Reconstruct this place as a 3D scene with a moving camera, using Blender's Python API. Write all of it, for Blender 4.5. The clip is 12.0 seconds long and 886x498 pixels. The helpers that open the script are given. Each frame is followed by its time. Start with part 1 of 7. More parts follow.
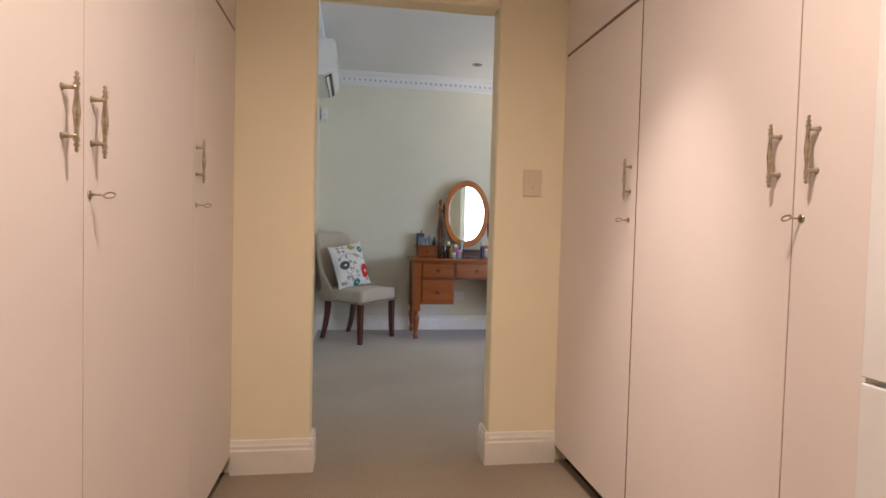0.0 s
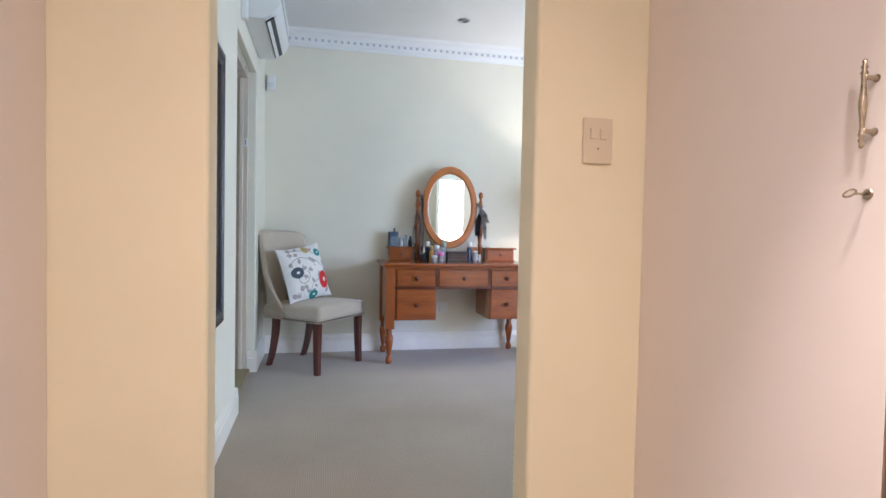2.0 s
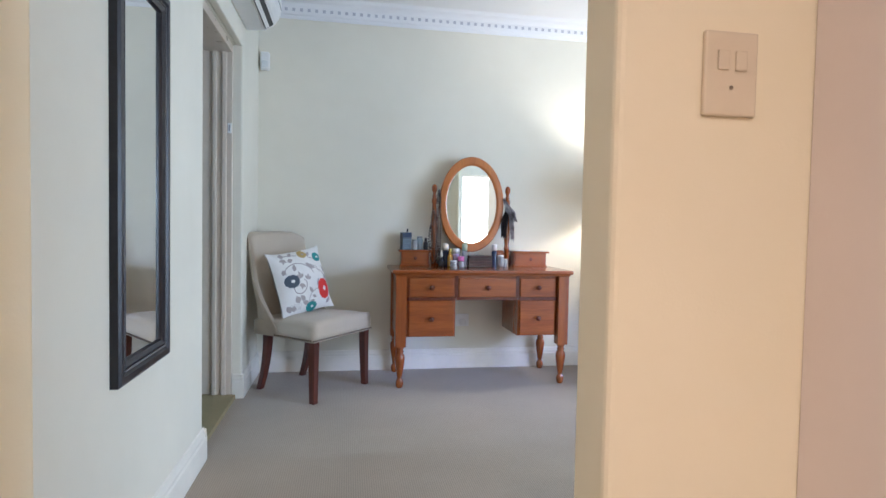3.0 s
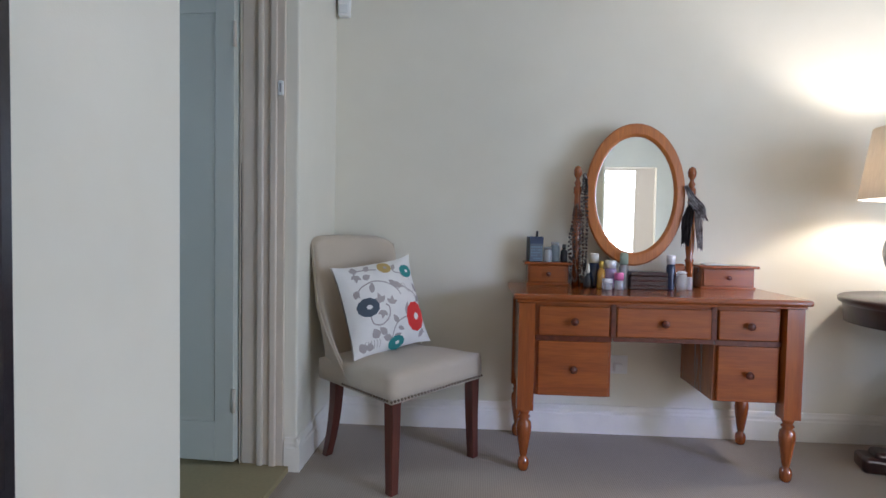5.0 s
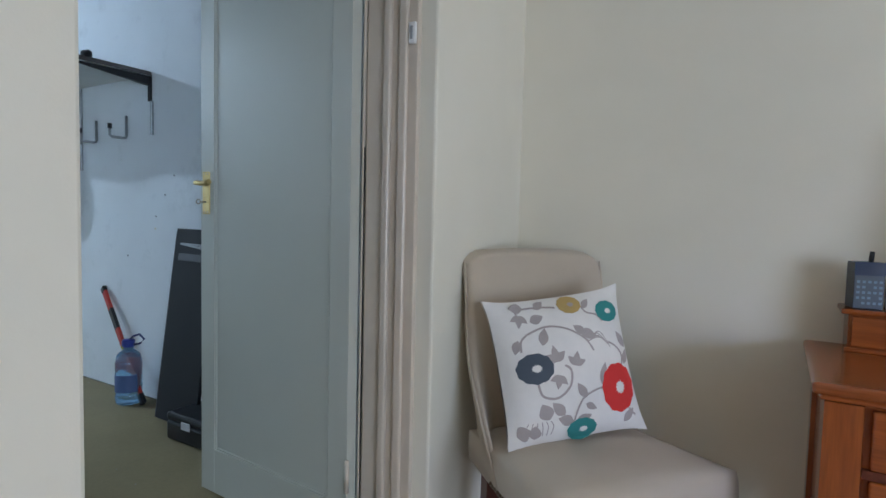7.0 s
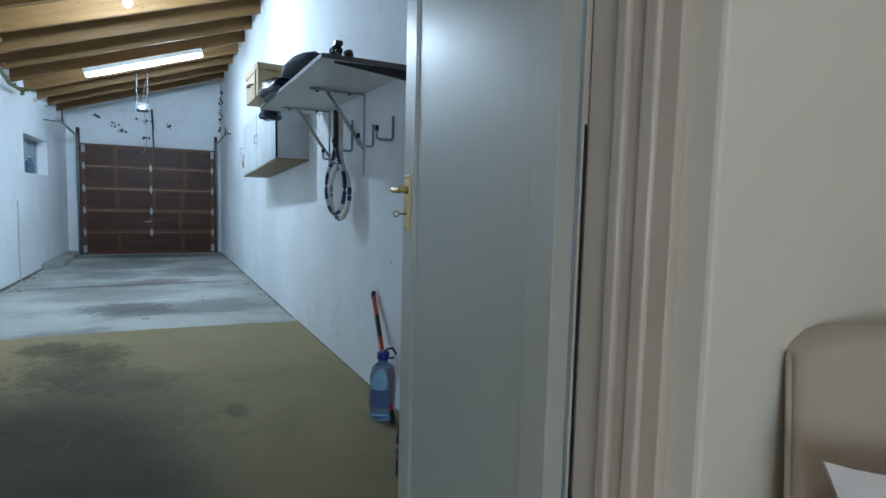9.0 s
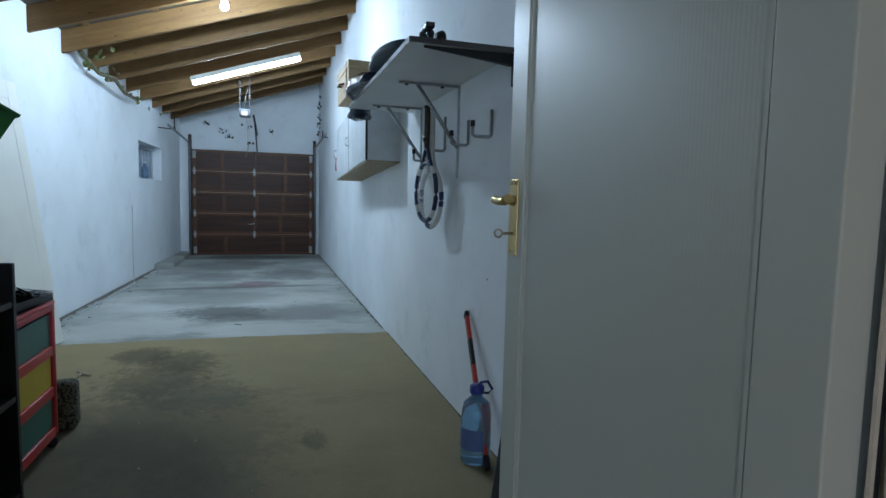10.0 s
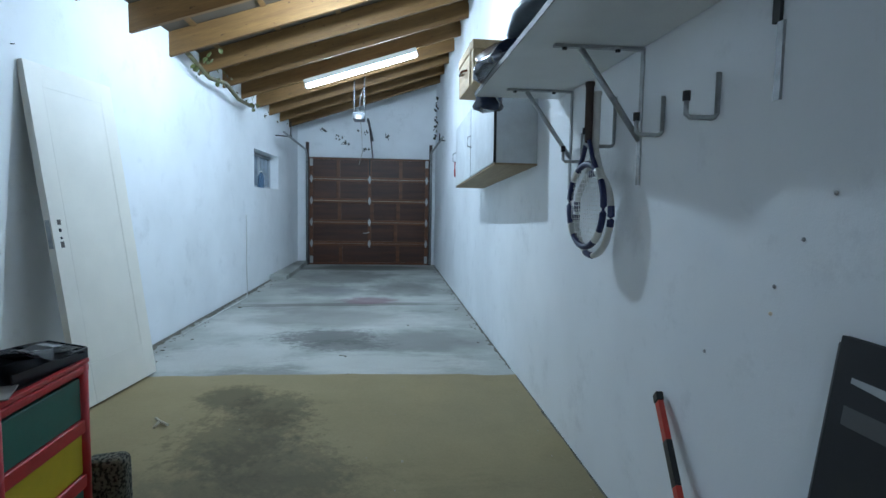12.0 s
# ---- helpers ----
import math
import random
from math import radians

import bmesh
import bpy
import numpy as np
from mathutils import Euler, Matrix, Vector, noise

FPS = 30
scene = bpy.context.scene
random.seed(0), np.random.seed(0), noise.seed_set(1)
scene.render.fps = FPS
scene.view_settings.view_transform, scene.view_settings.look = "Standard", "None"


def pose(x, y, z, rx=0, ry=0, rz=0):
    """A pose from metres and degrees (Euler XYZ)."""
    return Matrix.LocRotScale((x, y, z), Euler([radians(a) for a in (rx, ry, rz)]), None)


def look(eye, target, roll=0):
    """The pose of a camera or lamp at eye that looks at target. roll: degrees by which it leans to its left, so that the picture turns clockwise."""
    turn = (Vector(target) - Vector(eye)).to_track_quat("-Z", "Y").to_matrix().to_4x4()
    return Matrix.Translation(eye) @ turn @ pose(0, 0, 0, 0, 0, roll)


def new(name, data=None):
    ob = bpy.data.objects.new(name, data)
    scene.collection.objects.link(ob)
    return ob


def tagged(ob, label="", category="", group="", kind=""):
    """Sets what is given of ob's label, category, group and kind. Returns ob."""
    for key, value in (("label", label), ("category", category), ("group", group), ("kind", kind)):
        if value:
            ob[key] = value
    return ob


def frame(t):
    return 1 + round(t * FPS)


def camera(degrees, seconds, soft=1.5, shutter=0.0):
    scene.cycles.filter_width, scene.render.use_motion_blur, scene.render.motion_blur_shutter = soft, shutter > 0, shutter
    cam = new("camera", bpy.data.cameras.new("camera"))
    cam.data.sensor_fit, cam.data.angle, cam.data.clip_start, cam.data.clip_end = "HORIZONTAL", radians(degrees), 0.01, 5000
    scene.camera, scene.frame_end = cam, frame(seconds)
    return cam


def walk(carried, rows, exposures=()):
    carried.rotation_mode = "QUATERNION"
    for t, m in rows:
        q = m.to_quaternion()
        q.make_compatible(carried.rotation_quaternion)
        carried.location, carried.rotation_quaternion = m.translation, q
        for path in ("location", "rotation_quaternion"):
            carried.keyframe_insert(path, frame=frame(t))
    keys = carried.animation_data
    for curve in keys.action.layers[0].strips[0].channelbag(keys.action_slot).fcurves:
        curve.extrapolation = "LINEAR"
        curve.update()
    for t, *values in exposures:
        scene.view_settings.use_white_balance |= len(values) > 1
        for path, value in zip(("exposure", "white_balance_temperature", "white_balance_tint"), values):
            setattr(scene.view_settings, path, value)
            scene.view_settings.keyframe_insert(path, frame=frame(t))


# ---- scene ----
cam = camera(76.7, 12.0)
PATH = [
    (0, (0.072, 0.157, 1.064), (0.385, 2.131, 0.993), 1.5),
    (0.5, (0.065, 0.335, 1.071), (0.462, 2.294, 1.0), 1.2),
    (1, (0.086, 0.601, 1.063), (0.511, 2.554, 0.991), 1.0),
    (1.5, (0.11, 0.911, 1.055), (0.531, 2.865, 0.983), 1.1),
    (2, (0.152, 1.238, 1.041), (0.579, 3.191, 0.972), 1.2),
    (2.5, (0.227, 1.562, 1.055), (0.637, 3.518, 0.98), 1.1),
    (4.3, (0.484, 2.646, 1.05), (0.526, 4.645, 0.982), 1.1),
    (4.5, (0.473, 2.769, 1.052), (0.475, 4.768, 0.975), 1.0),
    (5, (0.461, 3.076, 1.054), (0.335, 5.07, 0.977), 1.0),
    (5.5, (0.478, 3.327, 1.046), (0.173, 5.302, 0.978), 1.1),
    (6, (0.523, 3.565, 1.065), (0.015, 5.498, 0.989), 1.2),
    (6.5, (0.542, 3.802, 1.082), (-0.192, 5.661, 0.996), 1.5),
    (8.3, (0.41, 4.573, 1.181), (-1.234, 5.698, 1.004), 1.0),
    (8.5, (0.343, 4.617, 1.166), (-1.343, 5.679, 0.998), 1.4),
    (9, (0.2, 4.741, 1.174), (-1.576, 5.645, 1.01), 1.5),
    (9.5, (0.014, 4.842, 1.19), (-1.833, 5.591, 1.024), 1.4),
    (10, (-0.216, 4.892, 1.201), (-2.118, 5.486, 1.033), 1.4),
    (10.5, (-0.411, 4.948, 1.193), (-2.351, 5.403, 1.027), 1.3),
    (11, (-0.652, 4.995, 1.208), (-2.614, 5.351, 1.048), 1.5),
    (11.5, (-0.93, 4.984, 1.229), (-2.906, 5.242, 1.066), 1.2),
    (12, (-1.167, 4.963, 1.253), (-3.151, 5.162, 1.092), 1.0),
]
EXPOSURES = [(0.0, -0.28, 6350, 13), (0.5, -0.17, 6200, 13), (1.0, 0.05, 5950, 12), (2.5, 0.33, 5500, 11), (4.5, -0.01, 5720, 15), (5.5, -0.13, 5820, 16), (6.5, -0.11, 5900, 15), (8.5, -0.35, 6150, 12), (10.5, -0.95, 6100, 12), (12.0, -0.58, 6150, 13)]
walk(cam, [(t, look(eye, target, roll)) for t, eye, target, roll in PATH], EXPOSURES)

# ---- world and lights ----
world = bpy.data.worlds.new("sky_world")
scene.world = world
world.use_nodes = True
sky = world.node_tree.nodes.new("ShaderNodeTexSky")
sky.sky_type, sky.sun_disc = "NISHITA", False
sky.sun_elevation, sky.sun_rotation = radians(40), radians(60)
world.node_tree.links.new(sky.outputs[0], world.node_tree.nodes["Background"].inputs[0])
world.node_tree.nodes["Background"].inputs[1].default_value = 0.12


def lamp(name, kind, m, watts, colour, size=0.1, size_y=None, spread=None, cone=None):
    data = bpy.data.lights.new(name, kind)
    data.energy, data.color = watts, colour
    if kind == "AREA":
        data.size = size
        if size_y:
            data.shape, data.size_y = "RECTANGLE", size_y
        if spread:
            data.spread = radians(spread)
    else:
        data.shadow_soft_size = size
    if cone:
        data.spot_size, data.spot_blend = radians(cone), 1.0
    ob = new(name, data)
    ob.matrix_world = m
    return ob


DAY, WARM, PEACH = (0.72, 0.85, 1.0), (1.0, 0.90, 0.75), (1.0, 0.80, 0.67)
COOL = (0.80, 0.92, 1.0)
lamp("window_daylight", "AREA", look((4.66, 2.1, 1.15), (0.5, 4.2, 0.75)), 134, DAY, 2.5, 2.0)
lamp("side_room_daylight", "AREA", look((2.6, -1.9, 1.4), (2.4, 3, 1.2)), 62, (1.0, 0.93, 0.86), 1.4, 1.6)
lamp("corridor_downlight_glow", "SPOT", look((0.34, 1.50, 2.39), (1.0, 1.74, 0.70)), 120, PEACH, 0.05, cone=36)
# broad fill added to brighten the corridor, no lamp is known here
lamp("corridor_downlight_glow_back", "SPOT", look((0.25, 0.72, 2.40), (0.25, 0.72, 0)), 180, PEACH, 0.06, cone=174)
# narrow blue fill added to tint floor and wall under the dressing table
lamp("window_bright_sky", "AREA", look((4.66, 2.3, 1.62), (1.35, 5.60, 0.0)), 2.6, (0.45, 0.53, 1.0), 0.40, 0.40, spread=30)
lamp("bedside_bulb", "POINT", pose(2.36, 5.56, 1.36), 28, WARM, 0.05)

# ---- materials ----


def nodes_of(name):
    m = bpy.data.materials.new(name)
    m.use_nodes = True
    t = m.node_tree
    return m, t, t.nodes["Principled BSDF"], t.links.new


def link_noise(t, scale, detail=4.0, rough=0.6, stretch=(1, 1, 1), coord="Object"):
    tc = t.nodes.new("ShaderNodeTexCoord")
    mp = t.nodes.new("ShaderNodeMapping")
    mp.inputs["Scale"].default_value = stretch
    n = t.nodes.new("ShaderNodeTexNoise")
    n.inputs["Scale"].default_value, n.inputs["Detail"].default_value, n.inputs["Roughness"].default_value = scale, detail, rough
    t.links.new(tc.outputs[coord], mp.inputs[0])
    t.links.new(mp.outputs[0], n.inputs["Vector"])
    return n


def ramp(t, source, *stops):
    r = t.nodes.new("ShaderNodeValToRGB")
    while len(r.color_ramp.elements) < len(stops):
        r.color_ramp.elements.new(0.5)
    for e, (p, c) in zip(r.color_ramp.elements, stops):
        e.position, e.color = p, (*c, 1)
    t.links.new(source, r.inputs[0])
    return r


def mixed(t, fac, a, b, how="MIX"):
    n = t.nodes.new("ShaderNodeMix")
    n.data_type, n.blend_type = "RGBA", how
    for key, v in ((0, fac), (6, a), (7, b)):
        if isinstance(v, (int, float)):
            n.inputs[key].default_value = v
        elif isinstance(v, tuple):
            n.inputs[key].default_value = (*v, 1)
        else:
            t.links.new(v, n.inputs[key])
    return n.outputs[2]


def bumped(t, b, height, strength, distance=0.01):
    n = t.nodes.new("ShaderNodeBump")
    n.inputs["Strength"].default_value, n.inputs["Distance"].default_value = strength, distance
    t.links.new(height, n.inputs["Height"])
    t.links.new(n.outputs[0], b.inputs["Normal"])


def plain(name, c, rough=0.5, metal=0.0, vary=0.08, scale=6.0, bump=0.05, fine=120.0, coat=0.0, sheen=0.0, transmission=0.0):
    """Paint, plastic, metal or cloth: one colour with patchy variation, a fine grain and uneven gloss."""
    m, t, b, L = nodes_of(name)
    big, small = link_noise(t, scale), link_noise(t, fine, 2)
    dark = tuple(v * (1 - vary * 1.6) for v in c)
    light = tuple(min(1, v * (1 + vary)) for v in c)
    col = ramp(t, big.outputs[0], (0.3, dark), (0.7, light))
    L(mixed(t, vary * 0.8, col.outputs[0], small.outputs[0], "OVERLAY"), b.inputs["Base Color"])
    r = t.nodes.new("ShaderNodeMapRange")
    r.inputs[3].default_value, r.inputs[4].default_value = max(0.02, rough - 0.08), min(1, rough + 0.08)
    L(big.outputs[0], r.inputs[0])
    L(r.outputs[0], b.inputs["Roughness"])
    b.inputs["Metallic"].default_value = metal
    b.inputs["Coat Weight"].default_value, b.inputs["Sheen Weight"].default_value = coat, sheen
    b.inputs["Transmission Weight"].default_value = transmission
    if bump:
        bumped(t, b, small.outputs[0], bump, 0.004)
    return m


def wood(name, a, b2, rough=0.35, axis=0, scale=3.0, coat=0.0, knots=0.0, bump=0.08, per_object=True):
    """Sawn or lacquered timber with its grain along one axis."""
    m, t, b, L = nodes_of(name)
    stretch = [9.0, 9.0, 9.0]
    stretch[axis] = 0.55
    n = link_noise(t, scale, 6, 0.62, stretch)
    if per_object:
        info = t.nodes.new("ShaderNodeObjectInfo")
        mul = t.nodes.new("ShaderNodeMath")
        mul.operation = "MULTIPLY"
        mul.inputs[1].default_value = 37.0
        L(info.outputs["Random"], mul.inputs[0])
        n.noise_dimensions = "4D"
        L(mul.outputs[0], n.inputs["W"])
    fine = link_noise(t, scale * 9, 3, 0.5, stretch)
    col = ramp(t, n.outputs[0], (0.28, b2), (0.5, tuple((p + q) / 2 for p, q in zip(a, b2))), (0.72, a))
    out = mixed(t, 0.35, col.outputs[0], fine.outputs[0], "OVERLAY")
    if knots:
        s2 = [1.0, 1.0, 1.0]
        s2[axis] = 0.55
        k = link_noise(t, 30.0, 1, 0.4, s2)
        mask = ramp(t, k.outputs[0], (0.725, (0, 0, 0)), (0.78, (0.75, 0.75, 0.75)))
        out = mixed(t, mask.outputs[0], out, (b2[0] * 0.34, b2[1] * 0.26, b2[2] * 0.25))
    L(out, b.inputs["Base Color"])
    b.inputs["Roughness"].default_value, b.inputs["Coat Weight"].default_value = rough, coat
    b.inputs["Coat Roughness"].default_value = 0.12
    bumped(t, b, fine.outputs[0], bump, 0.003)
    return m


def plaster(name, c, vary=0.05, bump=0.25, scale=1.3, marks=0.0, mark_colour=(0.3, 0.32, 0.34)):
    """Painted plaster: trowel waves, roller grain, and faint scuffs where marks is set."""
    m, t, b, L = nodes_of(name)
    big, mid, fine = link_noise(t, scale, 3), link_noise(t, 9.0, 5, 0.65), link_noise(t, 190.0, 2)
    col = ramp(t, big.outputs[0], (0.32, tuple(v * (1 - vary) for v in c)), (0.68, tuple(min(1, v * (1 + vary * 0.5)) for v in c)))
    out = mixed(t, 0.06, col.outputs[0], mid.outputs[0], "OVERLAY")
    if marks:
        k = link_noise(t, 3.3, 8, 0.78)
        mask = ramp(t, k.outputs[0], (0.55, (0, 0, 0)), (0.72, (marks, marks, marks)))
        out = mixed(t, mask.outputs[0], out, mark_colour)
    L(out, b.inputs["Base Color"])
    b.inputs["Roughness"].default_value = 0.72
    add = t.nodes.new("ShaderNodeMath")
    add.operation = "MULTIPLY_ADD"
    add.inputs[1].default_value = 0.25
    L(fine.outputs[0], add.inputs[0])
    L(mid.outputs[0], add.inputs[2])
    bumped(t, b, add.outputs[0], bump, 0.004)
    return m


def carpet(name):
    """Corded loop-pile carpet: ribs, tufts, and paths worn by feet."""
    m, t, b, L = nodes_of(name)
    tc = t.nodes.new("ShaderNodeTexCoord")
    w = t.nodes.new("ShaderNodeTexWave")
    w.wave_type, w.bands_direction = "BANDS", "X"
    w.inputs["Scale"].default_value, w.inputs["Distortion"].default_value = 34.0, 0.9
    w.inputs["Detail"].default_value, w.inputs["Detail Scale"].default_value = 2, 6
    L(tc.outputs["Object"], w.inputs["Vector"])
    big, tuft = link_noise(t, 1.1, 4), link_noise(t, 260.0, 2)
    col = ramp(t, big.outputs[0], (0.3, (0.300, 0.236, 0.168)), (0.7, (0.365, 0.292, 0.212)))
    ribs = ramp(t, w.outputs[0], (0.0, (0.74, 0.74, 0.74)), (0.55, (1, 1, 1)))
    out = mixed(t, 0.85, col.outputs[0], ribs.outputs[0], "MULTIPLY")
    L(mixed(t, 0.3, out, tuft.outputs[0], "OVERLAY"), b.inputs["Base Color"])
    b.inputs["Roughness"].default_value, b.inputs["Sheen Weight"].default_value = 0.95, 0.25
    h = mixed(t, 0.5, w.outputs[0], tuft.outputs[0])
    bumped(t, b, h, 0.13, 0.004)
    return m


def stain_mask(t, x, y, rx, ry, turn, strength, seed, scale, ragged):
    """Where one spill has soaked in: an ellipse on the floor with a ragged, broken rim."""
    tc = t.nodes.new("ShaderNodeTexCoord")
    mp = t.nodes.new("ShaderNodeMapping")
    mp.vector_type = "TEXTURE"
    mp.inputs["Location"].default_value = (x, y, 0)
    mp.inputs["Rotation"].default_value = (0, 0, radians(turn))
    mp.inputs["Scale"].default_value = (rx, ry, 1000)
    t.links.new(tc.outputs["Object"], mp.inputs[0])
    length = t.nodes.new("ShaderNodeVectorMath")
    length.operation = "LENGTH"
    t.links.new(mp.outputs[0], length.inputs[0])
    n = t.nodes.new("ShaderNodeTexNoise")
    n.noise_dimensions = "4D"
    for key, v in (("W", seed), ("Scale", scale), ("Detail", 10.0), ("Roughness", 0.72)):
        n.inputs[key].default_value = v
    t.links.new(mp.outputs[0], n.inputs["Vector"])
    add = t.nodes.new("ShaderNodeMath")
    add.operation = "MULTIPLY_ADD"
    add.inputs[1].default_value = ragged
    t.links.new(n.outputs[0], add.inputs[0])
    t.links.new(length.outputs["Value"], add.inputs[2])
    mr = t.nodes.new("ShaderNodeMapRange")
    mr.interpolation_type = "SMOOTHSTEP"
    mr.inputs[1].default_value, mr.inputs[2].default_value = 1.22 + ragged * 0.5, 0.55 + ragged * 0.5
    mr.inputs[3].default_value, mr.inputs[4].default_value = 0.0, strength
    t.links.new(add.outputs[0], mr.inputs[0])
    return mr.outputs[0]


def concrete(name, base, dark, pale, amount, seed=0.0, gloss=0.6, stains=()):
    """Cast floor with cloudy wear, soaked-in spills, and grit."""
    m, t, b, L = nodes_of(name)
    cloud, blot, grit = link_noise(t, 0.9, 7, 0.62), link_noise(t, 0.62, 6, 0.55), link_noise(t, 75, 3)
    streak = link_noise(t, 2.4, 8, 0.72, (1.0, 0.35, 1))
    for n in (blot, cloud):
        n.noise_dimensions = "4D"
        n.inputs["W"].default_value = seed
    col = ramp(t, cloud.outputs[0], (0.35, base), (0.62, pale))
    mask = ramp(t, blot.outputs[0], (0.50, (0, 0, 0)), (0.62, (amount, amount, amount)))
    out = mixed(t, mask.outputs[0], col.outputs[0], dark)
    mask2 = ramp(t, streak.outputs[0], (0.56, (0, 0, 0)), (0.66, (amount * 0.6,) * 3))
    out = mixed(t, mask2.outputs[0], out, tuple(v * 0.8 for v in dark))
    for x, y, rx, ry, turn, c, strength, sd, scale, ragged in stains:
        out = mixed(t, stain_mask(t, x, y, rx, ry, turn, strength, sd, scale, ragged), out, c)
    L(mixed(t, 0.12, out, grit.outputs[0], "OVERLAY"), b.inputs["Base Color"])
    b.inputs["Specular IOR Level"].default_value = 0.38
    rr = ramp(t, blot.outputs[0], (0.45, (gloss,) * 3), (0.65, (gloss - 0.1,) * 3))
    L(rr.outputs[0], b.inputs["Roughness"])
    bumped(t, b, mixed(t, 0.4, cloud.outputs[0], grit.outputs[0]), 0.25, 0.006)
    return m


def glow(name, c, strength):
    m, t, b, L = nodes_of(name)
    b.inputs["Base Color"].default_value = (0.9, 0.9, 0.9, 1)
    b.inputs["Emission Color"].default_value, b.inputs["Emission Strength"].default_value = (*c, 1), strength
    return m


def glassy(name, c=(1, 1, 1), rough=0.03, ior=1.45):
    m, t, b, L = nodes_of(name)
    b.inputs["Base Color"].default_value = (*c, 1)
    b.inputs["Transmission Weight"].default_value, b.inputs["Roughness"].default_value = 1.0, rough
    b.inputs["IOR"].default_value = ior
    return m


def mirror_glass(name):
    m, t, b, L = nodes_of(name)
    b.inputs["Base Color"].default_value = (0.86, 0.88, 0.88, 1)
    b.inputs["Metallic"].default_value, b.inputs["Roughness"].default_value = 1.0, 0.012
    return m


def gloss_paint(name, c, reeds=0.0):
    """Gloss paint brushed on timber, over a finely reeded board where reeds is set."""
    m, t, b, L = nodes_of(name)
    big = link_noise(t, 1.6, 3)
    L(ramp(t, big.outputs[0], (0.3, tuple(v * 0.96 for v in c)), (0.7, c)).outputs[0], b.inputs["Base Color"])
    b.inputs["Roughness"].default_value, b.inputs["Coat Weight"].default_value = 0.38, 0.12
    b.inputs["Coat Roughness"].default_value = 0.28
    if reeds:
        tc = t.nodes.new("ShaderNodeTexCoord")
        w = t.nodes.new("ShaderNodeTexWave")
        w.inputs["Scale"].default_value, w.inputs["Distortion"].default_value = 46.0, 0.6
        w.inputs["Detail"].default_value, w.inputs["Detail Scale"].default_value = 2.0, 0.6
        L(tc.outputs["Object"], w.inputs["Vector"])
        bumped(t, b, w.outputs[0], reeds, 0.0006)
    return m


CREAM = plaster("cream_plaster", (0.77, 0.73, 0.61))
BUTTER = plaster("butter_plaster", (0.875, 0.79, 0.57))
CEILWHITE = plaster("ceiling_paint", (0.80, 0.80, 0.80), 0.03, 0.1)
SKIRT = plain("skirting_gloss", (0.80, 0.76, 0.67), 0.35, vary=0.04)
LAMINATE = plain("wardrobe_laminate", (0.78, 0.70, 0.645), 0.42, vary=0.025, scale=1.2, bump=0.03, fine=60)
FRAMEPAINT = plain("door_frame_gloss", (0.62, 0.54, 0.44), 0.3, vary=0.05, scale=4, bump=0.06, fine=40)
DOORPAINT = gloss_paint("door_gloss_paint", (0.52, 0.53, 0.46))
DOORPANEL = gloss_paint("reeded_gloss_paint", (0.50, 0.51, 0.44), 0.11)
OLDDOOR = plain("old_door_paint", (0.86, 0.835, 0.755), 0.45, vary=0.04, scale=2)
GARWALL = plaster("garage_whitewash", (0.85, 0.885, 0.91), 0.08, 0.5, 1.0, 0.22)
CARPET = carpet("corded_carpet")
PINE = wood("orange_pine", (0.335, 0.085, 0.013), (0.205, 0.044, 0.007), 0.24, 0, 2.2, 0.5)
PINE_V = wood("orange_pine_upright", (0.335, 0.085, 0.013), (0.205, 0.044, 0.007), 0.24, 2, 2.2, 0.5)
KNOB = wood("dark_knob", (0.14, 0.03, 0.012), (0.07, 0.014, 0.006), 0.22, 1, 6, 0.6)
MAHOGANY = wood("dark_mahogany", (0.042, 0.012, 0.009), (0.018, 0.006, 0.005), 0.3, 2, 3, 0.15)
LEGWOOD = wood("red_brown_leg", (0.115, 0.028, 0.016), (0.055, 0.013, 0.009), 0.28, 2, 4, 0.4)
RAFTER = wood("rafter_pine", (0.225, 0.120, 0.034), (0.135, 0.064, 0.018), 0.65, 1, 2.0, 0, 1.0)
ROOFBOARD = plain("roof_sheet_underside", (0.09, 0.07, 0.048), 0.8, vary=0.1)
SHUTTER = wood("meranti_panel", (0.085, 0.026, 0.009), (0.026, 0.008, 0.004), 0.5, 1, 1.6)
RAIL = wood("meranti_rail", (0.150, 0.052, 0.014), (0.070, 0.022, 0.008), 0.45, 1, 1.8)
BRASS = plain("polished_brass", (0.60, 0.46, 0.20), 0.42, 1.0, vary=0.10, scale=20, bump=0.02)
NICKEL = plain("antique_nickel", (0.47, 0.40, 0.30), 0.3, 1.0, vary=0.18, scale=60, bump=0.03)
STEEL = plain("galvanised_steel", (0.42, 0.44, 0.45), 0.42, 0.9, vary=0.15, scale=25)
BLACKMETAL = plain("black_iron", (0.02, 0.02, 0.022), 0.45, 0.3)
BROWNSTEEL = plain("brown_steel_track", (0.055, 0.035, 0.03), 0.5, 0.4)
LINEN = plain("chair_linen", (0.50, 0.425, 0.33), 0.9, vary=0.05, scale=3, bump=0.35, fine=420, sheen=0.2)
CUSHCLOTH = plain("cushion_cotton", (0.76, 0.74, 0.70), 0.9, vary=0.04, scale=10, bump=0.3, fine=380)
WHITEPL = plain("white_plastic", (0.78, 0.78, 0.76), 0.35, vary=0.03)
IVORYPL = plain("ivory_plastic", (0.72, 0.62, 0.45), 0.35, vary=0.03)
GREYPL = plain("grey_vane", (0.30, 0.31, 0.32), 0.5)
BLACKPL = plain("black_plastic", (0.012, 0.013, 0.016), 0.4, vary=0.1)
MIRROR = mirror_glass("silvered_mirror")
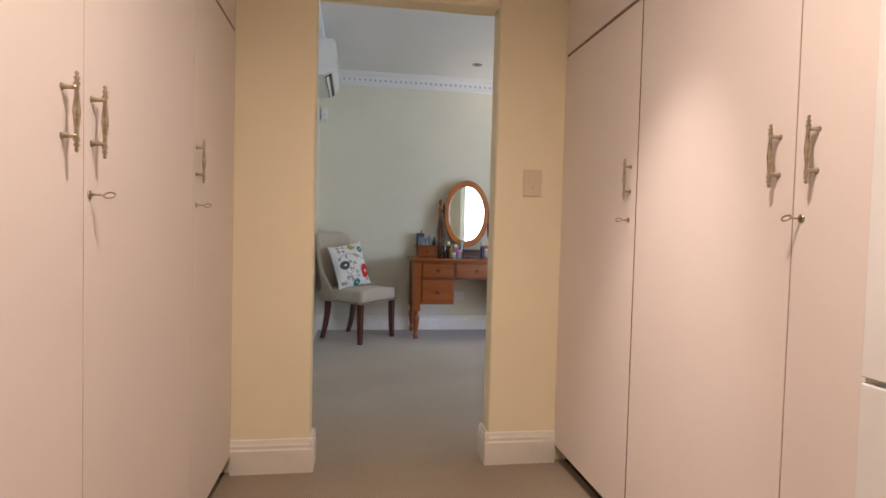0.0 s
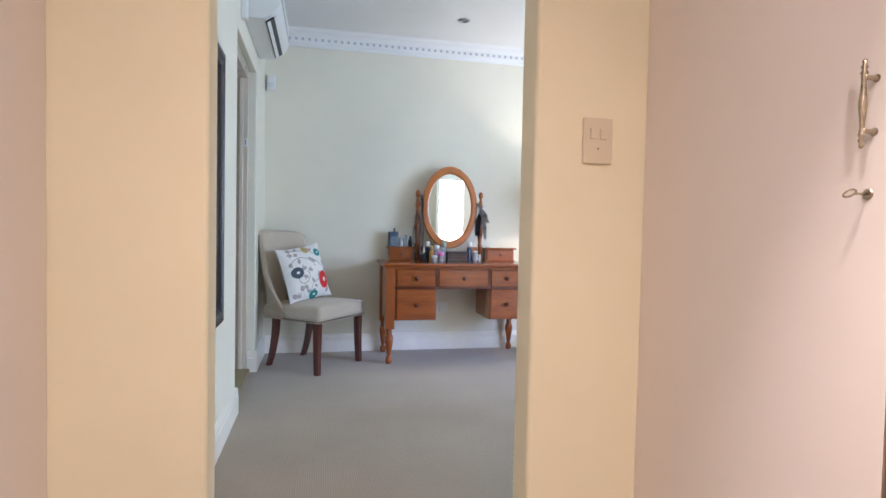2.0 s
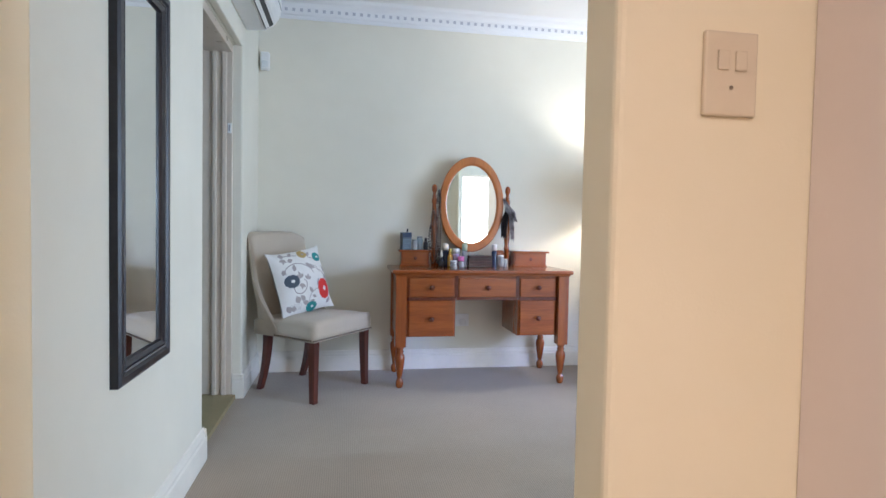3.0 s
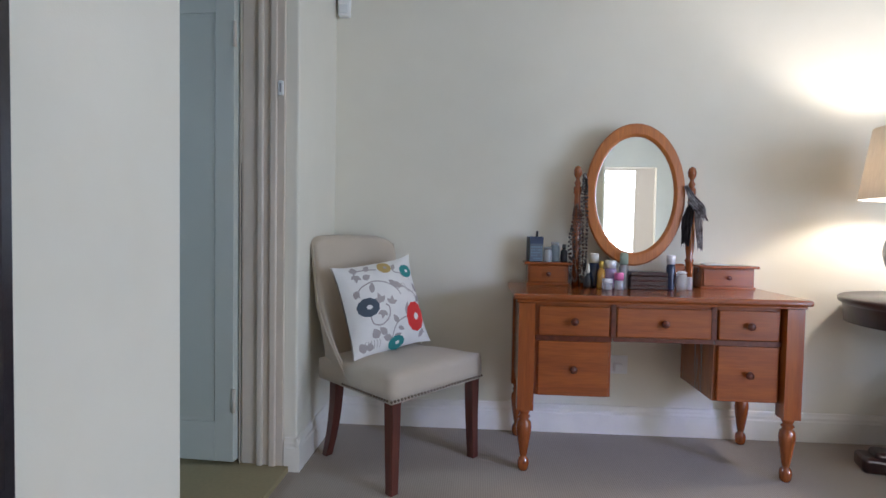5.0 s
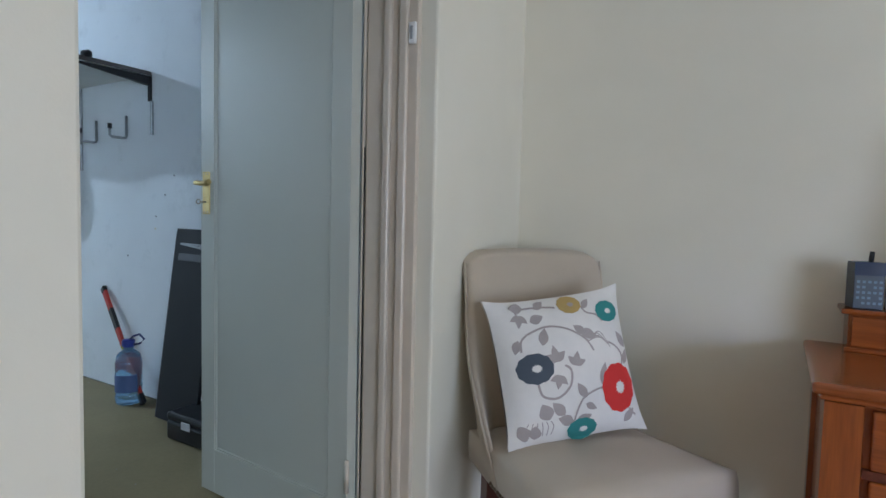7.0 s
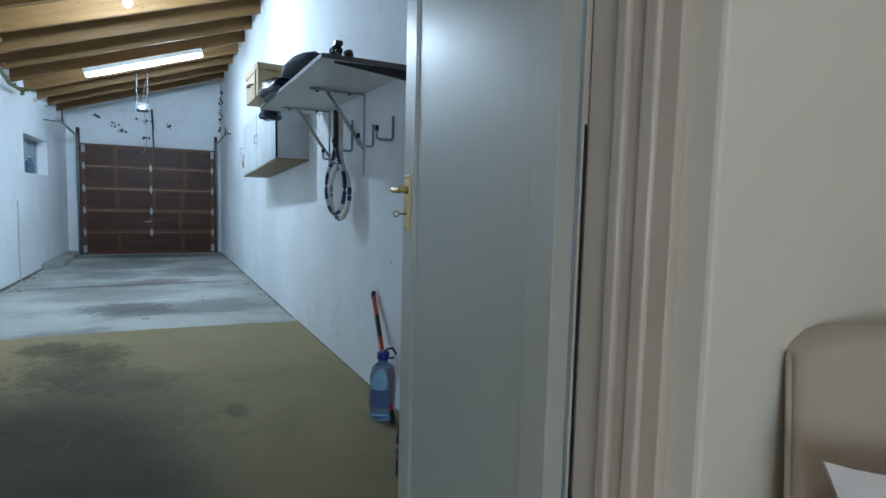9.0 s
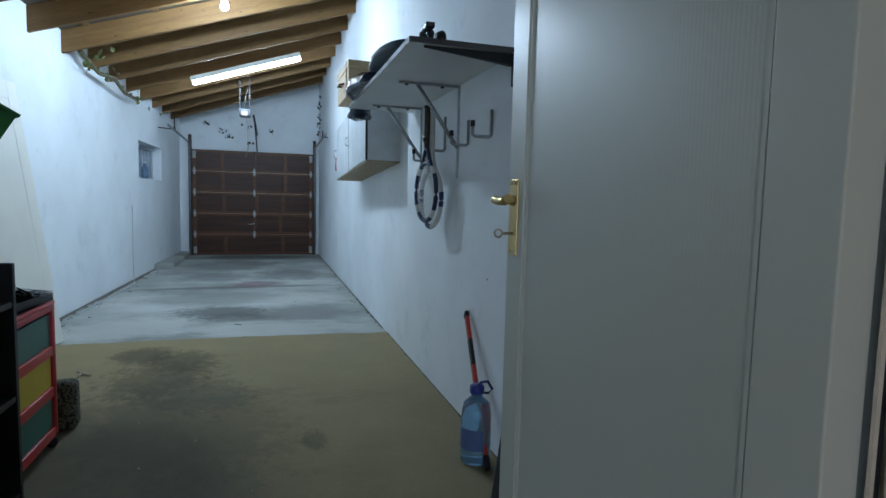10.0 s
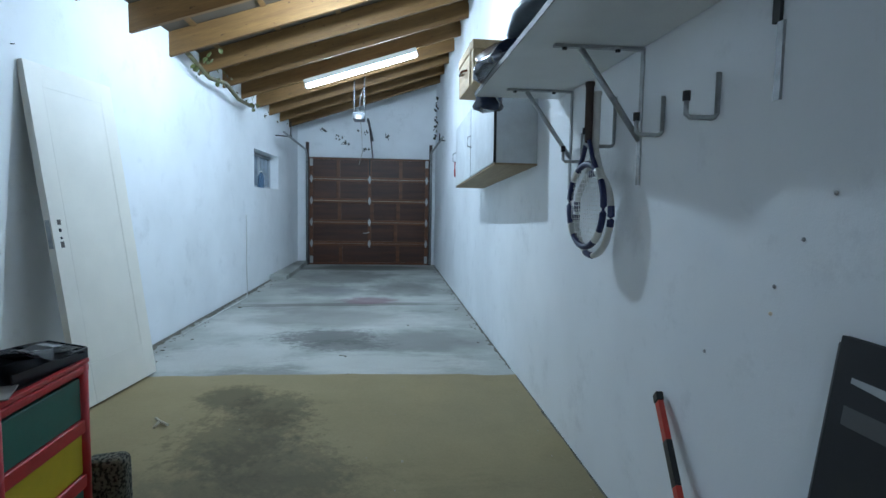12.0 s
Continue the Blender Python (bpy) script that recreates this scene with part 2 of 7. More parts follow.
BLACKFRAME = plain("black_brown_frame", (0.014, 0.012, 0.016), 0.35, vary=0.25, scale=40, bump=0.1)
BEADS = plain("bronze_beading", (0.15, 0.14, 0.135), 0.35, 0.4, vary=0.3, scale=80)

# ---- mesh helpers ----


def box(bm, x0, x1, y0, y1, z0, z1, m=None):
    made = bmesh.ops.create_cube(bm, size=1.0)["verts"]
    mm = Matrix.Translation(((x0 + x1) / 2, (y0 + y1) / 2, (z0 + z1) / 2)) @ Matrix.Diagonal((abs(x1 - x0), abs(y1 - y0), abs(z1 - z0), 1))
    bmesh.ops.transform(bm, matrix=(m @ mm) if m else mm, verts=made)
    return made


def boxes(*dims, bevel=0.0, seg=2):
    bm = bmesh.new()
    for d in dims:
        box(bm, *d)
    if bevel:
        bmesh.ops.bevel(bm, geom=list(bm.edges), offset=bevel, segments=seg, profile=0.5, affect="EDGES")
    return bm


def lathe(profile, steps=20, bm=None, m=None, cap=True):
    """Turn a profile of (radius, height) round z."""
    bm = bm or bmesh.new()
    rings = []
    for r, z in profile:
        rings.append([bm.verts.new((r * math.cos(a), r * math.sin(a), z)) for a in (2 * math.pi * i / steps for i in range(steps))])
    for lo, hi in zip(rings, rings[1:]):
        for i in range(steps):
            bm.faces.new((lo[i], lo[(i + 1) % steps], hi[(i + 1) % steps], hi[i]))
    if cap:
        bm.faces.new(rings[0][::-1])
        bm.faces.new(rings[-1])
    if m:
        bmesh.ops.transform(bm, matrix=m, verts=[v for ring in rings for v in ring])
    for f in bm.faces:
        f.smooth = True
    return bm


def tube(points, radius, steps=8, bm=None, taper=None, closed=False):
    """A rod of round section along a line of points."""
    bm = bm or bmesh.new()
    pts = [Vector(p) for p in points]
    rings = []
    n = len(pts)
    up = Vector((0, 0, 1))
    for i, p in enumerate(pts):
        a = pts[(i - 1) % n] if closed or i else p
        c = pts[(i + 1) % n] if closed or i < n - 1 else p
        d = (c - a).normalized()
        s = d.cross(up)
        if s.length < 0.05:
            s = d.cross(Vector((1, 0, 0)))
        s.normalize()
        u = s.cross(d)
        r = radius * (1 if taper is None else 1 + (taper - 1) * i / max(1, n - 1))
        rings.append([bm.verts.new(p + r * (math.cos(k) * s + math.sin(k) * u)) for k in (2 * math.pi * j / steps for j in range(steps))])
    pairs = list(zip(rings, rings[1:])) + ([(rings[-1], rings[0])] if closed else [])
    for lo, hi in pairs:
        for j in range(steps):
            f = bm.faces.new((lo[j], lo[(j + 1) % steps], hi[(j + 1) % steps], hi[j]))
            f.smooth = True
    if not closed:
        bm.faces.new(rings[0][::-1])
        bm.faces.new(rings[-1])
    return bm


def extrude_profile(profile, x0, x1, m=None, bm=None):
    """A moulding: a closed outline of (y, z) drawn out along x."""
    bm = bm or bmesh.new()
    a = [bm.verts.new((x0, y, z)) for y, z in profile]
    b = [bm.verts.new((x1, y, z)) for y, z in profile]
    n = len(profile)
    for i in range(n):
        bm.faces.new((a[i], a[(i + 1) % n], b[(i + 1) % n], b[i]))
    bm.faces.new(a[::-1])
    bm.faces.new(b)
    bmesh.ops.recalc_face_normals(bm, faces=list(bm.faces))
    if m:
        bmesh.ops.transform(bm, matrix=m, verts=a + b)
    return bm


def blob(rx, ry, rz, seed, rough=0.2, sub=3, freq=4.0):
    """A soft uneven lump: a bag or a bundle."""
    bm = bmesh.new()
    bmesh.ops.create_icosphere(bm, subdivisions=sub, radius=1.0)
    for v in bm.verts:
        k = 1 + rough * noise.noise(v.co * freq * 0.4 + Vector((seed, 0, 0))) + rough * 0.35 * noise.noise(v.co * freq + Vector((0, seed, 0)))
        v.co = Vector((v.co.x * rx * k, v.co.y * ry * k, max(-0.75, v.co.z) * rz * k))
    for f in bm.faces:
        f.smooth = True
    return bm


def mesh_ob(name, bm, material, smooth=None):
    bmesh.ops.recalc_face_normals(bm, faces=list(bm.faces))
    me = bpy.data.meshes.new(name)
    bm.to_mesh(me)
    bm.free()
    me.materials.append(material)
    return new(name, me)


def part(name, bm, material, parent, label=""):
    ob = mesh_ob(name, bm, material)
    ob.parent = parent
    if label:
        ob["label"] = label
    return ob


def thing(name, m, label, category, group="", kind=""):
    ob = new(name)
    ob.empty_display_size = 0.1
    ob.matrix_world = m
    return tagged(ob, label, category, group, kind)


def solid(name, bm, material, label, category, group="", kind="", m=None):
    ob = mesh_ob(name, bm, material)
    if m:
        ob.matrix_world = m
    return tagged(ob, label, category, group, kind)


def struct(name, bm, material, label="", category=""):
    return tagged(mesh_ob(name, bm, material), label or name.replace("_", " "), category or name.split("_")[0], kind="structure")


# ---- the setting ----
CEIL, CCEIL, GF = 2.63, 2.42, 0.03
WY = 6.0            # bedroom's far wall
WX = -0.30          # wall with the long mirror and the garage door
DY0, DY1, DZ = 4.466, 5.398, 2.11   # doorway to the garage
PY0, PY1 = 2.61, 2.725            # partition between corridor and bedroom
OX0, OX1, OZ = -0.101, 0.691, 2.05  # opening in it

struct("floor_bedroom", boxes((-1.1, 4.8, -2.2, 6.2, -0.12, 0.0)), CARPET, "beige corded loop-pile carpet", "floor")
struct("wall_north", boxes((WX, 4.85, WY, WY + 0.2, 0, CEIL + 0.1)), CREAM, "cream painted bedroom wall", "wall")
struct("wall_west", boxes((-0.34, WX, PY1, DY0, 0, CEIL + 0.1), (-0.56, -0.341, PY1, DY0 - 0.075, 0, CEIL + 0.1), (-0.56, WX, DY1, WY + 0.2, 0, CEIL + 0.1), (-0.34, WX, DY0, DY1, DZ, CEIL + 0.1), (-0.56, -0.341, DY0 - 0.075, DY1, DZ, CEIL + 0.1), bevel=0.008),
       CREAM, "cream plastered wall with a doorway", "wall")
struct("wall_partition", boxes((-1.1, OX0, PY0, PY1, 0, CEIL + 0.1), (OX1, 1.75, PY0, PY1, 0, CEIL + 0.1), (OX0, OX1, PY0, PY1, OZ, CEIL + 0.1), bevel=0.012, seg=3),
       BUTTER, "butter cream wall with an open passage", "wall")
struct("wall_corridor_west", boxes((-1.2, -1.1, -1.3, PY1, 0, CEIL)), BUTTER, "butter cream wall behind the wardrobes", "wall")
struct("wall_corridor_east", boxes((1.65, 1.75, -1.3, PY0, 0, CEIL + 0.1)), CREAM, "cream wall behind the wardrobes", "wall")
struct("wall_corridor_south", boxes((-1.2, 1.75, -1.4, -1.3, 0, CEIL)), BUTTER, "butter cream corridor end wall", "wall")
struct("ceiling_corridor", boxes((-1.2, 1.65, -1.3, PY0, CCEIL, CCEIL + 0.1)), CEILWHITE, "white corridor ceiling", "ceiling")
struct("ceiling_bedroom", boxes((WX, 4.85, PY1, WY, CEIL, CEIL + 0.1), (1.75, 4.85, -2.2, PY1, CEIL, CEIL + 0.1)), CEILWHITE, "smooth white bedroom ceiling", "ceiling")
# bedroom's far side: window wall, and a doorway to a bright side room
struct("wall_east", boxes((4.7, 4.85, -2.2, 0.8, 0, CEIL), (4.7, 4.85, 3.4, WY, 0, CEIL), (4.7, 4.85, 0.8, 3.4, 0, 0.10), (4.7, 4.85, 0.8, 3.4, 2.15, CEIL)), CREAM,
       "cream bedroom window wall", "wall")
struct("wall_south", boxes((1.75, 2.36, -0.1, 0.0, 0, CEIL), (3.12, 4.7, -0.1, 0.0, 0, CEIL), (2.36, 3.12, -0.1, 0.0, 2.05, CEIL)), CREAM, "cream wall with a bright doorway", "wall")
struct("wall_side_room", boxes((1.75, 4.85, -2.3, -2.2, 0, CEIL), (1.65, 1.75, -2.3, -1.3, 0, CEIL)), CEILWHITE, "white wall of the side room", "wall")
w1 = thing("window_1", pose(4.72, 2.1, 0.10), "white framed sliding glass door", "window", kind="structure")
part("window_frame", boxes((0, 0.06, -1.3, -1.24, 0, 2.05), (0, 0.06, 1.24, 1.3, 0, 2.05), (0, 0.06, -1.24, 1.24, 0, 0.06), (0, 0.06, -1.24, 1.24, 1.99, 2.05), (0, 0.06, -0.03, 0.03, 0.06, 1.99), bevel=0.006), SKIRT, w1)
part("window_sill", boxes((-0.06, 0.0, -1.30, 1.30, -0.03, 0.0), bevel=0.006), SKIRT, w1)

# garage shell: its long wall on the far side runs slightly askew
GY1 = 5.895


def gy0(x):
    return 2.83 - 0.0345 * (x + 0.56)


def prism(quad, z0, z1):
    bm = bmesh.new()
    lo = [bm.verts.new((x, y, z0)) for x, y in quad]
    hi = [bm.verts.new((x, y, z1)) for x, y in quad]
    for i in range(4):
        bm.faces.new((lo[i], lo[(i + 1) % 4], hi[(i + 1) % 4], hi[i]))
    bm.faces.new(lo[::-1])
    bm.faces.new(hi)
    return bm


def wall_along(x0, x1, z0, z1):
    return [(x0, gy0(x0)), (x1, gy0(x1)), (x1, gy0(x1) - 0.22), (x0, gy0(x0) - 0.22)], z0, z1


XB = -12.28
WX0, WX1, WZ0, WZ1 = -9.18, -10.65, 1.44, 1.97
bm = bmesh.new()
for args in (wall_along(-0.56, WX0, GF, 2.72), wall_along(WX1, XB - 0.2, GF, 2.72), wall_along(WX0, WX1, GF, WZ0), wall_along(WX0, WX1, WZ1, 2.72)):
    q, z0, z1 = args
    lo = [bm.verts.new((x, y, z0)) for x, y in q]
    hi = [bm.verts.new((x, y, z1)) for x, y in q]
    for i in range(4):
        bm.faces.new((lo[i], lo[(i + 1) % 4], hi[(i + 1) % 4], hi[i]))
    bm.faces.new(lo[::-1])
    bm.faces.new(hi)
struct("wall_garage_south", bm, GARWALL, "whitewashed garage wall with a small window", "wall")
struct("wall_garage_north", boxes((XB - 0.2, -0.56, GY1, GY1 + 0.2, 0, 3.75)), GARWALL, "scuffed whitewashed garage wall", "wall")
GDY0, GDY1, GDZ = 3.46, 5.77, 2.11
struct("wall_garage_west", boxes((XB - 0.2, XB, 3.0, GDY0 - 0.02, GF, 3.7), (XB - 0.2, XB, GDY1 + 0.02, GY1, GF, 3.7), (XB - 0.2, XB, GDY0 - 0.02, GDY1 + 0.02, GDZ, 3.7)), GARWALL,
       "white garage gable over the door", "wall")
struct("wall_garage_east", boxes((-0.60, -0.562, 2.6, DY0 - 0.075, 0, 3.7), (-0.60, -0.562, DY1 + 0.02, GY1, 0, 3.7), (-0.60, -0.562, DY0 - 0.075, DY1 + 0.02, DZ, 3.7)), GARWALL, "whitewashed garage end wall", "wall")

# garage floor: raw screed, and a nearer brown-painted part with a ragged edge
OIL, DAMP, GREY, PALE = (0.044, 0.043, 0.037), (0.075, 0.062, 0.034), (0.095, 0.097, 0.090), (0.56, 0.57, 0.54)
SCREED = concrete("raw_screed", (0.31, 0.325, 0.30), (0.165, 0.17, 0.155), (0.50, 0.52, 0.49), 0.65, 3.1, 0.8, (
    (-5.4, 4.9, 0.35, 0.8, 0, PALE, 0.6, 12.0, 2.6, 2.0), (-5.6, 3.7, 0.45, 0.6, 10, PALE, 0.6, 13.0, 2.6, 2.0), (-6.9, 5.0, 0.5, 0.7, 0, PALE, 0.5, 14.0, 2.6, 2.0), (-6.9, 3.7, 0.6, 0.5, 0, PALE, 0.5, 15.0, 2.6, 2.0),
    (-6.25, 4.45, 0.32, 0.5, 0, GREY, 0.75, 5.0, 6.5, 2.8), (-5.95, 4.6, 0.22, 0.42, 0, GREY, 0.65, 6.0, 6.5, 2.8), (-7.1, 4.3, 0.5, 0.9, 0, (0.19, 0.19, 0.175), 0.6, 10.0, 1.6, 1.2),
    (-7.9, 4.5, 0.10, 1.3, 3, (0.09, 0.085, 0.07), 0.6, 7.0, 1.5, 1.5), (-8.15, 4.75, 0.28, 0.36, 0, (0.17, 0.065, 0.09), 0.65, 4.0, 2.2, 1.6), (-8.9, 4.2, 0.5, 0.5, 0, (0.16, 0.165, 0.17), 0.6, 4.6, 2.0, 1.6),
    (-10.4, 4.3, 0.9, 0.8, 0, GREY, 0.55, 8.0, 2.4, 1.8), (-11.7, 4.6, 0.45, 1.2, 0, (0.07, 0.07, 0.062), 0.75, 9.0, 1.8, 1.2), (-9.1, 5.2, 0.7, 0.5, 0, GREY, 0.5, 11.0, 2.4, 1.8)))
BROWNFLOOR = concrete("brown_floor_paint", (0.285, 0.228, 0.118), (0.185, 0.153, 0.085), (0.345, 0.278, 0.148), 0.4, 7.7, 0.85, (
    (-2.35, 4.15, 1.25, 0.80, 8, OIL, 0.66, 1.0, 1.2, 0.7), (-1.55, 4.45, 1.0, 0.55, -8, OIL, 0.50, 2.0, 1.4, 0.8), (-3.2, 4.45, 0.75, 0.6, 30, OIL, 0.30, 2.5, 5.0, 2.6),
    (-4.66, 4.02, 0.24, 0.22, 12, DAMP, 0.7, 3.0, 3.0, 1.8), (-4.45, 4.3, 0.30, 0.25, 12, DAMP, 0.6, 3.3, 5.0, 2.4), (-4.05, 4.22, 0.42, 0.34, -12, DAMP, 0.5, 3.6, 6.0, 3.0), (-3.75, 4.45, 0.45, 0.30, 40, OIL, 0.36, 3.9, 6.0, 3.0), (-2.9, 5.1, 0.12, 0.07, 0, OIL, 0.4, 4.2, 2.5, 1.8)))
struct("floor_garage", boxes((XB - 0.3, -5.0, 2.5, GY1 + 0.1, -0.1, GF)), SCREED, "stained bare concrete garage floor", "floor")
bm = bmesh.new()
edge = []
for i in range(41):
    y = 2.55 + (GY1 - 2.55) * i / 40
    edge.append((-5.06 - 0.06 * math.sin(i * 0.085) + 0.035 * noise.noise(Vector((i * 0.33, 2, 0))) + 0.012 * noise.noise(Vector((i * 1.7, 9, 0))), y))
rim = [(-0.56, GY1), (-0.56, DY1), (-0.33, DY1), (-0.33, DY0), (-0.345, DY0 - 0.07), (-0.56, DY0 - 0.07), (-0.56, 2.55)]
lo, hi = [], []
for x, y in edge + rim:
    lo.append(bm.verts.new((x, y, -0.1)))
    hi.append(bm.verts.new((x, y, GF + 0.004 if x < -0.5 else GF - 0.006)))
for i in range(len(lo)):
    j = (i + 1) % len(lo)
    bm.faces.new((lo[i], lo[j], hi[j], hi[i]))
bmesh.ops.triangulate(bm, faces=[bm.faces.new(hi), bm.faces.new(lo[::-1])])
struct("floor_garage_painted", bm, BROWNFLOOR, "worn brown painted garage floor with dark damp patches", "floor")

bm = bmesh.new()
prev = None
for i in range(60):
    y = 3.05 + 2.82 * i / 59
    x = -7.72 - 0.05 * (y - 3) + 0.02 * noise.noise(Vector((y * 2.1, 4, 0)))
    w = 0.008 + 0.005 * noise.noise(Vector((y * 5, 1, 0)))
    pair = [bm.verts.new((x - w, y, GF + 0.0022)), bm.verts.new((x + w, y, GF + 0.0022))]
    if prev:
        bm.faces.new((prev[0], prev[1], pair[1], pair[0]))
    prev = pair
struct("floor_joint", bm, plain("dirty_joint", (0.06, 0.055, 0.045), 0.9), "dirt-filled joint across the concrete floor", "joint")



def wall_dirt(x0, x1, line, sign, wide, z, seed):
    """A ragged line of swept-up dirt at a wall's foot."""
    bm = bmesh.new()
    prev = None
    n = int(abs(x1 - x0) / 0.05)
    for i in range(n + 1):
        x = x0 + (x1 - x0) * i / n
        w = wide * (0.45 + 0.75 * abs(noise.noise(Vector((x * 1.3, seed, 0)))) + 0.5 * noise.noise(Vector((x * 9, seed, 2))))
        pair = [bm.verts.new((x, line(x), z)), bm.verts.new((x, line(x) + sign * max(0.004, w), z))]
        if prev:
            bm.faces.new((prev[0], prev[1], pair[1], pair[0]))
        prev = pair
    struct("floor_dirt", bm, DIRT, "dark dirt gathered along the wall's foot", "dirt")


DIRT = plain("swept_dirt", (0.15, 0.14, 0.115), 0.95, vary=0.4, scale=18)
wall_dirt(XB, -5.2, lambda x: GY1, -1, 0.035, GF + 0.0025, 1.0)
wall_dirt(-5.0, -0.7, lambda x: GY1, -1, 0.018, GF + 0.0065, 2.0)
wall_dirt(XB, -5.2, gy0, 1, 0.10, GF + 0.0025, 3.0)

# lean-to roof
SLOPE = 0.327


def rz(y):
    return 2.50 + SLOPE * (y - 3.0)


tilt = math.degrees(math.atan(SLOPE))
struct("ceiling_garage", prism([(-0.56, 2.3), (-0.56, 6.1), (XB - 0.25, 6.1), (XB - 0.25, 2.3)], 0, 0.03), ROOFBOARD, "pale boarding over the rafters", "ceiling")
roof = bpy.data.objects["ceiling_garage"]
for v in roof.data.vertices:
    v.co.z += rz(v.co.y) + 0.215
RAFTERS = [-5.75 + 0.72 * k for k in range(-8, 8)]
rl = (GY1 - 2.9) / math.cos(math.atan(SLOPE))
for k, x in enumerate(RAFTERS):
    y0 = gy0(x) - 0.04
    ln = (GY1 + 0.04 - y0) / math.cos(math.atan(SLOPE))
    ob = solid("rafter", boxes((-0.022, 0.022, 0, ln, 0, 0.20), bevel=0.003, seg=1), RAFTER, "knotty yellow pine roof rafter, rough sawn", "rafter", "garage rafters",
               m=pose(x, y0, rz(y0), tilt, 0, 0))
    ob["kind"] = "structure"
# battens on top of the rafters
for k in range(5):
    y = 3.25 + 0.6 * k
    ob = solid("batten", boxes((XB, -0.6, -0.025, 0.025, 0, 0.02), bevel=0.002, seg=1), RAFTER, "rough pine batten over the rafters", "batten", "roof battens",
               m=pose(0, y, rz(y) + 0.198, tilt, 0, 0))
    ob["kind"] = "structure"

# skirtings
SKP = [(0, 0), (0.018, 0), (0.018, 0.10), (0.014, 0.108), (0.014, 0.120), (0.010, 0.128), (0.006, 0.142), (0, 0.146)]


def skirting(x0, y0, x1, y1):
    d = Vector((x1 - x0, y1 - y0, 0))
    a = math.degrees(math.atan2(d.y, d.x))
    bm = extrude_profile(SKP, -0.0, d.length)
    ob = struct("baseboard", bm, SKIRT, "cream moulded skirting board", "baseboard")
    ob.matrix_world = pose(x0, y0, 0, 0, 0, a)


E = 0.0165
for seg in ((4.7, WY, WX + E, WY), (WX, WY, WX, DY1 - E), (WX + E, DY1, WX - 0.05, DY1), (WX, DY0 + E, WX, PY1), (WX - 0.04, DY0, WX + E, DY0),
            (OX0 + E, PY0, -0.43, PY0), (1.005, PY0, OX1 - E, PY0), (OX0, PY1 + E, OX0, PY0 - E), (OX1, PY0 - E, OX1, PY1 + E),
            (WX, PY1, OX0 + E, PY1), (OX1 - E, PY1, 1.75, PY1), (1.75, PY1, 1.75, 0.0)):
    skirting(*seg)

# ---- corridor: wardrobes ----
LX, RX = -0.43, 1.005


def spindle_handle(parent, m):
    """An ornate bar handle, 15 cm: a turned grip with finials on two posts. Local x points out of the door."""
    prof = [(0.001, -0.078), (0.004, -0.074), (0.0025, -0.069), (0.0055, -0.064), (0.003, -0.059), (0.006, -0.054), (0.004, -0.049), (0.0035, -0.040),
            (0.0045, -0.025), (0.0068, 0.0), (0.0045, 0.025), (0.0035, 0.040), (0.004, 0.049), (0.006, 0.054), (0.003, 0.059), (0.0055, 0.064), (0.0025, 0.069), (0.004, 0.074), (0.001, 0.078)]
    grip = part("handle", lathe([(r, z * 0.9) for r, z in prof], 10, m=pose(0.024, 0, 0)), NICKEL, parent, "antique nickel spindle handle")
    grip.matrix_parent_inverse = Matrix()
    grip.matrix_basis = m
    for z in (-0.042, 0.042):
        p = part("post", lathe([(0.007, 0.0), (0.0045, 0.004), (0.004, 0.016), (0.005, 0.025)], 10, m=pose(0, 0, z, 0, 90, 0)), NICKEL, grip)
    return grip


def cupboard_key(parent, m):
    """A little bow key standing in its escutcheon. Local x points out of the door."""
    bm = lathe([(0.009, 0.0), (0.009, 0.002), (0.006, 0.003)], 12, m=pose(0, 0, 0, 0, 90, 0))
    lathe([(0.0022, 0.0), (0.0022, 0.026)], 8, bm, pose(0, 0, 0, 0, 90, 0))
    tube([(0.036 + 0.010 * math.cos(a), 0.010 * math.sin(a) * 0.75, 0.004 * math.sin(a)) for a in (2 * math.pi * i / 14 for i in range(14))], 0.0018, 6, bm, closed=True)
    k = part("key", bm, NICKEL, parent, "small cupboard key in the lock")
    k.matrix_basis = m


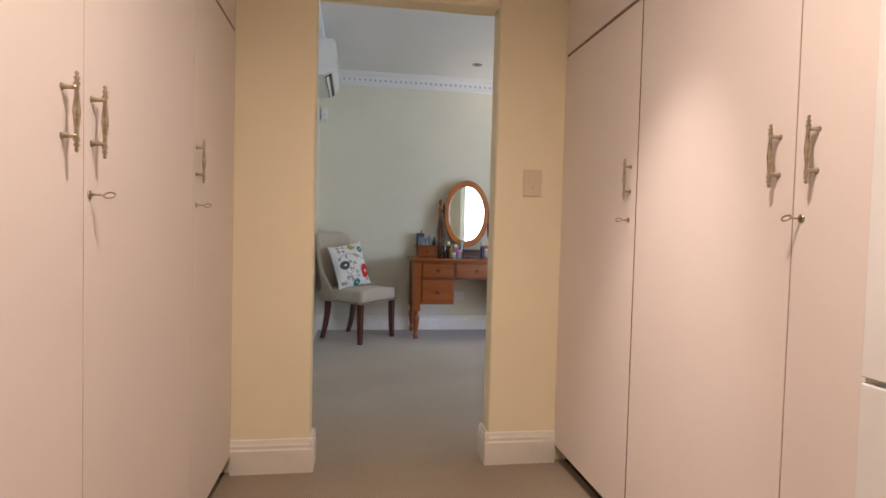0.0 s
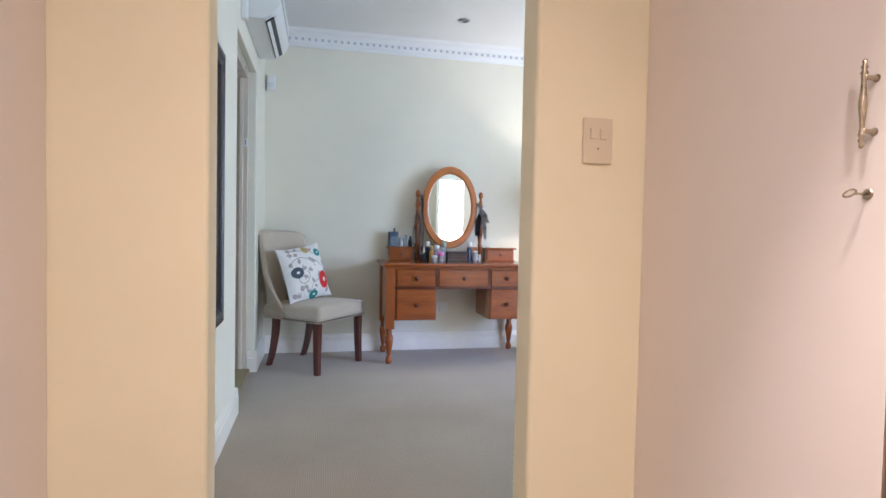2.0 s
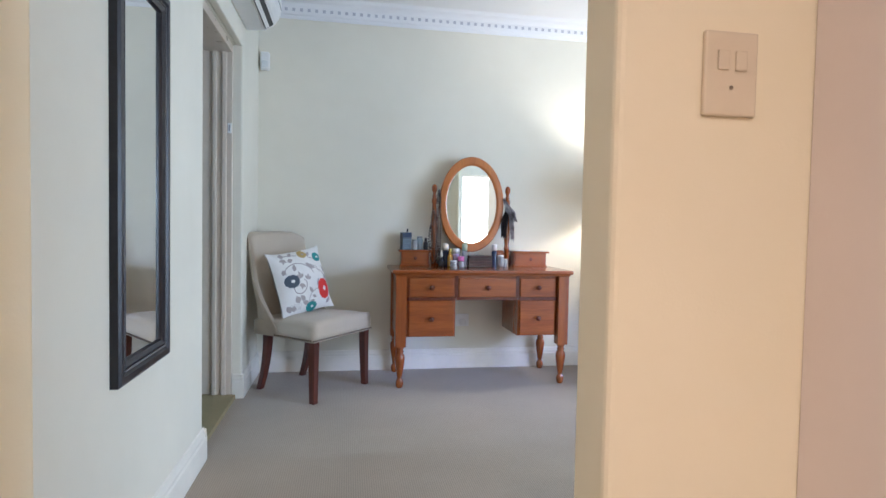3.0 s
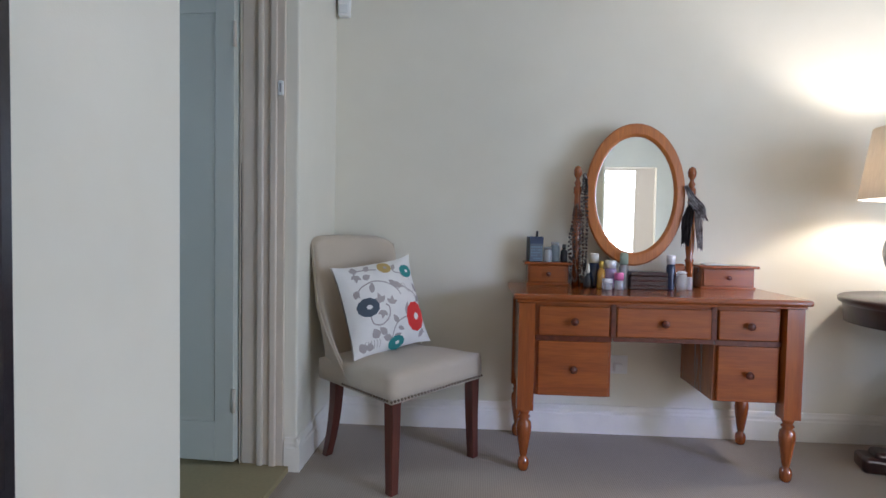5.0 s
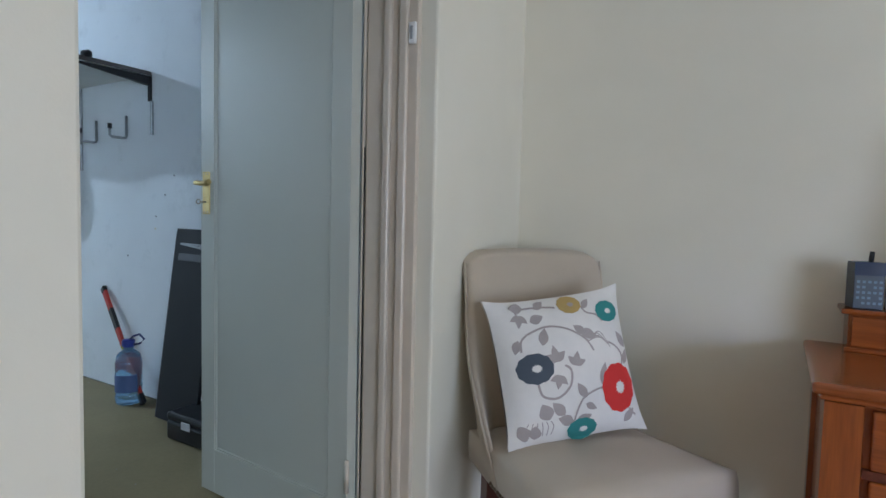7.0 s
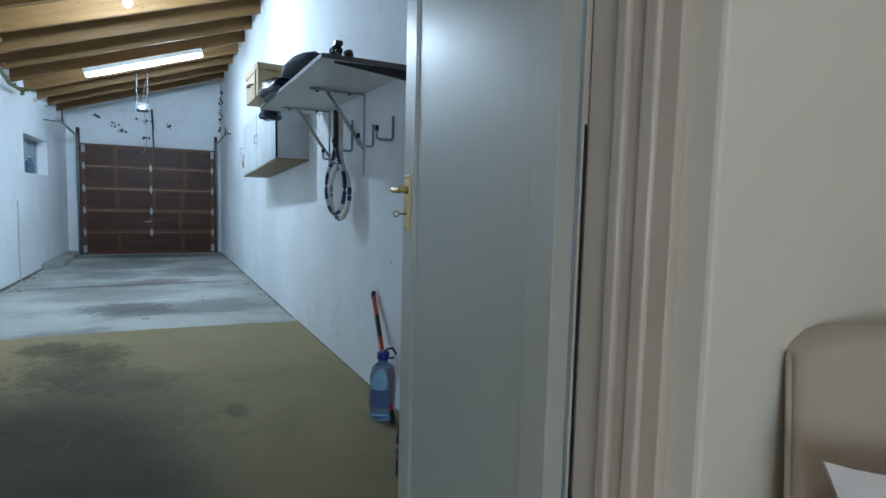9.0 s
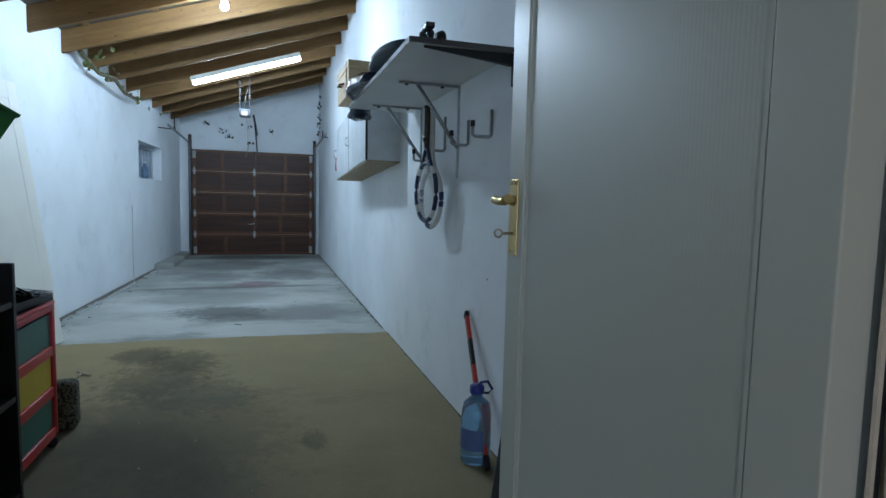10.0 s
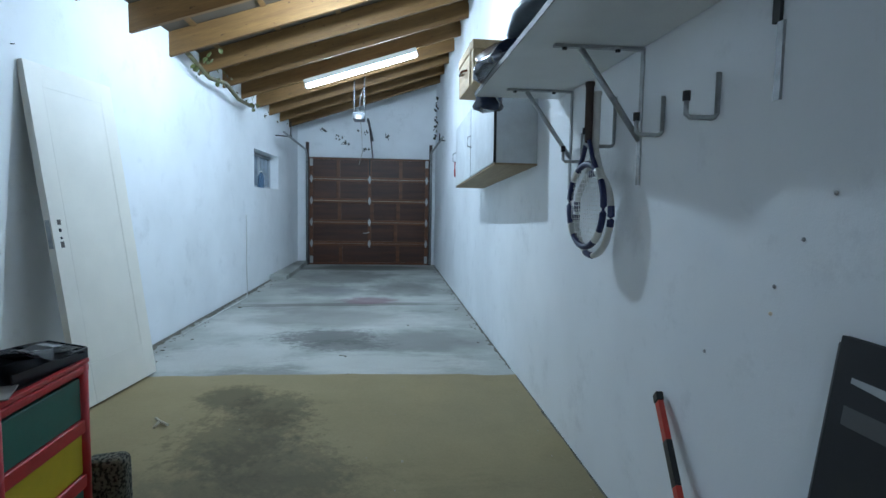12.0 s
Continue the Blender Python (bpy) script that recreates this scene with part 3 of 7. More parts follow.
def wardrobe(side, y0, y1, handle_y, key_y, group, hz=1.245, gap=0.0032):
    """One built-in unit: carcass, tall door, upper locker door, dark toe recess."""
    x, s = (LX, 1) if side < 0 else (RX, -1)
    w = thing("wardrobe", pose(x, y0, 0, 0, 0, 0), "built-in wardrobe unit with a tall plain cream door", "wardrobe", group)
    back = -0.62 * s
    ln = y1 - y0
    lo, hi = min(back, -0.022 * s), max(back, -0.022 * s)
    # the carcass is brown so that the door gaps look shaded
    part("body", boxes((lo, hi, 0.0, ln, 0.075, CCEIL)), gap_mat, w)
    lo, hi = min(back, -0.06 * s), max(back, -0.06 * s)
    # near-black colour carries the shade of the toe recess
    part("plinth", boxes((lo, hi, 0.0, ln, 0.0, 0.075)), plinth_mat, w, "recessed plinth coloured dark for the toe recess's shade")
    lo, hi = min(-0.02 * s, 0), max(-0.02 * s, 0)
    d = part("door", boxes((lo, hi, gap, ln - 0.0012, 0.08, 1.851), bevel=0.001), LAMINATE, w)
    # thin strip in the gap, its brown stands in for shade
    part("door_edge", boxes((lo + 0.001, hi - 0.001, gap - 0.0022, gap - 0.0004, 0.082, 1.849)), seam_mat if gap < 0.006 else gap_mat, w, "brown strip standing in for shade in the door gap")
    part("locker_door", boxes((lo, hi, 0.002, ln - 0.002, 1.865, CCEIL - 0.004), bevel=0.001), LAMINATE, w)
    # the groove's shade is put into this strip's brown
    part("rail", boxes((min(-0.018 * s, -0.004 * s), max(-0.018 * s, -0.004 * s), 0.002, ln - 0.002, 1.8515, 1.8645)), rail_mat, w, "brown strip standing in for the shaded groove between the doors")
    turn = 0 if s > 0 else 180
    if handle_y is not None:
        spindle_handle(d, pose(0, handle_y - y0, hz, 0, 0, turn))
    if key_y is not None:
        cupboard_key(d, pose(0, key_y - y0, hz - 0.14, 15, 0, turn))
    return w


# browns that put the shade of door gaps and seams into colour
gap_mat = plain("gap_shade_brown", (0.27, 0.175, 0.115), 0.8)
seam_mat = plain("seam_shade_tan", (0.46, 0.35, 0.27), 0.6)
rail_mat = plain("rail_gap_shade", (0.20, 0.125, 0.09), 0.6)
plinth_mat = plain("toe_shade_plinth", (0.035, 0.016, 0.012), 0.55)
wardrobe(-1, 2.02, PY0, 2.047, 2.05, "wardrobes of the passage", 1.26)
wardrobe(-1, 1.30, 2.02, 1.33, 1.322, "wardrobes of the passage", 1.252)
wardrobe(-1, 0.57, 1.30, 1.219, None, "wardrobes of the passage", 1.25)
wardrobe(-1, -0.16, 0.57, -0.10, -0.09, "wardrobes of the passage", 1.25)
wardrobe(-1, -0.89, -0.16, -0.22, None, "wardrobes of the passage", 1.25)
wardrobe(1, 1.919, PY0, 1.965, 1.97, "wardrobes of the passage", 1.252, gap=0.008)
wardrobe(1, 1.235, 1.919, 1.282, None, "wardrobes of the passage", 1.246)
wardrobe(1, 1.04, 1.235, 1.177, 1.211, "wardrobes of the passage", 1.246)
# simple white block in place of a bright door
chest = thing("door_block", pose(RX + 0.01, 0.45, 0), "plain white block standing in for a door", "chest")
part("body", boxes((-0.025, 0.55, 0.0, 0.575, 0.0, 2.3)), WHITEPL, chest)
part("drawer_front", boxes((-0.045, -0.027, 0.005, 0.57, 0.82, 2.29), bevel=0.003), WHITEPL, chest)
part("drawer_front", boxes((-0.045, -0.027, 0.005, 0.57, 0.06, 0.81), bevel=0.003), WHITEPL, chest)

sw = thing("light_switch", pose(0.862, PY0, 1.283), "ivory plastic double light switch on the wall", "switch")
part("plate", boxes((-0.042, 0.042, -0.009, 0.0, -0.06, 0.06), bevel=0.003), IVORYPL, sw)
for dx in (-0.014, 0.014):
    part("rocker", boxes((dx - 0.009, dx + 0.009, -0.0125, -0.008, 0.004, 0.032), bevel=0.0015), IVORYPL, sw)
for dz in (-0.02,):
    part("screw", lathe([(0.003, 0), (0.003, 0.001)], 10, m=pose(0, -0.0092, dz, 90, 0, 0)), NICKEL, sw)


def downlight(x, y, z):
    d = thing("downlight", pose(x, y, z), "small recessed ceiling downlight with a metal ring", "light", "recessed downlights")
    part("ring", lathe([(0.032, -0.001), (0.034, -0.006), (0.045, -0.006), (0.048, -0.001)], 24, cap=False), STEEL, d)
    part("lens", lathe([(0.031, -0.002), (0.02, -0.0015)], 20), GREYPL, d)
    return d


downlight(1.19, 5.415, CEIL)
downlight(0.34, 1.50, CCEIL)
# unseen fitting, added where the corridor fill hangs
downlight(0.25, 0.72, CCEIL)

# ---- bedroom: cornice ----
COP = [(0, 0), (0, -0.125), (0.012, -0.125), (0.018, -0.105), (0.030, -0.100), (0.034, -0.085), (0.036, -0.050), (0.055, -0.030), (0.085, -0.018), (0.10, 0.0)]


def cornice(x0, y0, x1, y1):
    d = Vector((x1 - x0, y1 - y0, 0))
    ob = struct("trim_cornice", extrude_profile(COP, 0, d.length), CEILWHITE, "white plaster cornice with a pierced bead", "cornice")
    ob.matrix_world = pose(x0, y0, CEIL, 0, 0, math.degrees(math.atan2(d.y, d.x)))
    # no real holes: grey blocks on the bead give their shade
    step = 0.052
    holes = bmesh.new()
    for i in range(int(d.length / step)):
        box(holes, 0.02 + i * step, 0.02 + i * step + 0.020, 0.0345, 0.0372, -0.081, -0.060)
    h = part("pierced_bead", holes, plain("recess_shade_grey", (0.50, 0.51, 0.55), 0.9), ob, "row of small grey blocks standing in for shaded recesses")
    h["kind"] = "stuff"


cornice(4.7, WY, WX, WY)
cornice(WX, WY, WX, PY1)

# ---- doorway to the garage ----
fr = thing("door_frame", pose(-0.30, DY1, 0), "cream gloss timber door frame, rebated and beaded", "door frame", kind="structure")
JF = -0.018   # jamb's face, from the reveal
part("jamb", boxes((-0.235, -0.055, JF, 0.0, 0.0, DZ), bevel=0.003), FRAMEPAINT, fr)
part("jamb", boxes((-0.235, -0.055, DY0 - DY1 - 0.072, DY0 - DY1 - 0.032, 0.0, DZ), bevel=0.003), FRAMEPAINT, fr)
part("head", boxes((-0.235, -0.055, DY0 - DY1 - 0.032, JF, DZ - 0.045, DZ), bevel=0.003), FRAMEPAINT, fr)
for x0, x1, d in ((-0.166, -0.140, 0.016), (-0.114, -0.084, 0.013)):
    part("bead", boxes((x0, x1, JF - d, JF + 0.001, 0.0, DZ - 0.044), bevel=0.007, seg=3), FRAMEPAINT, fr)
    part("bead", boxes((x0, x1, DY0 - DY1 - 0.033, DY0 - DY1 - 0.032 + d, 0.0, DZ - 0.044), bevel=0.007, seg=3), FRAMEPAINT, fr)
# black strip in place of the shade between leaf and jamb
part("seal", boxes((-0.2400, -0.2365, -0.0242, JF - 0.0005, 0.0, 1.31)), BLACKPL, fr, "black strip standing in for the shaded gap beside the hinges")
part("hinge_rebate", boxes((-0.2400, -0.2365, -0.0242, JF - 0.0005, 1.311, DZ)), FRAMEPAINT, fr)
part("hinge_strip", boxes((-0.2400, -0.2365, -0.0295, -0.0244, 0.0, DZ)), FRAMEPAINT, fr)
cs = thing("door_contact", pose(-0.369, DY1 + JF - 0.0005, 1.62), "small white alarm contact on the door frame", "sensor")
part("case", boxes((-0.011, 0.011, -0.012, 0.0, -0.030, 0.030), bevel=0.003), WHITEPL, cs)
part("slot", boxes((-0.004, 0.004, -0.0135, -0.0115, -0.018, 0.018)), GREYPL, cs)

# open door leaf, swung into the garage against its north side
dl = thing("door_1", pose(-0.548, 5.328, 0.055, 0, 0, -3.5), "open grey-white painted single-panel door", "door", kind="structure")
DW, DH = 0.758, 1.985
LY0, LY1 = 0.0, 0.040


def leaf(parent, mat, w, h, px0, px1, pz0, pz1, sunk=0.011, board=None):
    part("stile", boxes((-px0, 0, LY0, LY1, 0, h), bevel=0.002), mat, parent)
    part("stile", boxes((-w, -px1, LY0, LY1, 0, h), bevel=0.002), mat, parent)
    part("bottom_rail", boxes((-px1, -px0, LY0, LY1, 0, pz0), bevel=0.002), mat, parent)
    part("top_rail", boxes((-px1, -px0, LY0, LY1, pz1, h), bevel=0.002), mat, parent)
    part("panel", boxes((-px1, -px0, LY0 + sunk, LY1 - sunk, pz0, pz1)), board or mat, parent)
    bm = bmesh.new()
    g = 0.012
    for a, b, c, d in ((px0, px0 + g, pz0, pz1), (px1 - g, px1, pz0, pz1), (px0 + g, px1 - g, pz0, pz0 + g), (px0 + g, px1 - g, pz1 - g, pz1)):
        box(bm, -b, -a, LY0 + sunk * 0.4, LY1 - sunk * 0.4, c, d)
    bmesh.ops.bevel(bm, geom=list(bm.edges), offset=0.003, segments=2, affect="EDGES")
    part("moulding", bm, mat, parent)


leaf(dl, DOORPAINT, DW, DH, 0.082, 0.676, 0.165, 1.86, 0.006, DOORPANEL)
plate = part("lock_plate", boxes((-0.7425, -0.6995, -0.004, 0.0, 1.04, 1.195), bevel=0.0015), BRASS, dl, "polished brass lever lock plate")
bm = lathe([(0.012, 0), (0.010, 0.006), (0.007, 0.010), (0.007, 0.044)], 14, m=pose(-0.7210, -0.003, 1.152, 90, 0, 0))
tube([(-0.7280, -0.043, 1.152), (-0.7110, -0.047, 1.153), (-0.6910, -0.046, 1.150), (-0.6660, -0.044, 1.150), (-0.6380, -0.045, 1.155)], 0.0075, 10, bm, 1.25)
part("lever", bm, BRASS, plate)
bm = tube([(-0.7210, -0.003, 1.085), (-0.7210, -0.027, 1.085)], 0.003, 8)
tube([(-0.7210, -0.034 + 0.008 * math.cos(a), 1.085 + 0.008 * math.sin(a)) for a in (2 * math.pi * i / 14 for i in range(14))], 0.002, 6, bm, closed=True)
part("key", bm, NICKEL, plate, "steel key in the lock")
bm = bmesh.new()
for z in (1.048, 1.187):
    for x in (-0.7310, -0.7110):
        lathe([(0.004, 0), (0.003, 0.0015)], 8, bm, pose(x, -0.004, z, 90, 0, 0))
part("screws", bm, NICKEL, plate)
for z in (0.21, 1.72):
    part("hinge", lathe([(0.007, 0), (0.007, 0.10)], 10, m=pose(0.005, -0.004, z)), FRAMEPAINT, dl, "painted butt hinge")

# ---- wall things in the bedroom ----
mi = thing("wall_mirror", pose(WX, 3.485, 0.603), "tall wall mirror in a black beaded frame", "mirror")
MW, MH = 0.435, 1.20


def frame_bar(bm, prof, corners):
    """A mitred frame: a profile of (inward, out) swept round four corners (y, z)."""
    c = Vector((sum(p[0] for p in corners) / 4, sum(p[1] for p in corners) / 4))
    rings = []
    for y, z in corners:
        sy, sz = (1 if y < c.x else -1), (1 if z < c.y else -1)
        rings.append([bm.verts.new((o, y + sy * i, z + sz * i)) for i, o in prof])
    n = len(prof)
    for k in range(4):
        a, b = rings[k], rings[(k + 1) % 4]
        for j in range(n):
            bm.faces.new((a[j], a[(j + 1) % n], b[(j + 1) % n], b[j]))
    return bm


CORN = [(0, 0), (MW, 0), (MW, MH), (0, MH)]
part("frame", frame_bar(bmesh.new(), [(0, 0.0), (0, 0.022), (0.008, 0.028), (0.026, 0.028), (0.033, 0.020), (0.042, 0.020), (0.048, 0.024), (0.062, 0.018), (0.066, 0.008), (0.066, 0.0)], CORN), BLACKFRAME, mi)
bm = bmesh.new()
for k in range(130):
    for y in (0.0375, MW - 0.0375):
        if 0.04 < k * 0.0094 < MH - 0.04:
            bmesh.ops.create_icosphere(bm, subdivisions=1, radius=0.0042, matrix=pose(0.0215, y, k * 0.0094))
for k in range(58):
    for z in (0.0375, MH - 0.0375):
        if 0.04 < k * 0.0094 < MW - 0.04:
            bmesh.ops.create_icosphere(bm, subdivisions=1, radius=0.0042, matrix=pose(0.0215, k * 0.0094, z))
b = part("beading", bm, BEADS, mi, "row of tiny bronze beads")
b["kind"] = "stuff"
part("glass", boxes((0.004, 0.009, 0.06, MW - 0.06, 0.06, MH - 0.06)), MIRROR, mi)

ac = thing("air_conditioner", pose(WX, 4.66, 2.24), "white wall-mounted air conditioner above the doorway", "air conditioner")
AP = [(0, 0), (0.11, 0.0), (0.165, 0.035), (0.20, 0.085), (0.21, 0.15), (0.205, 0.24), (0.185, 0.285), (0, 0.285)]
bm = extrude_profile(AP, 0, 0.84, Matrix(((0, 1, 0, 0), (1, 0, 0, 0), (0, 0, 1, 0), (0, 0, 0, 1))))
bmesh.ops.bevel(bm, geom=[e for e in bm.edges], offset=0.006, segments=2, affect="EDGES")
part("casing", bm, WHITEPL, ac)
part("outlet", extrude_profile([(0.118, 0.002), (0.162, 0.031), (0.168, 0.026), (0.124, -0.003)], 0.06, 0.78, Matrix(((0, 1, 0, 0), (1, 0, 0, 0), (0, 0, 1, 0), (0, 0, 0, 1)))), BLACKPL, ac, "dark air outlet slot")
part("vane", extrude_profile([(0.125, 0.0), (0.178, 0.046), (0.181, 0.042), (0.128, -0.004)], 0.07, 0.77, Matrix(((0, 1, 0, 0), (1, 0, 0, 0), (0, 0, 1, 0), (0, 0, 0, 1)))), WHITEPL, ac)
part("front_seam", boxes((0.2085, 0.2115, 0.02, 0.82, 0.128, 0.131)), GREYPL, ac)
pd = thing("pipe_cover", pose(WX, 4.60, 2.2), "white plastic trunking beside the air conditioner", "trunking")
part("cover", boxes((0.0, 0.035, -0.03, 0.03, 0.0, CEIL - 2.2 - 0.12), bevel=0.006), WHITEPL, pd)

ps = thing("motion_sensor", pose(-0.254, WY, 2.13), "white alarm motion sensor in the room corner", "sensor")
bm = boxes((-0.032, 0.032, -0.045, 0.0, 0.0, 0.125), bevel=0.012, seg=3)
part("case", bm, WHITEPL, ps)
part("lens", boxes((-0.022, 0.022, -0.05, -0.044, 0.015, 0.06), bevel=0.003), plain("milky_lens", (0.7, 0.72, 0.72), 0.25), ps)

ou = thing("wall_socket", pose(1.18, WY, 0.36), "white wall socket with a plug behind the dressing table", "socket")
part("plate", boxes((-0.06, 0.06, -0.009, 0.0, -0.045, 0.05), bevel=0.003), WHITEPL, ou)
part("plug", boxes((-0.012, 0.03, -0.04, -0.009, -0.03, 0.012), bevel=0.006), WHITEPL, ou)

# ---- dressing table ----
dt = thing("dressing_table", pose(0.0, 0.0, 0.0), "orange pine dressing table with turned legs", "dressing table")
TX0, TX1, TY0, TY1, TZ = 0.616, 1.848, 5.462, 5.984, 0.778
part("tabletop", boxes((TX0, TX1, TY0, TY1, TZ - 0.026, TZ), bevel=0.009, seg=3), PINE, dt)
part("top_moulding", boxes((TX0 + 0.016, TX1 - 0.016, TY0 + 0.016, TY1 - 0.01, TZ - 0.040, TZ - 0.0265), bevel=0.005), PINE, dt)
LEGP = [(0.020, 0.0), (0.026, 0.012), (0.029, 0.032), (0.026, 0.05), (0.015, 0.062), (0.019, 0.072), (0.024, 0.10), (0.033, 0.15), (0.038, 0.19), (0.034, 0.215), (0.022, 0.228), (0.031, 0.238), (0.022, 0.248), (0.027, 0.258), (0.034, 0.275)]
for lx in (0.675, 1.785):
    for ly in (5.512, 5.925):
        bm = lathe([(r * 0.88, z) for r, z in LEGP], 18, m=pose(lx, ly, 0))
        box(bm, lx - 0.035, lx + 0.035, ly - 0.035, ly + 0.035, 0.272, TZ - 0.0405)
        part("leg", bm, PINE_V, dt)
part("side_panel", boxes((0.651, 0.669, 5.547, 5.890, 0.335, TZ - 0.0405)), PINE_V, dt)
part("side_panel", boxes((1.791, 1.809, 5.547, 5.890, 0.335, TZ - 0.0405)), PINE_V, dt)
part("back_panel", boxes((0.711, 1.749, 5.92, 5.932, 0.56, TZ - 0.0405)), PINE, dt)


def knob(parent, x, y, z, r=0.017):
    part("knob", lathe([(0.008, 0), (0.007, 0.008), (r * 0.8, 0.012), (r, 0.02), (r * 0.85, 0.028), (r * 0.3, 0.033)], 16, m=pose(x, y, z, 90, 0, 0)), KNOB, parent, "dark turned knob")


def drawer(x0, x1, z0, z1):
    d = part("drawer", boxes((x0, x1, 5.503, 5.522, z0, z1), bevel=0.005), PINE, dt)
    knob(d, (x0 + x1) / 2, 5.503, (z0 + z1) / 2)


def carcass(x0, x1):
    part("pedestal", boxes((x0 - 0.012, x1 + 0.012, 5.523, 5.90, 0.331, TZ - 0.0405)), PINE_V, dt)


for x0, x1 in ((0.728, 1.030), (1.485, 1.735)):
    carcass(x0, x1)
    drawer(x0, x1, 0.596, 0.724)
    drawer(x0, x1, 0.334, 0.572)
    part("divider", boxes((x0 - 0.012, x1 + 0.012, 5.508, 5.5225, 0.574, 0.594)), KNOB, dt, "dark rail between the drawers")
drawer(1.060, 1.455, 0.596, 0.724)
part("frieze", boxes((1.0425, 1.4725, 5.523, 5.90, 0.588, TZ - 0.0405)), PINE, dt)
part("divider", boxes((1.047, 1.468, 5.510, 5.5225, 0.576, 0.594)), KNOB, dt)
for x in (1.047, 1.468):
    part("divider", boxes((x - 0.010, x + 0.010, 5.510, 5.5225, 0.595, TZ - 0.0415)), KNOB, dt)
# the mirror and its two boxes are one piece with the table
BY0, BY1, BZ = 5.858, 5.972, 0.893   # trinket boxes: front, back, top of the lid
for x0, x1 in ((0.702, 0.914), (1.540, 1.800)):
    tb = part("trinket_box", boxes((x0 + 0.006, x1 - 0.006, BY0 + 0.008, BY1, TZ + 0.0005, BZ - 0.0145), bevel=0.002), PINE, dt)
    part("lid", boxes((x0 - 0.012, x1 + 0.012, BY0 - 0.014, BY1 + 0.004, BZ - 0.014, BZ), bevel=0.005, seg=3), PINE, tb)
    part("plinth", boxes((x0, x1, BY0 + 0.001, BY0 + 0.0075, TZ + 0.0005, TZ + 0.012), bevel=0.002), PINE, tb)
    d = part("front", boxes((x0 + 0.014, x1 - 0.014, BY0, BY0 + 0.0075, TZ + 0.016, BZ - 0.020), bevel=0.002), PINE, tb)
    part("knob", lathe([(0.005, 0), (0.004, 0.006), (0.012, 0.012), (0.009, 0.02)], 12, m=pose((x0 + x1) / 2, BY0, (TZ + BZ) / 2 - 0.002, 90, 0, 0)), KNOB, tb, "dark turned knob")
POSTP = [(0.019, 0.0), (0.019, 0.13), (0.024, 0.14), (0.016, 0.155), (0.022, 0.20), (0.024, 0.26), (0.020, 0.36), (0.015, 0.46), (0.021, 0.475), (0.021, 0.50), (0.012, 0.51), (0.019, 0.523), (0.011, 0.536), (0.010, 0.545), (0.020, 0.565), (0.022, 0.585), (0.016, 0.603), (0.004, 0.612)]
for x in (0.941, 1.486):
    part("mirror_post", lathe([(r * 0.92, z * 0.965) for r, z in POSTP], 16, m=pose(x, 5.868, TZ)), PINE_V, dt)
part("mirror_rail", boxes((0.960, 1.467, 5.852, 5.884, TZ + 0.001, TZ + 0.05), bevel=0.004), PINE, dt)
part("mirror_rail", boxes((1.40, 1.467, 5.855, 5.880, TZ + 0.0505, TZ + 0.12), bevel=0.012), PINE, dt)
MC = Vector((1.214, 5.862, 1.228))


def oval(a, b, steps=56):
    return [(a * math.cos(k), b * math.sin(k)) for k in (2 * math.pi * i / steps for i in range(steps))]


bm = bmesh.new()
rings = []
for a, b, o in ((0.239, 0.345, 0.012), (0.239, 0.345, -0.006), (0.233, 0.338, -0.014), (0.200, 0.295, -0.0155), (0.190, 0.285, -0.010), (0.186, 0.281, -0.002), (0.186, 0.281, 0.012)):
    rings.append([bm.verts.new((x, o, z)) for x, z in oval(a, b)])
for lo, hi in zip(rings, rings[1:] + rings[:1]):
    for i in range(56):
        bm.faces.new((lo[i], lo[(i + 1) % 56], hi[(i + 1) % 56], hi[i]))
om = part("mirror_frame", bm, wood("light_pine_frame", (0.50, 0.165, 0.028), (0.37, 0.105, 0.016), 0.34, 2, 2.2, 0.2), dt, "oval pine mirror frame")
om.matrix_basis = pose(*MC, -0.2, 0, 0)
bm = bmesh.new()
vs = [bm.verts.new((x, 0.0, z)) for x, z in oval(0.189, 0.284)]
bm.faces.new(vs)
vs = [bm.verts.new((x, 0.006, z)) for x, z in oval(0.189, 0.284)]
bm.faces.new(vs)
part("mirror_glass", bm, MIRROR, om, "oval silvered glass")

# ---- things on the dressing table ----
ONTOP, ONBOX = TZ + 0.001, BZ + 0.001


def jar(name, x, y, z, profile, mat, label, cat, cap=None, capmat=None, group="toiletries on the dressing table"):
    t = thing(name, pose(x, y, z), label, cat, group)
    part("body", lathe([(r * 0.82, h * 0.86) for r, h in profile], 18), mat, t)
    if cap:
        part("cap", lathe([(r * 0.82, h * 0.86) for r, h in cap], 16), capmat, t)
    return t


GOLD = plain("gold_liquid", (0.50, 0.25, 0.03), 0.15, vary=0.1)
CLEAR = plain("frosted_clear", (0.72, 0.76, 0.78), 0.12, transmission=0.6)
NAVY = plain("navy_glass", (0.02, 0.035, 0.08), 0.15)
PINKL = plain("pink_label", (0.70, 0.18, 0.42), 0.4)
SILVER = plain("silver_cap", (0.78, 0.78, 0.79), 0.3, 0.3)
SAGE = plain("sage_plastic", (0.34, 0.42, 0.33), 0.4)
CREAMPL = plain("cream_plastic", (0.70, 0.66, 0.56), 0.4)
LILAC = plain("lilac_glass", (0.35, 0.25, 0.38), 0.2)
jar("perfume_bottle", 0.988, 5.795, ONTOP, [(0.026, 0), (0.027, 0.01), (0.024, 0.04), (0.010, 0.07), (0.008, 0.078)], BLACKPL, "small black perfume bottle with a pale tall cap", "bottle", [(0.009, 0.079), (0.012, 0.09), (0.008, 0.125), (0.003, 0.135)], CREAMPL)
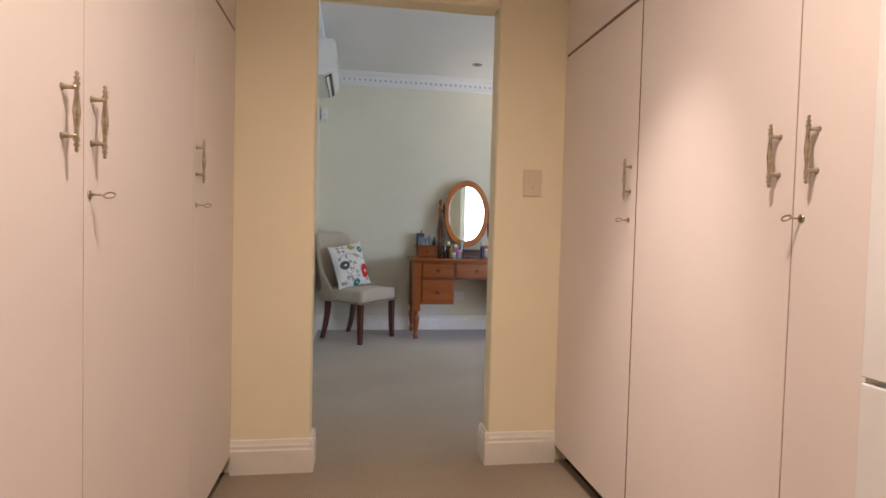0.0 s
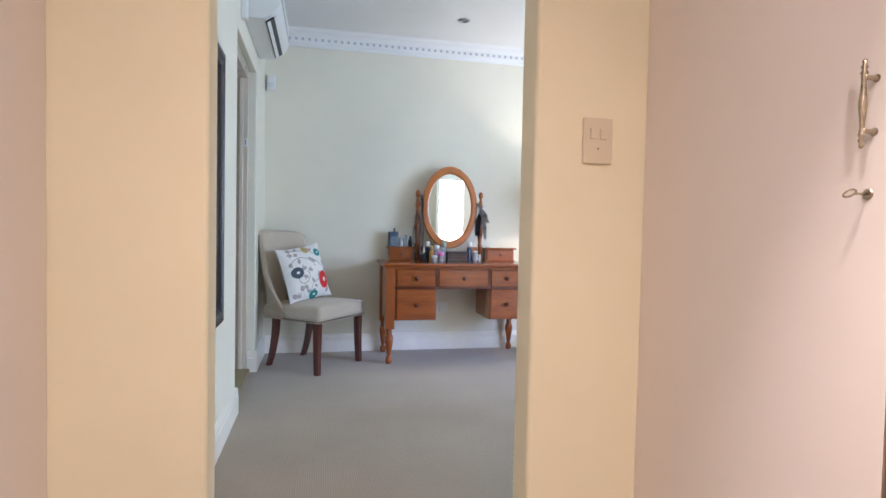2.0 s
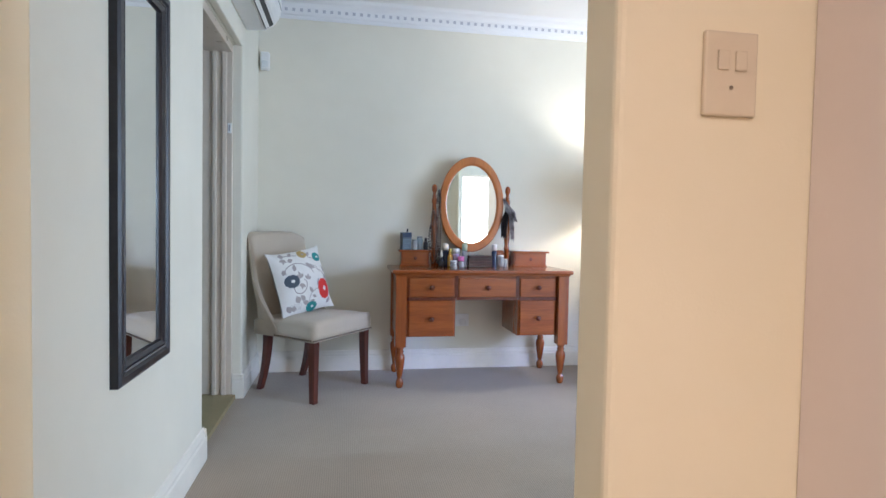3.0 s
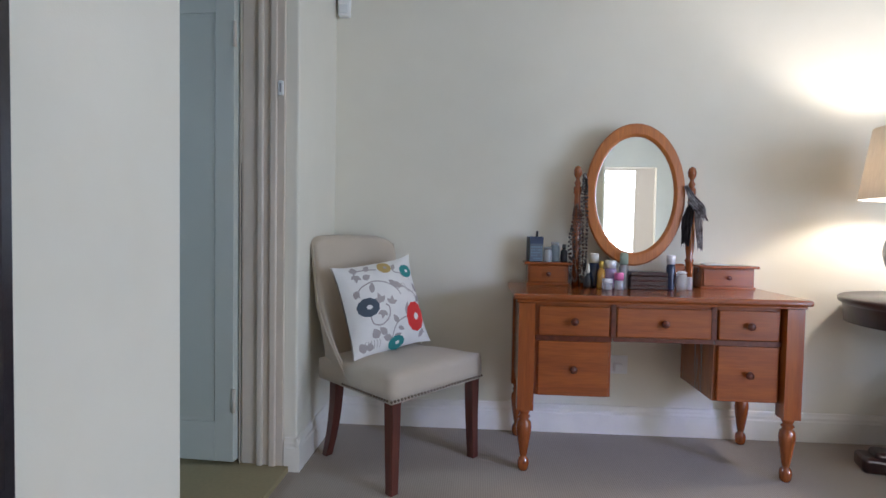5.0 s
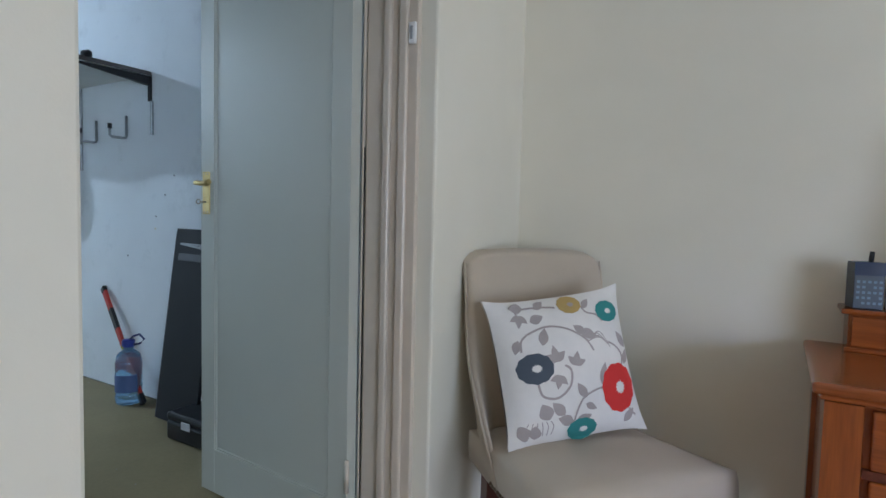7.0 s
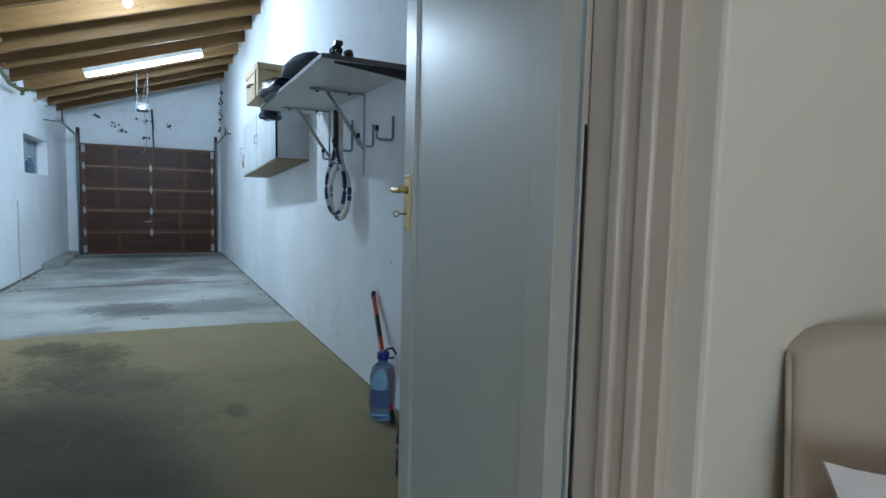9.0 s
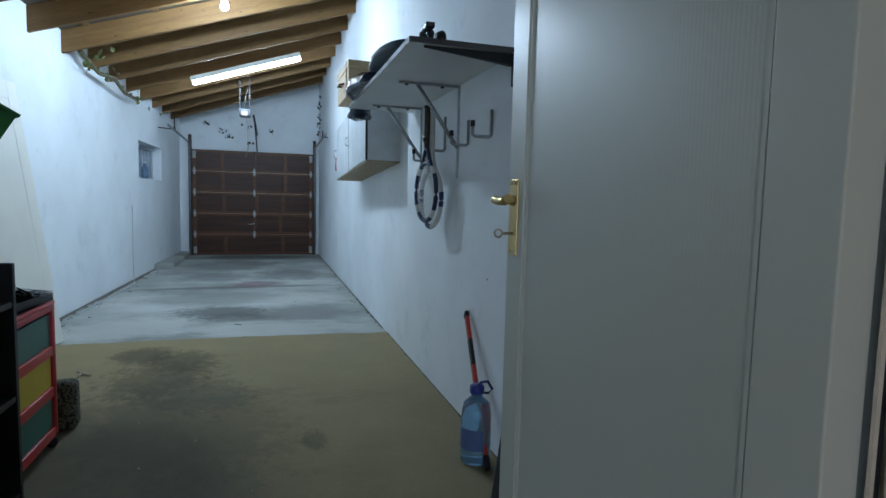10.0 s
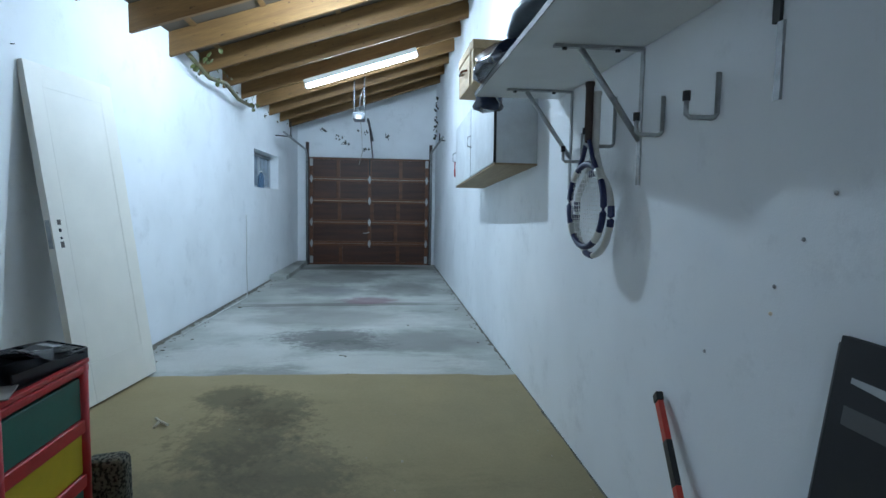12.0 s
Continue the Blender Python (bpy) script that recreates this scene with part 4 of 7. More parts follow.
jar("lotion_bottle", 1.022, 5.826, ONTOP, [(0.030, 0), (0.031, 0.01), (0.031, 0.12), (0.026, 0.135)], NAVY, "dark bottle with a broad cream cap", "bottle", [(0.027, 0.136), (0.027, 0.185), (0.024, 0.19)], CREAMPL)
jar("perfume_bottle", 1.046, 5.775, ONTOP, [(0.022, 0), (0.023, 0.01), (0.023, 0.09), (0.012, 0.11)], GOLD, "amber perfume bottle with a gold cap", "bottle", [(0.013, 0.111), (0.013, 0.145), (0.010, 0.15)], plain("gold_cap", (0.62, 0.45, 0.10), 0.3, 0.7))
jar("cream_jar", 1.062, 5.715, ONTOP, [(0.028, 0), (0.030, 0.006), (0.030, 0.034), (0.027, 0.037)], CLEAR, "small white face cream jar with a white lid", "jar", [(0.029, 0.038), (0.029, 0.056), (0.026, 0.058)], WHITEPL)
jar("serum_bottle", 1.092, 5.785, ONTOP, [(0.033, 0), (0.034, 0.01), (0.034, 0.095), (0.028, 0.11)], LILAC, "plum glass bottle with a silver cap", "bottle", [(0.032, 0.111), (0.032, 0.15), (0.029, 0.153)], SILVER)
jar("body_spray", 1.118, 5.725, ONTOP, [(0.024, 0), (0.026, 0.008), (0.026, 0.045), (0.024, 0.05)], CLEAR, "small clear pot with a pink lid", "jar", [(0.026, 0.051), (0.026, 0.085), (0.022, 0.09)], PINKL)
jar("deodorant", 1.155, 5.79, ONTOP, [(0.026, 0), (0.027, 0.01), (0.027, 0.12), (0.020, 0.132)], CLEAR, "clear spray bottle with a sage green cap", "bottle", [(0.024, 0.133), (0.024, 0.185), (0.017, 0.198)], SAGE)
jar("hair_spray", 1.372, 5.785, ONTOP, [(0.024, 0), (0.025, 0.006), (0.025, 0.125), (0.019, 0.138)], NAVY, "tall navy spray can with a silver cap", "bottle", [(0.024, 0.139), (0.025, 0.185), (0.022, 0.19)], SILVER)
jar("cotton_pot", 1.415, 5.765, ONTOP, [(0.026, 0), (0.032, 0.02), (0.032, 0.075), (0.026, 0.09)], CLEAR, "frosted plastic pot of cotton pads", "jar", [(0.027, 0.091), (0.030, 0.096), (0.016, 0.104)], WHITEPL)
jar("cotton_pot", 1.458, 5.8, ONTOP, [(0.025, 0), (0.026, 0.008), (0.026, 0.06), (0.022, 0.07)], CLEAR, "short frosted plastic pot", "jar")
bx = thing("trinket_casket", pose(1.262, 5.79, ONTOP), "dark carved wooden trinket casket", "box")
bm = boxes((-0.086, 0.086, -0.045, 0.045, 0.0, 0.062), bevel=0.003)
part("body", bm, MAHOGANY, bx)
bm = bmesh.new()
for i in range(13):
    for z in (0.018, 0.042):
        bmesh.ops.create_icosphere(bm, subdivisions=1, radius=0.006, matrix=pose(-0.073 + i * 0.0122, -0.045, z))
p = part("carving", bm, LEGWOOD, bx, "rows of carved bosses")
p["kind"] = "stuff"
part("lid", boxes((-0.086, 0.086, -0.049, 0.049, 0.0625, 0.082), bevel=0.006), MAHOGANY, bx)
cb = thing("perfume_carton", pose(0.742, 5.90, ONBOX, 0, 0, 12), "blue and black printed perfume carton", "box")
part("carton", boxes((-0.034, 0.034, -0.03, 0.03, 0, 0.122), bevel=0.002), plain("slate_blue_card", (0.030, 0.048, 0.070), 0.4), cb)
part("band", boxes((-0.0345, 0.0345, -0.0312, -0.0295, 0.088, 0.123)), NAVY, cb)
part("print", boxes(*[(-0.028 + 0.0125 * i, -0.021 + 0.0125 * i, -0.0308, -0.0297, 0.012 + 0.014 * j, 0.0185 + 0.014 * j) for i in range(5) for j in range(5) if (i * 3 + j * 5) % 7]), plain("pale_print", (0.13, 0.21, 0.28), 0.5), cb, "pale blue printed pattern")
part("applicator", tube([(0.01, 0.0, 0.122), (0.012, 0.0, 0.15)], 0.006, 8), BLACKPL, cb)
jar("glass_pot", 0.805, 5.885, ONBOX, [(0.024, 0), (0.026, 0.006), (0.026, 0.062), (0.022, 0.07)], CLEAR, "clear glass pot with a pale blue label", "jar", [(0.023, 0.071), (0.023, 0.085)], CLEAR)
jar("glass_pot", 0.846, 5.92, ONBOX, [(0.026, 0), (0.028, 0.006), (0.028, 0.085), (0.023, 0.095)], plain("pale_blue_glass", (0.45, 0.56, 0.62), 0.12, transmission=0.4), "tall pale blue glass pot", "jar", [(0.024, 0.096), (0.024, 0.112)], CLEAR)
jar("nail_polish", 0.888, 5.9, ONBOX, [(0.02, 0), (0.021, 0.005), (0.021, 0.06), (0.012, 0.07)], BLACKPL, "small black cosmetics bottle", "bottle", [(0.011, 0.071), (0.012, 0.1)], BLACKPL)
pn = thing("note_paper", pose(1.625, 5.905, ONBOX), "folded white paper on the trinket box", "paper")
part("sheet", boxes((-0.06, 0.05, -0.04, 0.04, 0, 0.004), bevel=0.001), WHITEPL, pn)

# necklaces over the left mirror post
NECK = [plain("brown_beads", (0.085, 0.035, 0.018), 0.22, vary=0.4, scale=60), plain("grey_beads", (0.16, 0.15, 0.145), 0.25, vary=0.5, scale=60), plain("dark_beads", (0.03, 0.02, 0.018), 0.2, vary=0.3, scale=60)]
rnd = random.Random(5)
# middle, half width, top, bottom, bead radius, which beads
for k, (mx, half, z1, z0, rad, mt) in enumerate(((0.968, 0.013, 1.325, 0.80, 0.0072, 1), (0.930, 0.020, 1.175, 0.802, 0.0070, 0), (0.975, 0.009, 1.30, 0.86, 0.0058, 2), (0.912, 0.012, 1.06, 0.91, 0.0064, 2), (0.946, 0.018, 1.15, 0.84, 0.0060, 0))):
    n = int(2.0 * (z1 - z0) / (rad * 2.05))
    bm = bmesh.new()
    for i in range(n):
        a = 2 * math.pi * i / n
        r = rad * rnd.uniform(0.72, 1.12)
        z = z0 + (z1 - z0) * (0.5 + 0.5 * math.cos(a))
        w = half * math.sin(a) * (1.25 - 0.5 * (z - z0) / (z1 - z0))
        bmesh.ops.create_icosphere(bm, subdivisions=2, radius=r, matrix=pose(mx + w + rnd.uniform(-0.0015, 0.0015), 5.836 - 0.004 * k - 0.006 * math.sin(a), z))
    for f in bm.faces:
        f.smooth = True
    solid("bead_necklace", bm, NECK[mt], ("shiny brown", "silver-grey", "dark brown")[mt] + " bead necklace hanging on the mirror post", "necklace", "necklaces on the mirror post")


# scarf knotted round the right post: a pale band across it, a dark and a pale tail
def cloth_strip(points, widths, thick, seed):
    """A gathered strip of cloth along a line, with folds and a ragged end."""
    bm = bmesh.new()
    rows = []
    n = 16
    for i in range(n + 1):
        u = i / n * (len(points) - 1)
        k = min(int(u), len(points) - 2)
        p = Vector(points[k]).lerp(Vector(points[k + 1]), u - k)
        w = widths[k] + (widths[k + 1] - widths[k]) * (u - k)
        d = (Vector(points[k + 1]) - Vector(points[k])).normalized()
        side = Vector((d.z, 0, -d.x)).normalized()
        row = []
        for j in range(13):
            v = j / 12 - 0.5
            fold = thick * math.sin(v * 21 + seed + i * 0.25)
            rag = 0.030 * (0.5 + 0.5 * math.sin(j * 2.3 + seed)) if i == n else 0
            row.append(bm.verts.new(p + side * v * w + Vector((0.003 * noise.noise(Vector((i * 0.6, j * 0.9, seed))), fold, 0)) + d * rag))
        rows.append(row)
    for lo, hi in zip(rows, rows[1:]):
        for j in range(12):
            f = bm.faces.new((lo[j], lo[j + 1], hi[j + 1], hi[j]))
            f.smooth = True
    bmesh.ops.solidify(bm, geom=list(bm.faces), thickness=0.002)
    return bm


SCARF = nodes_of("mottled_scarf")
_n = link_noise(SCARF[1], 26, 5, 0.7)
SCARF[3](ramp(SCARF[1], _n.outputs[0], (0.33, (0.11, 0.095, 0.09)), (0.47, (0.32, 0.285, 0.28)), (0.62, (0.56, 0.52, 0.51))).outputs[0], SCARF[2].inputs["Base Color"])
SCARF[2].inputs["Roughness"].default_value = 0.9
DARKCLOTH = plain("dark_scarf_tail", (0.035, 0.026, 0.025), 0.9, vary=0.4, scale=30, bump=0.3)
sc = thing("scarf", pose(1.486, 5.838, 1.0), "gauzy grey scarf with dark tassels knotted on the mirror post", "scarf")
part("band", cloth_strip(((-0.040, 0.0, 0.275), (-0.012, -0.012, 0.215), (0.030, -0.012, 0.165), (0.052, -0.004, 0.125)), (0.020, 0.034, 0.044, 0.022), 0.006, 1.0), SCARF[0], sc)
part("knot", cloth_strip(((-0.020, -0.016, 0.205), (0.020, -0.018, 0.150)), (0.036, 0.040), 0.010, 4.0), SCARF[0], sc)
part("tail", cloth_strip(((-0.012, -0.010, 0.190), (-0.030, -0.012, 0.110), (-0.034, -0.008, 0.005)), (0.024, 0.052, 0.044), 0.008, 2.0), DARKCLOTH, sc, "dark tasselled end")
part("tail", cloth_strip(((0.014, -0.012, 0.160), (0.026, -0.012, 0.075), (0.034, -0.006, -0.015)), (0.020, 0.040, 0.028), 0.007, 3.0), SCARF[0], sc)

# ---- upholstered chair ----
ch = thing("side_chair", pose(0.104, 5.575, 0, 0, 0, 52), "grey-beige linen dining chair with nailhead trim", "chair")


def leg_curve(x, y, dx, dy, z1, r0, r1):
    """A square tapered leg, curving out towards the floor."""
    bm = bmesh.new()
    rings = []
    for i in range(7):
        u = i / 6
        z = z1 * (1 - u)
        k = u * u
        r = r0 + (r1 - r0) * u
        cx, cy = x + dx * k, y + dy * k
        rings.append([bm.verts.new((cx + sx * r, cy + sy * r, z)) for sx, sy in ((-1, -1), (1, -1), (1, 1), (-1, 1))])
    for lo, hi in zip(rings, rings[1:]):
        for j in range(4):
            bm.faces.new((lo[j], lo[(j + 1) % 4], hi[(j + 1) % 4], hi[j]))
    bm.faces.new(rings[0])
    bm.faces.new(rings[-1])
    bmesh.ops.bevel(bm, geom=list(bm.edges), offset=0.003, segments=1, affect="EDGES")
    return bm


SW, SD = 0.258, 0.258
for sx in (-1, 1):
    part("leg", leg_curve(sx * 0.248, -0.236, sx * 0.006, -0.008, 0.37, 0.025, 0.019), LEGWOOD, ch)
    part("leg", leg_curve(sx * 0.195, 0.185, sx * 0.0, 0.068, 0.37, 0.024, 0.018), LEGWOOD, ch)
bm = bmesh.new()
N = 12
grid = []
for i in range(N + 1):
    row = []
    for j in range(N + 1):
        u, v = i / N * 2 - 1, j / N * 2 - 1
        w = SW * (0.985 - 0.085 * v)
        crown = 0.030 * (1 - abs(u) ** 4) * (1 - abs(v) ** 4)
        row.append(bm.verts.new((u * w, v * SD, 0.468 + crown + 0.012 * (-v))))
    grid.append(row)
for i in range(N):
    for j in range(N):
        bm.faces.new((grid[i][j], grid[i + 1][j], grid[i + 1][j + 1], grid[i][j + 1]))
loop = [grid[i][0] for i in range(N + 1)] + [grid[N][j] for j in range(1, N + 1)] + [grid[i][N] for i in range(N - 1, -1, -1)] + [grid[0][j] for j in range(N - 1, 0, -1)]
last = loop
for z, k in ((0.452, 1.018), (0.41, 1.025), (0.365, 1.015)):
    ring = [bm.verts.new((v.co.x * k, v.co.y * k, z)) for v in loop]
    for i in range(len(loop)):
        j = (i + 1) % len(loop)
        bm.faces.new((last[i], last[j], ring[j], ring[i]))
    last = ring
bm.faces.new(last)
for f in bm.faces:
    f.smooth = True
part("seat", bm, LINEN, ch)
# curved back with wings that sweep down to the seat's sides
bm = bmesh.new()
U, V = 14, 12
outer, inner = [], []
for i in range(U + 1):
    u = i / U * 2 - 1
    ro, ri = [], []
    for j in range(V + 1):
        v = j / V
        z = 0.375 + v * (0.625 + 0.012 * (1 - u * u)) - 0.022 * max(0, (abs(u) - 0.7) / 0.3) ** 2 * v ** 6
        lean = 0.085 * v * v + 0.012 * math.sin(v * 3.1)
        half = SW * (1.0 - 0.035 * v)
        wing = 0.19 * max(0, 1 - v * 1.9) ** 1.4
        fwd = (wing + 0.035 * (1 - v * 0.6)) * max(0, (abs(u) - 0.72) / 0.28) ** 1.6
        x = half * (abs(u) ** 0.93) * (1 if u >= 0 else -1)
        y = SD + lean - fwd
        ro.append(bm.verts.new((x * 1.012, y + 0.022 * (1 - abs(u) ** 6), z)))
        ri.append(bm.verts.new((x * 0.955, y - 0.050 + 0.012 * abs(u) ** 4, z - (0.012 if j == V else 0))))
    outer.append(ro)
    inner.append(ri)
for i in range(U):
    for j in range(V):
        bm.faces.new((outer[i][j], outer[i + 1][j], outer[i + 1][j + 1], outer[i][j + 1]))
        bm.faces.new((inner[i][j + 1], inner[i + 1][j + 1], inner[i + 1][j], inner[i][j]))
    bm.faces.new((outer[i][V], outer[i + 1][V], inner[i + 1][V], inner[i][V]))
    bm.faces.new((inner[i][0], inner[i + 1][0], outer[i + 1][0], outer[i][0]))
for i in (0, U):
    for j in range(V):
        bm.faces.new((outer[i][j], outer[i][j + 1], inner[i][j + 1], inner[i][j]))
for f in bm.faces:
    f.smooth = True
back = part("backrest", bm, LINEN, ch)
soft_edge = back.modifiers.new("soft_edge", "BEVEL")
soft_edge.width, soft_edge.segments, soft_edge.angle_limit = 0.016, 4, radians(45)
for sx in (-1, 1):
    pts = []
    for j in range(13):
        v = j / 12 * 0.95
        lean = 0.085 * v * v + 0.012 * math.sin(v * 3.1)
        wing = 0.19 * max(0, 1 - v * 1.9) ** 1.4
        pts.append((sx * SW * (1.0 - 0.035 * v) * 1.0, SD + lean - wing - 0.035 * (1 - v * 0.6) - 0.018, 0.375 + v * 0.625))
    part("piping", tube(pts, 0.004, 6), LINEN, ch)
bm = bmesh.new()
nail_line = [(-SW * 1.092 + i * SW * 2.184 / 30, -SD * 1.03) for i in range(31)] + [(s * SW * 1.027 * (0.985 - 0.085 * (i * 0.0172 / SD - 1)), -SD + i * 0.0172) for s in (-1, 1) for i in range(1, 20)]
for x, y in nail_line:
    bmesh.ops.create_icosphere(bm, subdivisions=1, radius=0.0062, matrix=pose(x, y, 0.377))
p = part("nailheads", bm, plain("aged_nail", (0.15, 0.11, 0.075), 0.4, 0.5), ch, "row of aged brass nailheads")
p["kind"] = "stuff"

# ---- printed cushion ----
cu = thing("cushion", pose(0.065, 5.575, 0.695, -20, 0, 0), "white cushion printed with red, teal and slate flowers", "cushion")
cu.matrix_world = pose(0.030, 5.592, 0.690, 0, 0, 43) @ pose(0, 0, 0, -16, 0, 0) @ pose(0, 0, 0, 0, -7, 0)
CH = 0.202


def puff(u, v):
    """Cushion's half thickness at u, v in -1..1."""
    return 0.006 + 0.072 * (max(0, 1 - u ** 2) ** 0.55) * (max(0, 1 - v ** 2) ** 0.55)


def pin(u, v):
    """Sides draw in between the corners."""
    ear = 1 + 0.06 * (u * v) ** 6
    return CH * ear * u * (1 - 0.024 * (1 - v * v)), CH * ear * v * (1 - 0.024 * (1 - u * u))


bm = bmesh.new()
K = 18
for side in (-1, 1):
    g = []
    for i in range(K + 1):
        r = []
        for j in range(K + 1):
            u, v = i / K * 2 - 1, j / K * 2 - 1
            x, z = pin(u, v)
            wr = 0.004 * noise.noise(Vector((u * 2.2, v * 2.2, side * 3.0)))
            r.append(bm.verts.new((x, side * (puff(u, v) + wr * (1 - u * u) * (1 - v * v)), z)))
        g.append(r)
    for i in range(K):
        for j in range(K):
            f = bm.faces.new((g[i][j], g[i + 1][j], g[i + 1][j + 1], g[i][j + 1]))
            f.smooth = True
bmesh.ops.remove_doubles(bm, verts=list(bm.verts), dist=0.0001)
part("cover", bm, CUSHCLOTH, cu)


def on_cushion(x, z, lift=0.0012):
    u, v = max(-0.97, min(0.97, x / CH)), max(-0.97, min(0.97, z / CH))
    for _ in range(3):
        px, pz = pin(u, v)
        u, v = max(-0.98, min(0.98, u + (x - px) / CH)), max(-0.98, min(0.98, v + (z - pz) / CH))
    wr = 0.004 * noise.noise(Vector((u * 2.2, v * 2.2, -3.0)))
    return (x, -(puff(u, v) + wr * (1 - u * u) * (1 - v * v)) - lift, z)


def patch(name, outline, mat, lift=0.0012, label=""):
    """A printed shape: a fan of rings laid on the cushion's face."""
    bm = bmesh.new()
    cx, cz = sum(p[0] for p in outline) / len(outline), sum(p[1] for p in outline) / len(outline)
    rings = []
    for k in (0.35, 0.7, 1.0):
        rings.append([bm.verts.new(on_cushion(cx + (x - cx) * k, cz + (z - cz) * k, lift)) for x, z in outline])
    n = len(outline)
    c = bm.verts.new(on_cushion(cx, cz, lift))
    for i in range(n):
        bm.faces.new((c, rings[0][i], rings[0][(i + 1) % n]))
        for lo, hi in zip(rings, rings[1:]):
            bm.faces.new((lo[i], lo[(i + 1) % n], hi[(i + 1) % n], hi[i]))
    part(name, bm, mat, cu, label)


def disc(x, z, rx, rz2, wob=0.03, n=40, ph=0.0):
    return [(x + rx * (1 + wob * math.sin(11 * a + ph)) * math.cos(a), z + rz2 * (1 + wob * math.sin(11 * a + ph)) * math.sin(a)) for a in (2 * math.pi * i / n for i in range(n))]


RED, TEAL = plain("red_print", (0.62, 0.035, 0.03), 0.9), plain("teal_print", (0.035, 0.23, 0.22), 0.9)
SLATE, MUST = plain("slate_print", (0.075, 0.095, 0.12), 0.9), plain("mustard_print", (0.47, 0.33, 0.12), 0.9)
VINE = plain("grey_print", (0.39, 0.345, 0.33), 0.9)
for x, z, r1, r2, mt, lb in ((0.126, -0.080, 0.056, 0.067, RED, "red printed flower"), (-0.112, 0.007, 0.050, 0.041, SLATE, "slate printed flower"), (0.143, 0.135, 0.038, 0.031, TEAL, "teal printed flower"),
                             (0.0, -0.172, 0.044, 0.030, TEAL, "teal printed flower"), (0.030, 0.168, 0.036, 0.026, MUST, "mustard printed flower")):
    patch("flower", disc(x, z, r1, r2), mt, 0.0014, lb)
    patch("flower_heart", disc(x + 0.004, z, r1 * 0.26, r2 * 0.24, 0.22, 30), CUSHCLOTH if mt is not MUST else VINE, 0.0022)


def vine(points, w=0.0055):
    """A printed stem through the points, smoothed."""
    pts = [Vector(p) for p in points]
    fine = []
    for a, b, c, d in zip([pts[0]] + pts[:-2], pts[:-1], pts[1:], pts[2:] + [pts[-1]]):
        for k in range(6):
            t = k / 6
            fine.append(0.5 * ((2 * b) + (c - a) * t + (2 * a - 5 * b + 4 * c - d) * t * t + (3 * b - a - 3 * c + d) * t ** 3))
    fine.append(pts[-1])
    bm = bmesh.new()
    prev = None
    for i, p in enumerate(fine):
        q = fine[min(i + 1, len(fine) - 1)] - fine[max(i - 1, 0)]
        s = Vector((-q.y, q.x)).normalized() * w * 0.5
        pair = [bm.verts.new(on_cushion(p.x + s.x, p.y + s.y, 0.0009)), bm.verts.new(on_cushion(p.x - s.x, p.y - s.y, 0.0009))]
        if prev:
            bm.faces.new((prev[0], prev[1], pair[1], pair[0]))
        prev = pair
    part("stem", bm, VINE, cu, "grey printed stem")


def leafs(x, z, ln, wd, ang):
    c, s = math.cos(radians(ang)), math.sin(radians(ang))
    out = []
    for i in range(16):
        a = 2 * math.pi * i / 16
        px, pz = ln * 0.5 * math.cos(a), wd * 0.62 * math.sin(a) * abs(math.sin(a)) * (1 - 0.35 * math.cos(a))
        out.append((x + px * c - pz * s, z + px * s + pz * c))
    patch("leaf", out, VINE, 0.0010)


vine([(-0.111, -0.032), (-0.103, -0.067), (-0.065, -0.078), (-0.026, -0.052), (-0.015, -0.012), (-0.03, 0.005)], 0.0065)
vine([(-0.025, -0.15), (-0.006, -0.108), (0.018, -0.084), (0.065, -0.071), (0.095, -0.079)])
vine([(-0.116, 0.101), (-0.059, 0.115), (-0.002, 0.102), (0.046, 0.068), (0.064, 0.031)])
vine([(0.150, -0.022), (0.158, 0.005), (0.144, 0.031), (0.118, 0.049)])
vine([(0.064, 0.158), (0.074, 0.139), (0.102, 0.129), (0.118, 0.108)])
vine([(0.155, -0.142), (0.175, -0.165)])
vine([(-0.123, 0.140), (-0.128, 0.170), (-0.066, 0.172), (-0.015, 0.165)])
vine([(-0.116, 0.101), (-0.135, 0.085), (-0.140, 0.055)])
# feathery sprays
for k in range(6):
    vine([(0.035 + 0.006 * k, 0.088 - 0.004 * k), (0.058 + 0.008 * k, 0.072 + 0.004 * (k - 3)), (0.092 + 0.006 * k, 0.082 - 0.010 * k)], 0.0028)
    vine([(-0.150 + 0.012 * k, -0.135), (-0.158 + 0.015 * k, -0.150), (-0.152 + 0.012 * k, -0.172)], 0.0026)


def maple(x, z, size, ang):
    """A three-lobed printed leaf."""
    for da, ln in ((0, 1.0), (58, 0.85), (-58, 0.85)):
        c, s_ = math.cos(radians(ang + da)), math.sin(radians(ang + da))
        leafs(x + 0.34 * size * ln * c, z + 0.34 * size * ln * s_, size * ln * 0.95, size * 0.36, ang + da)


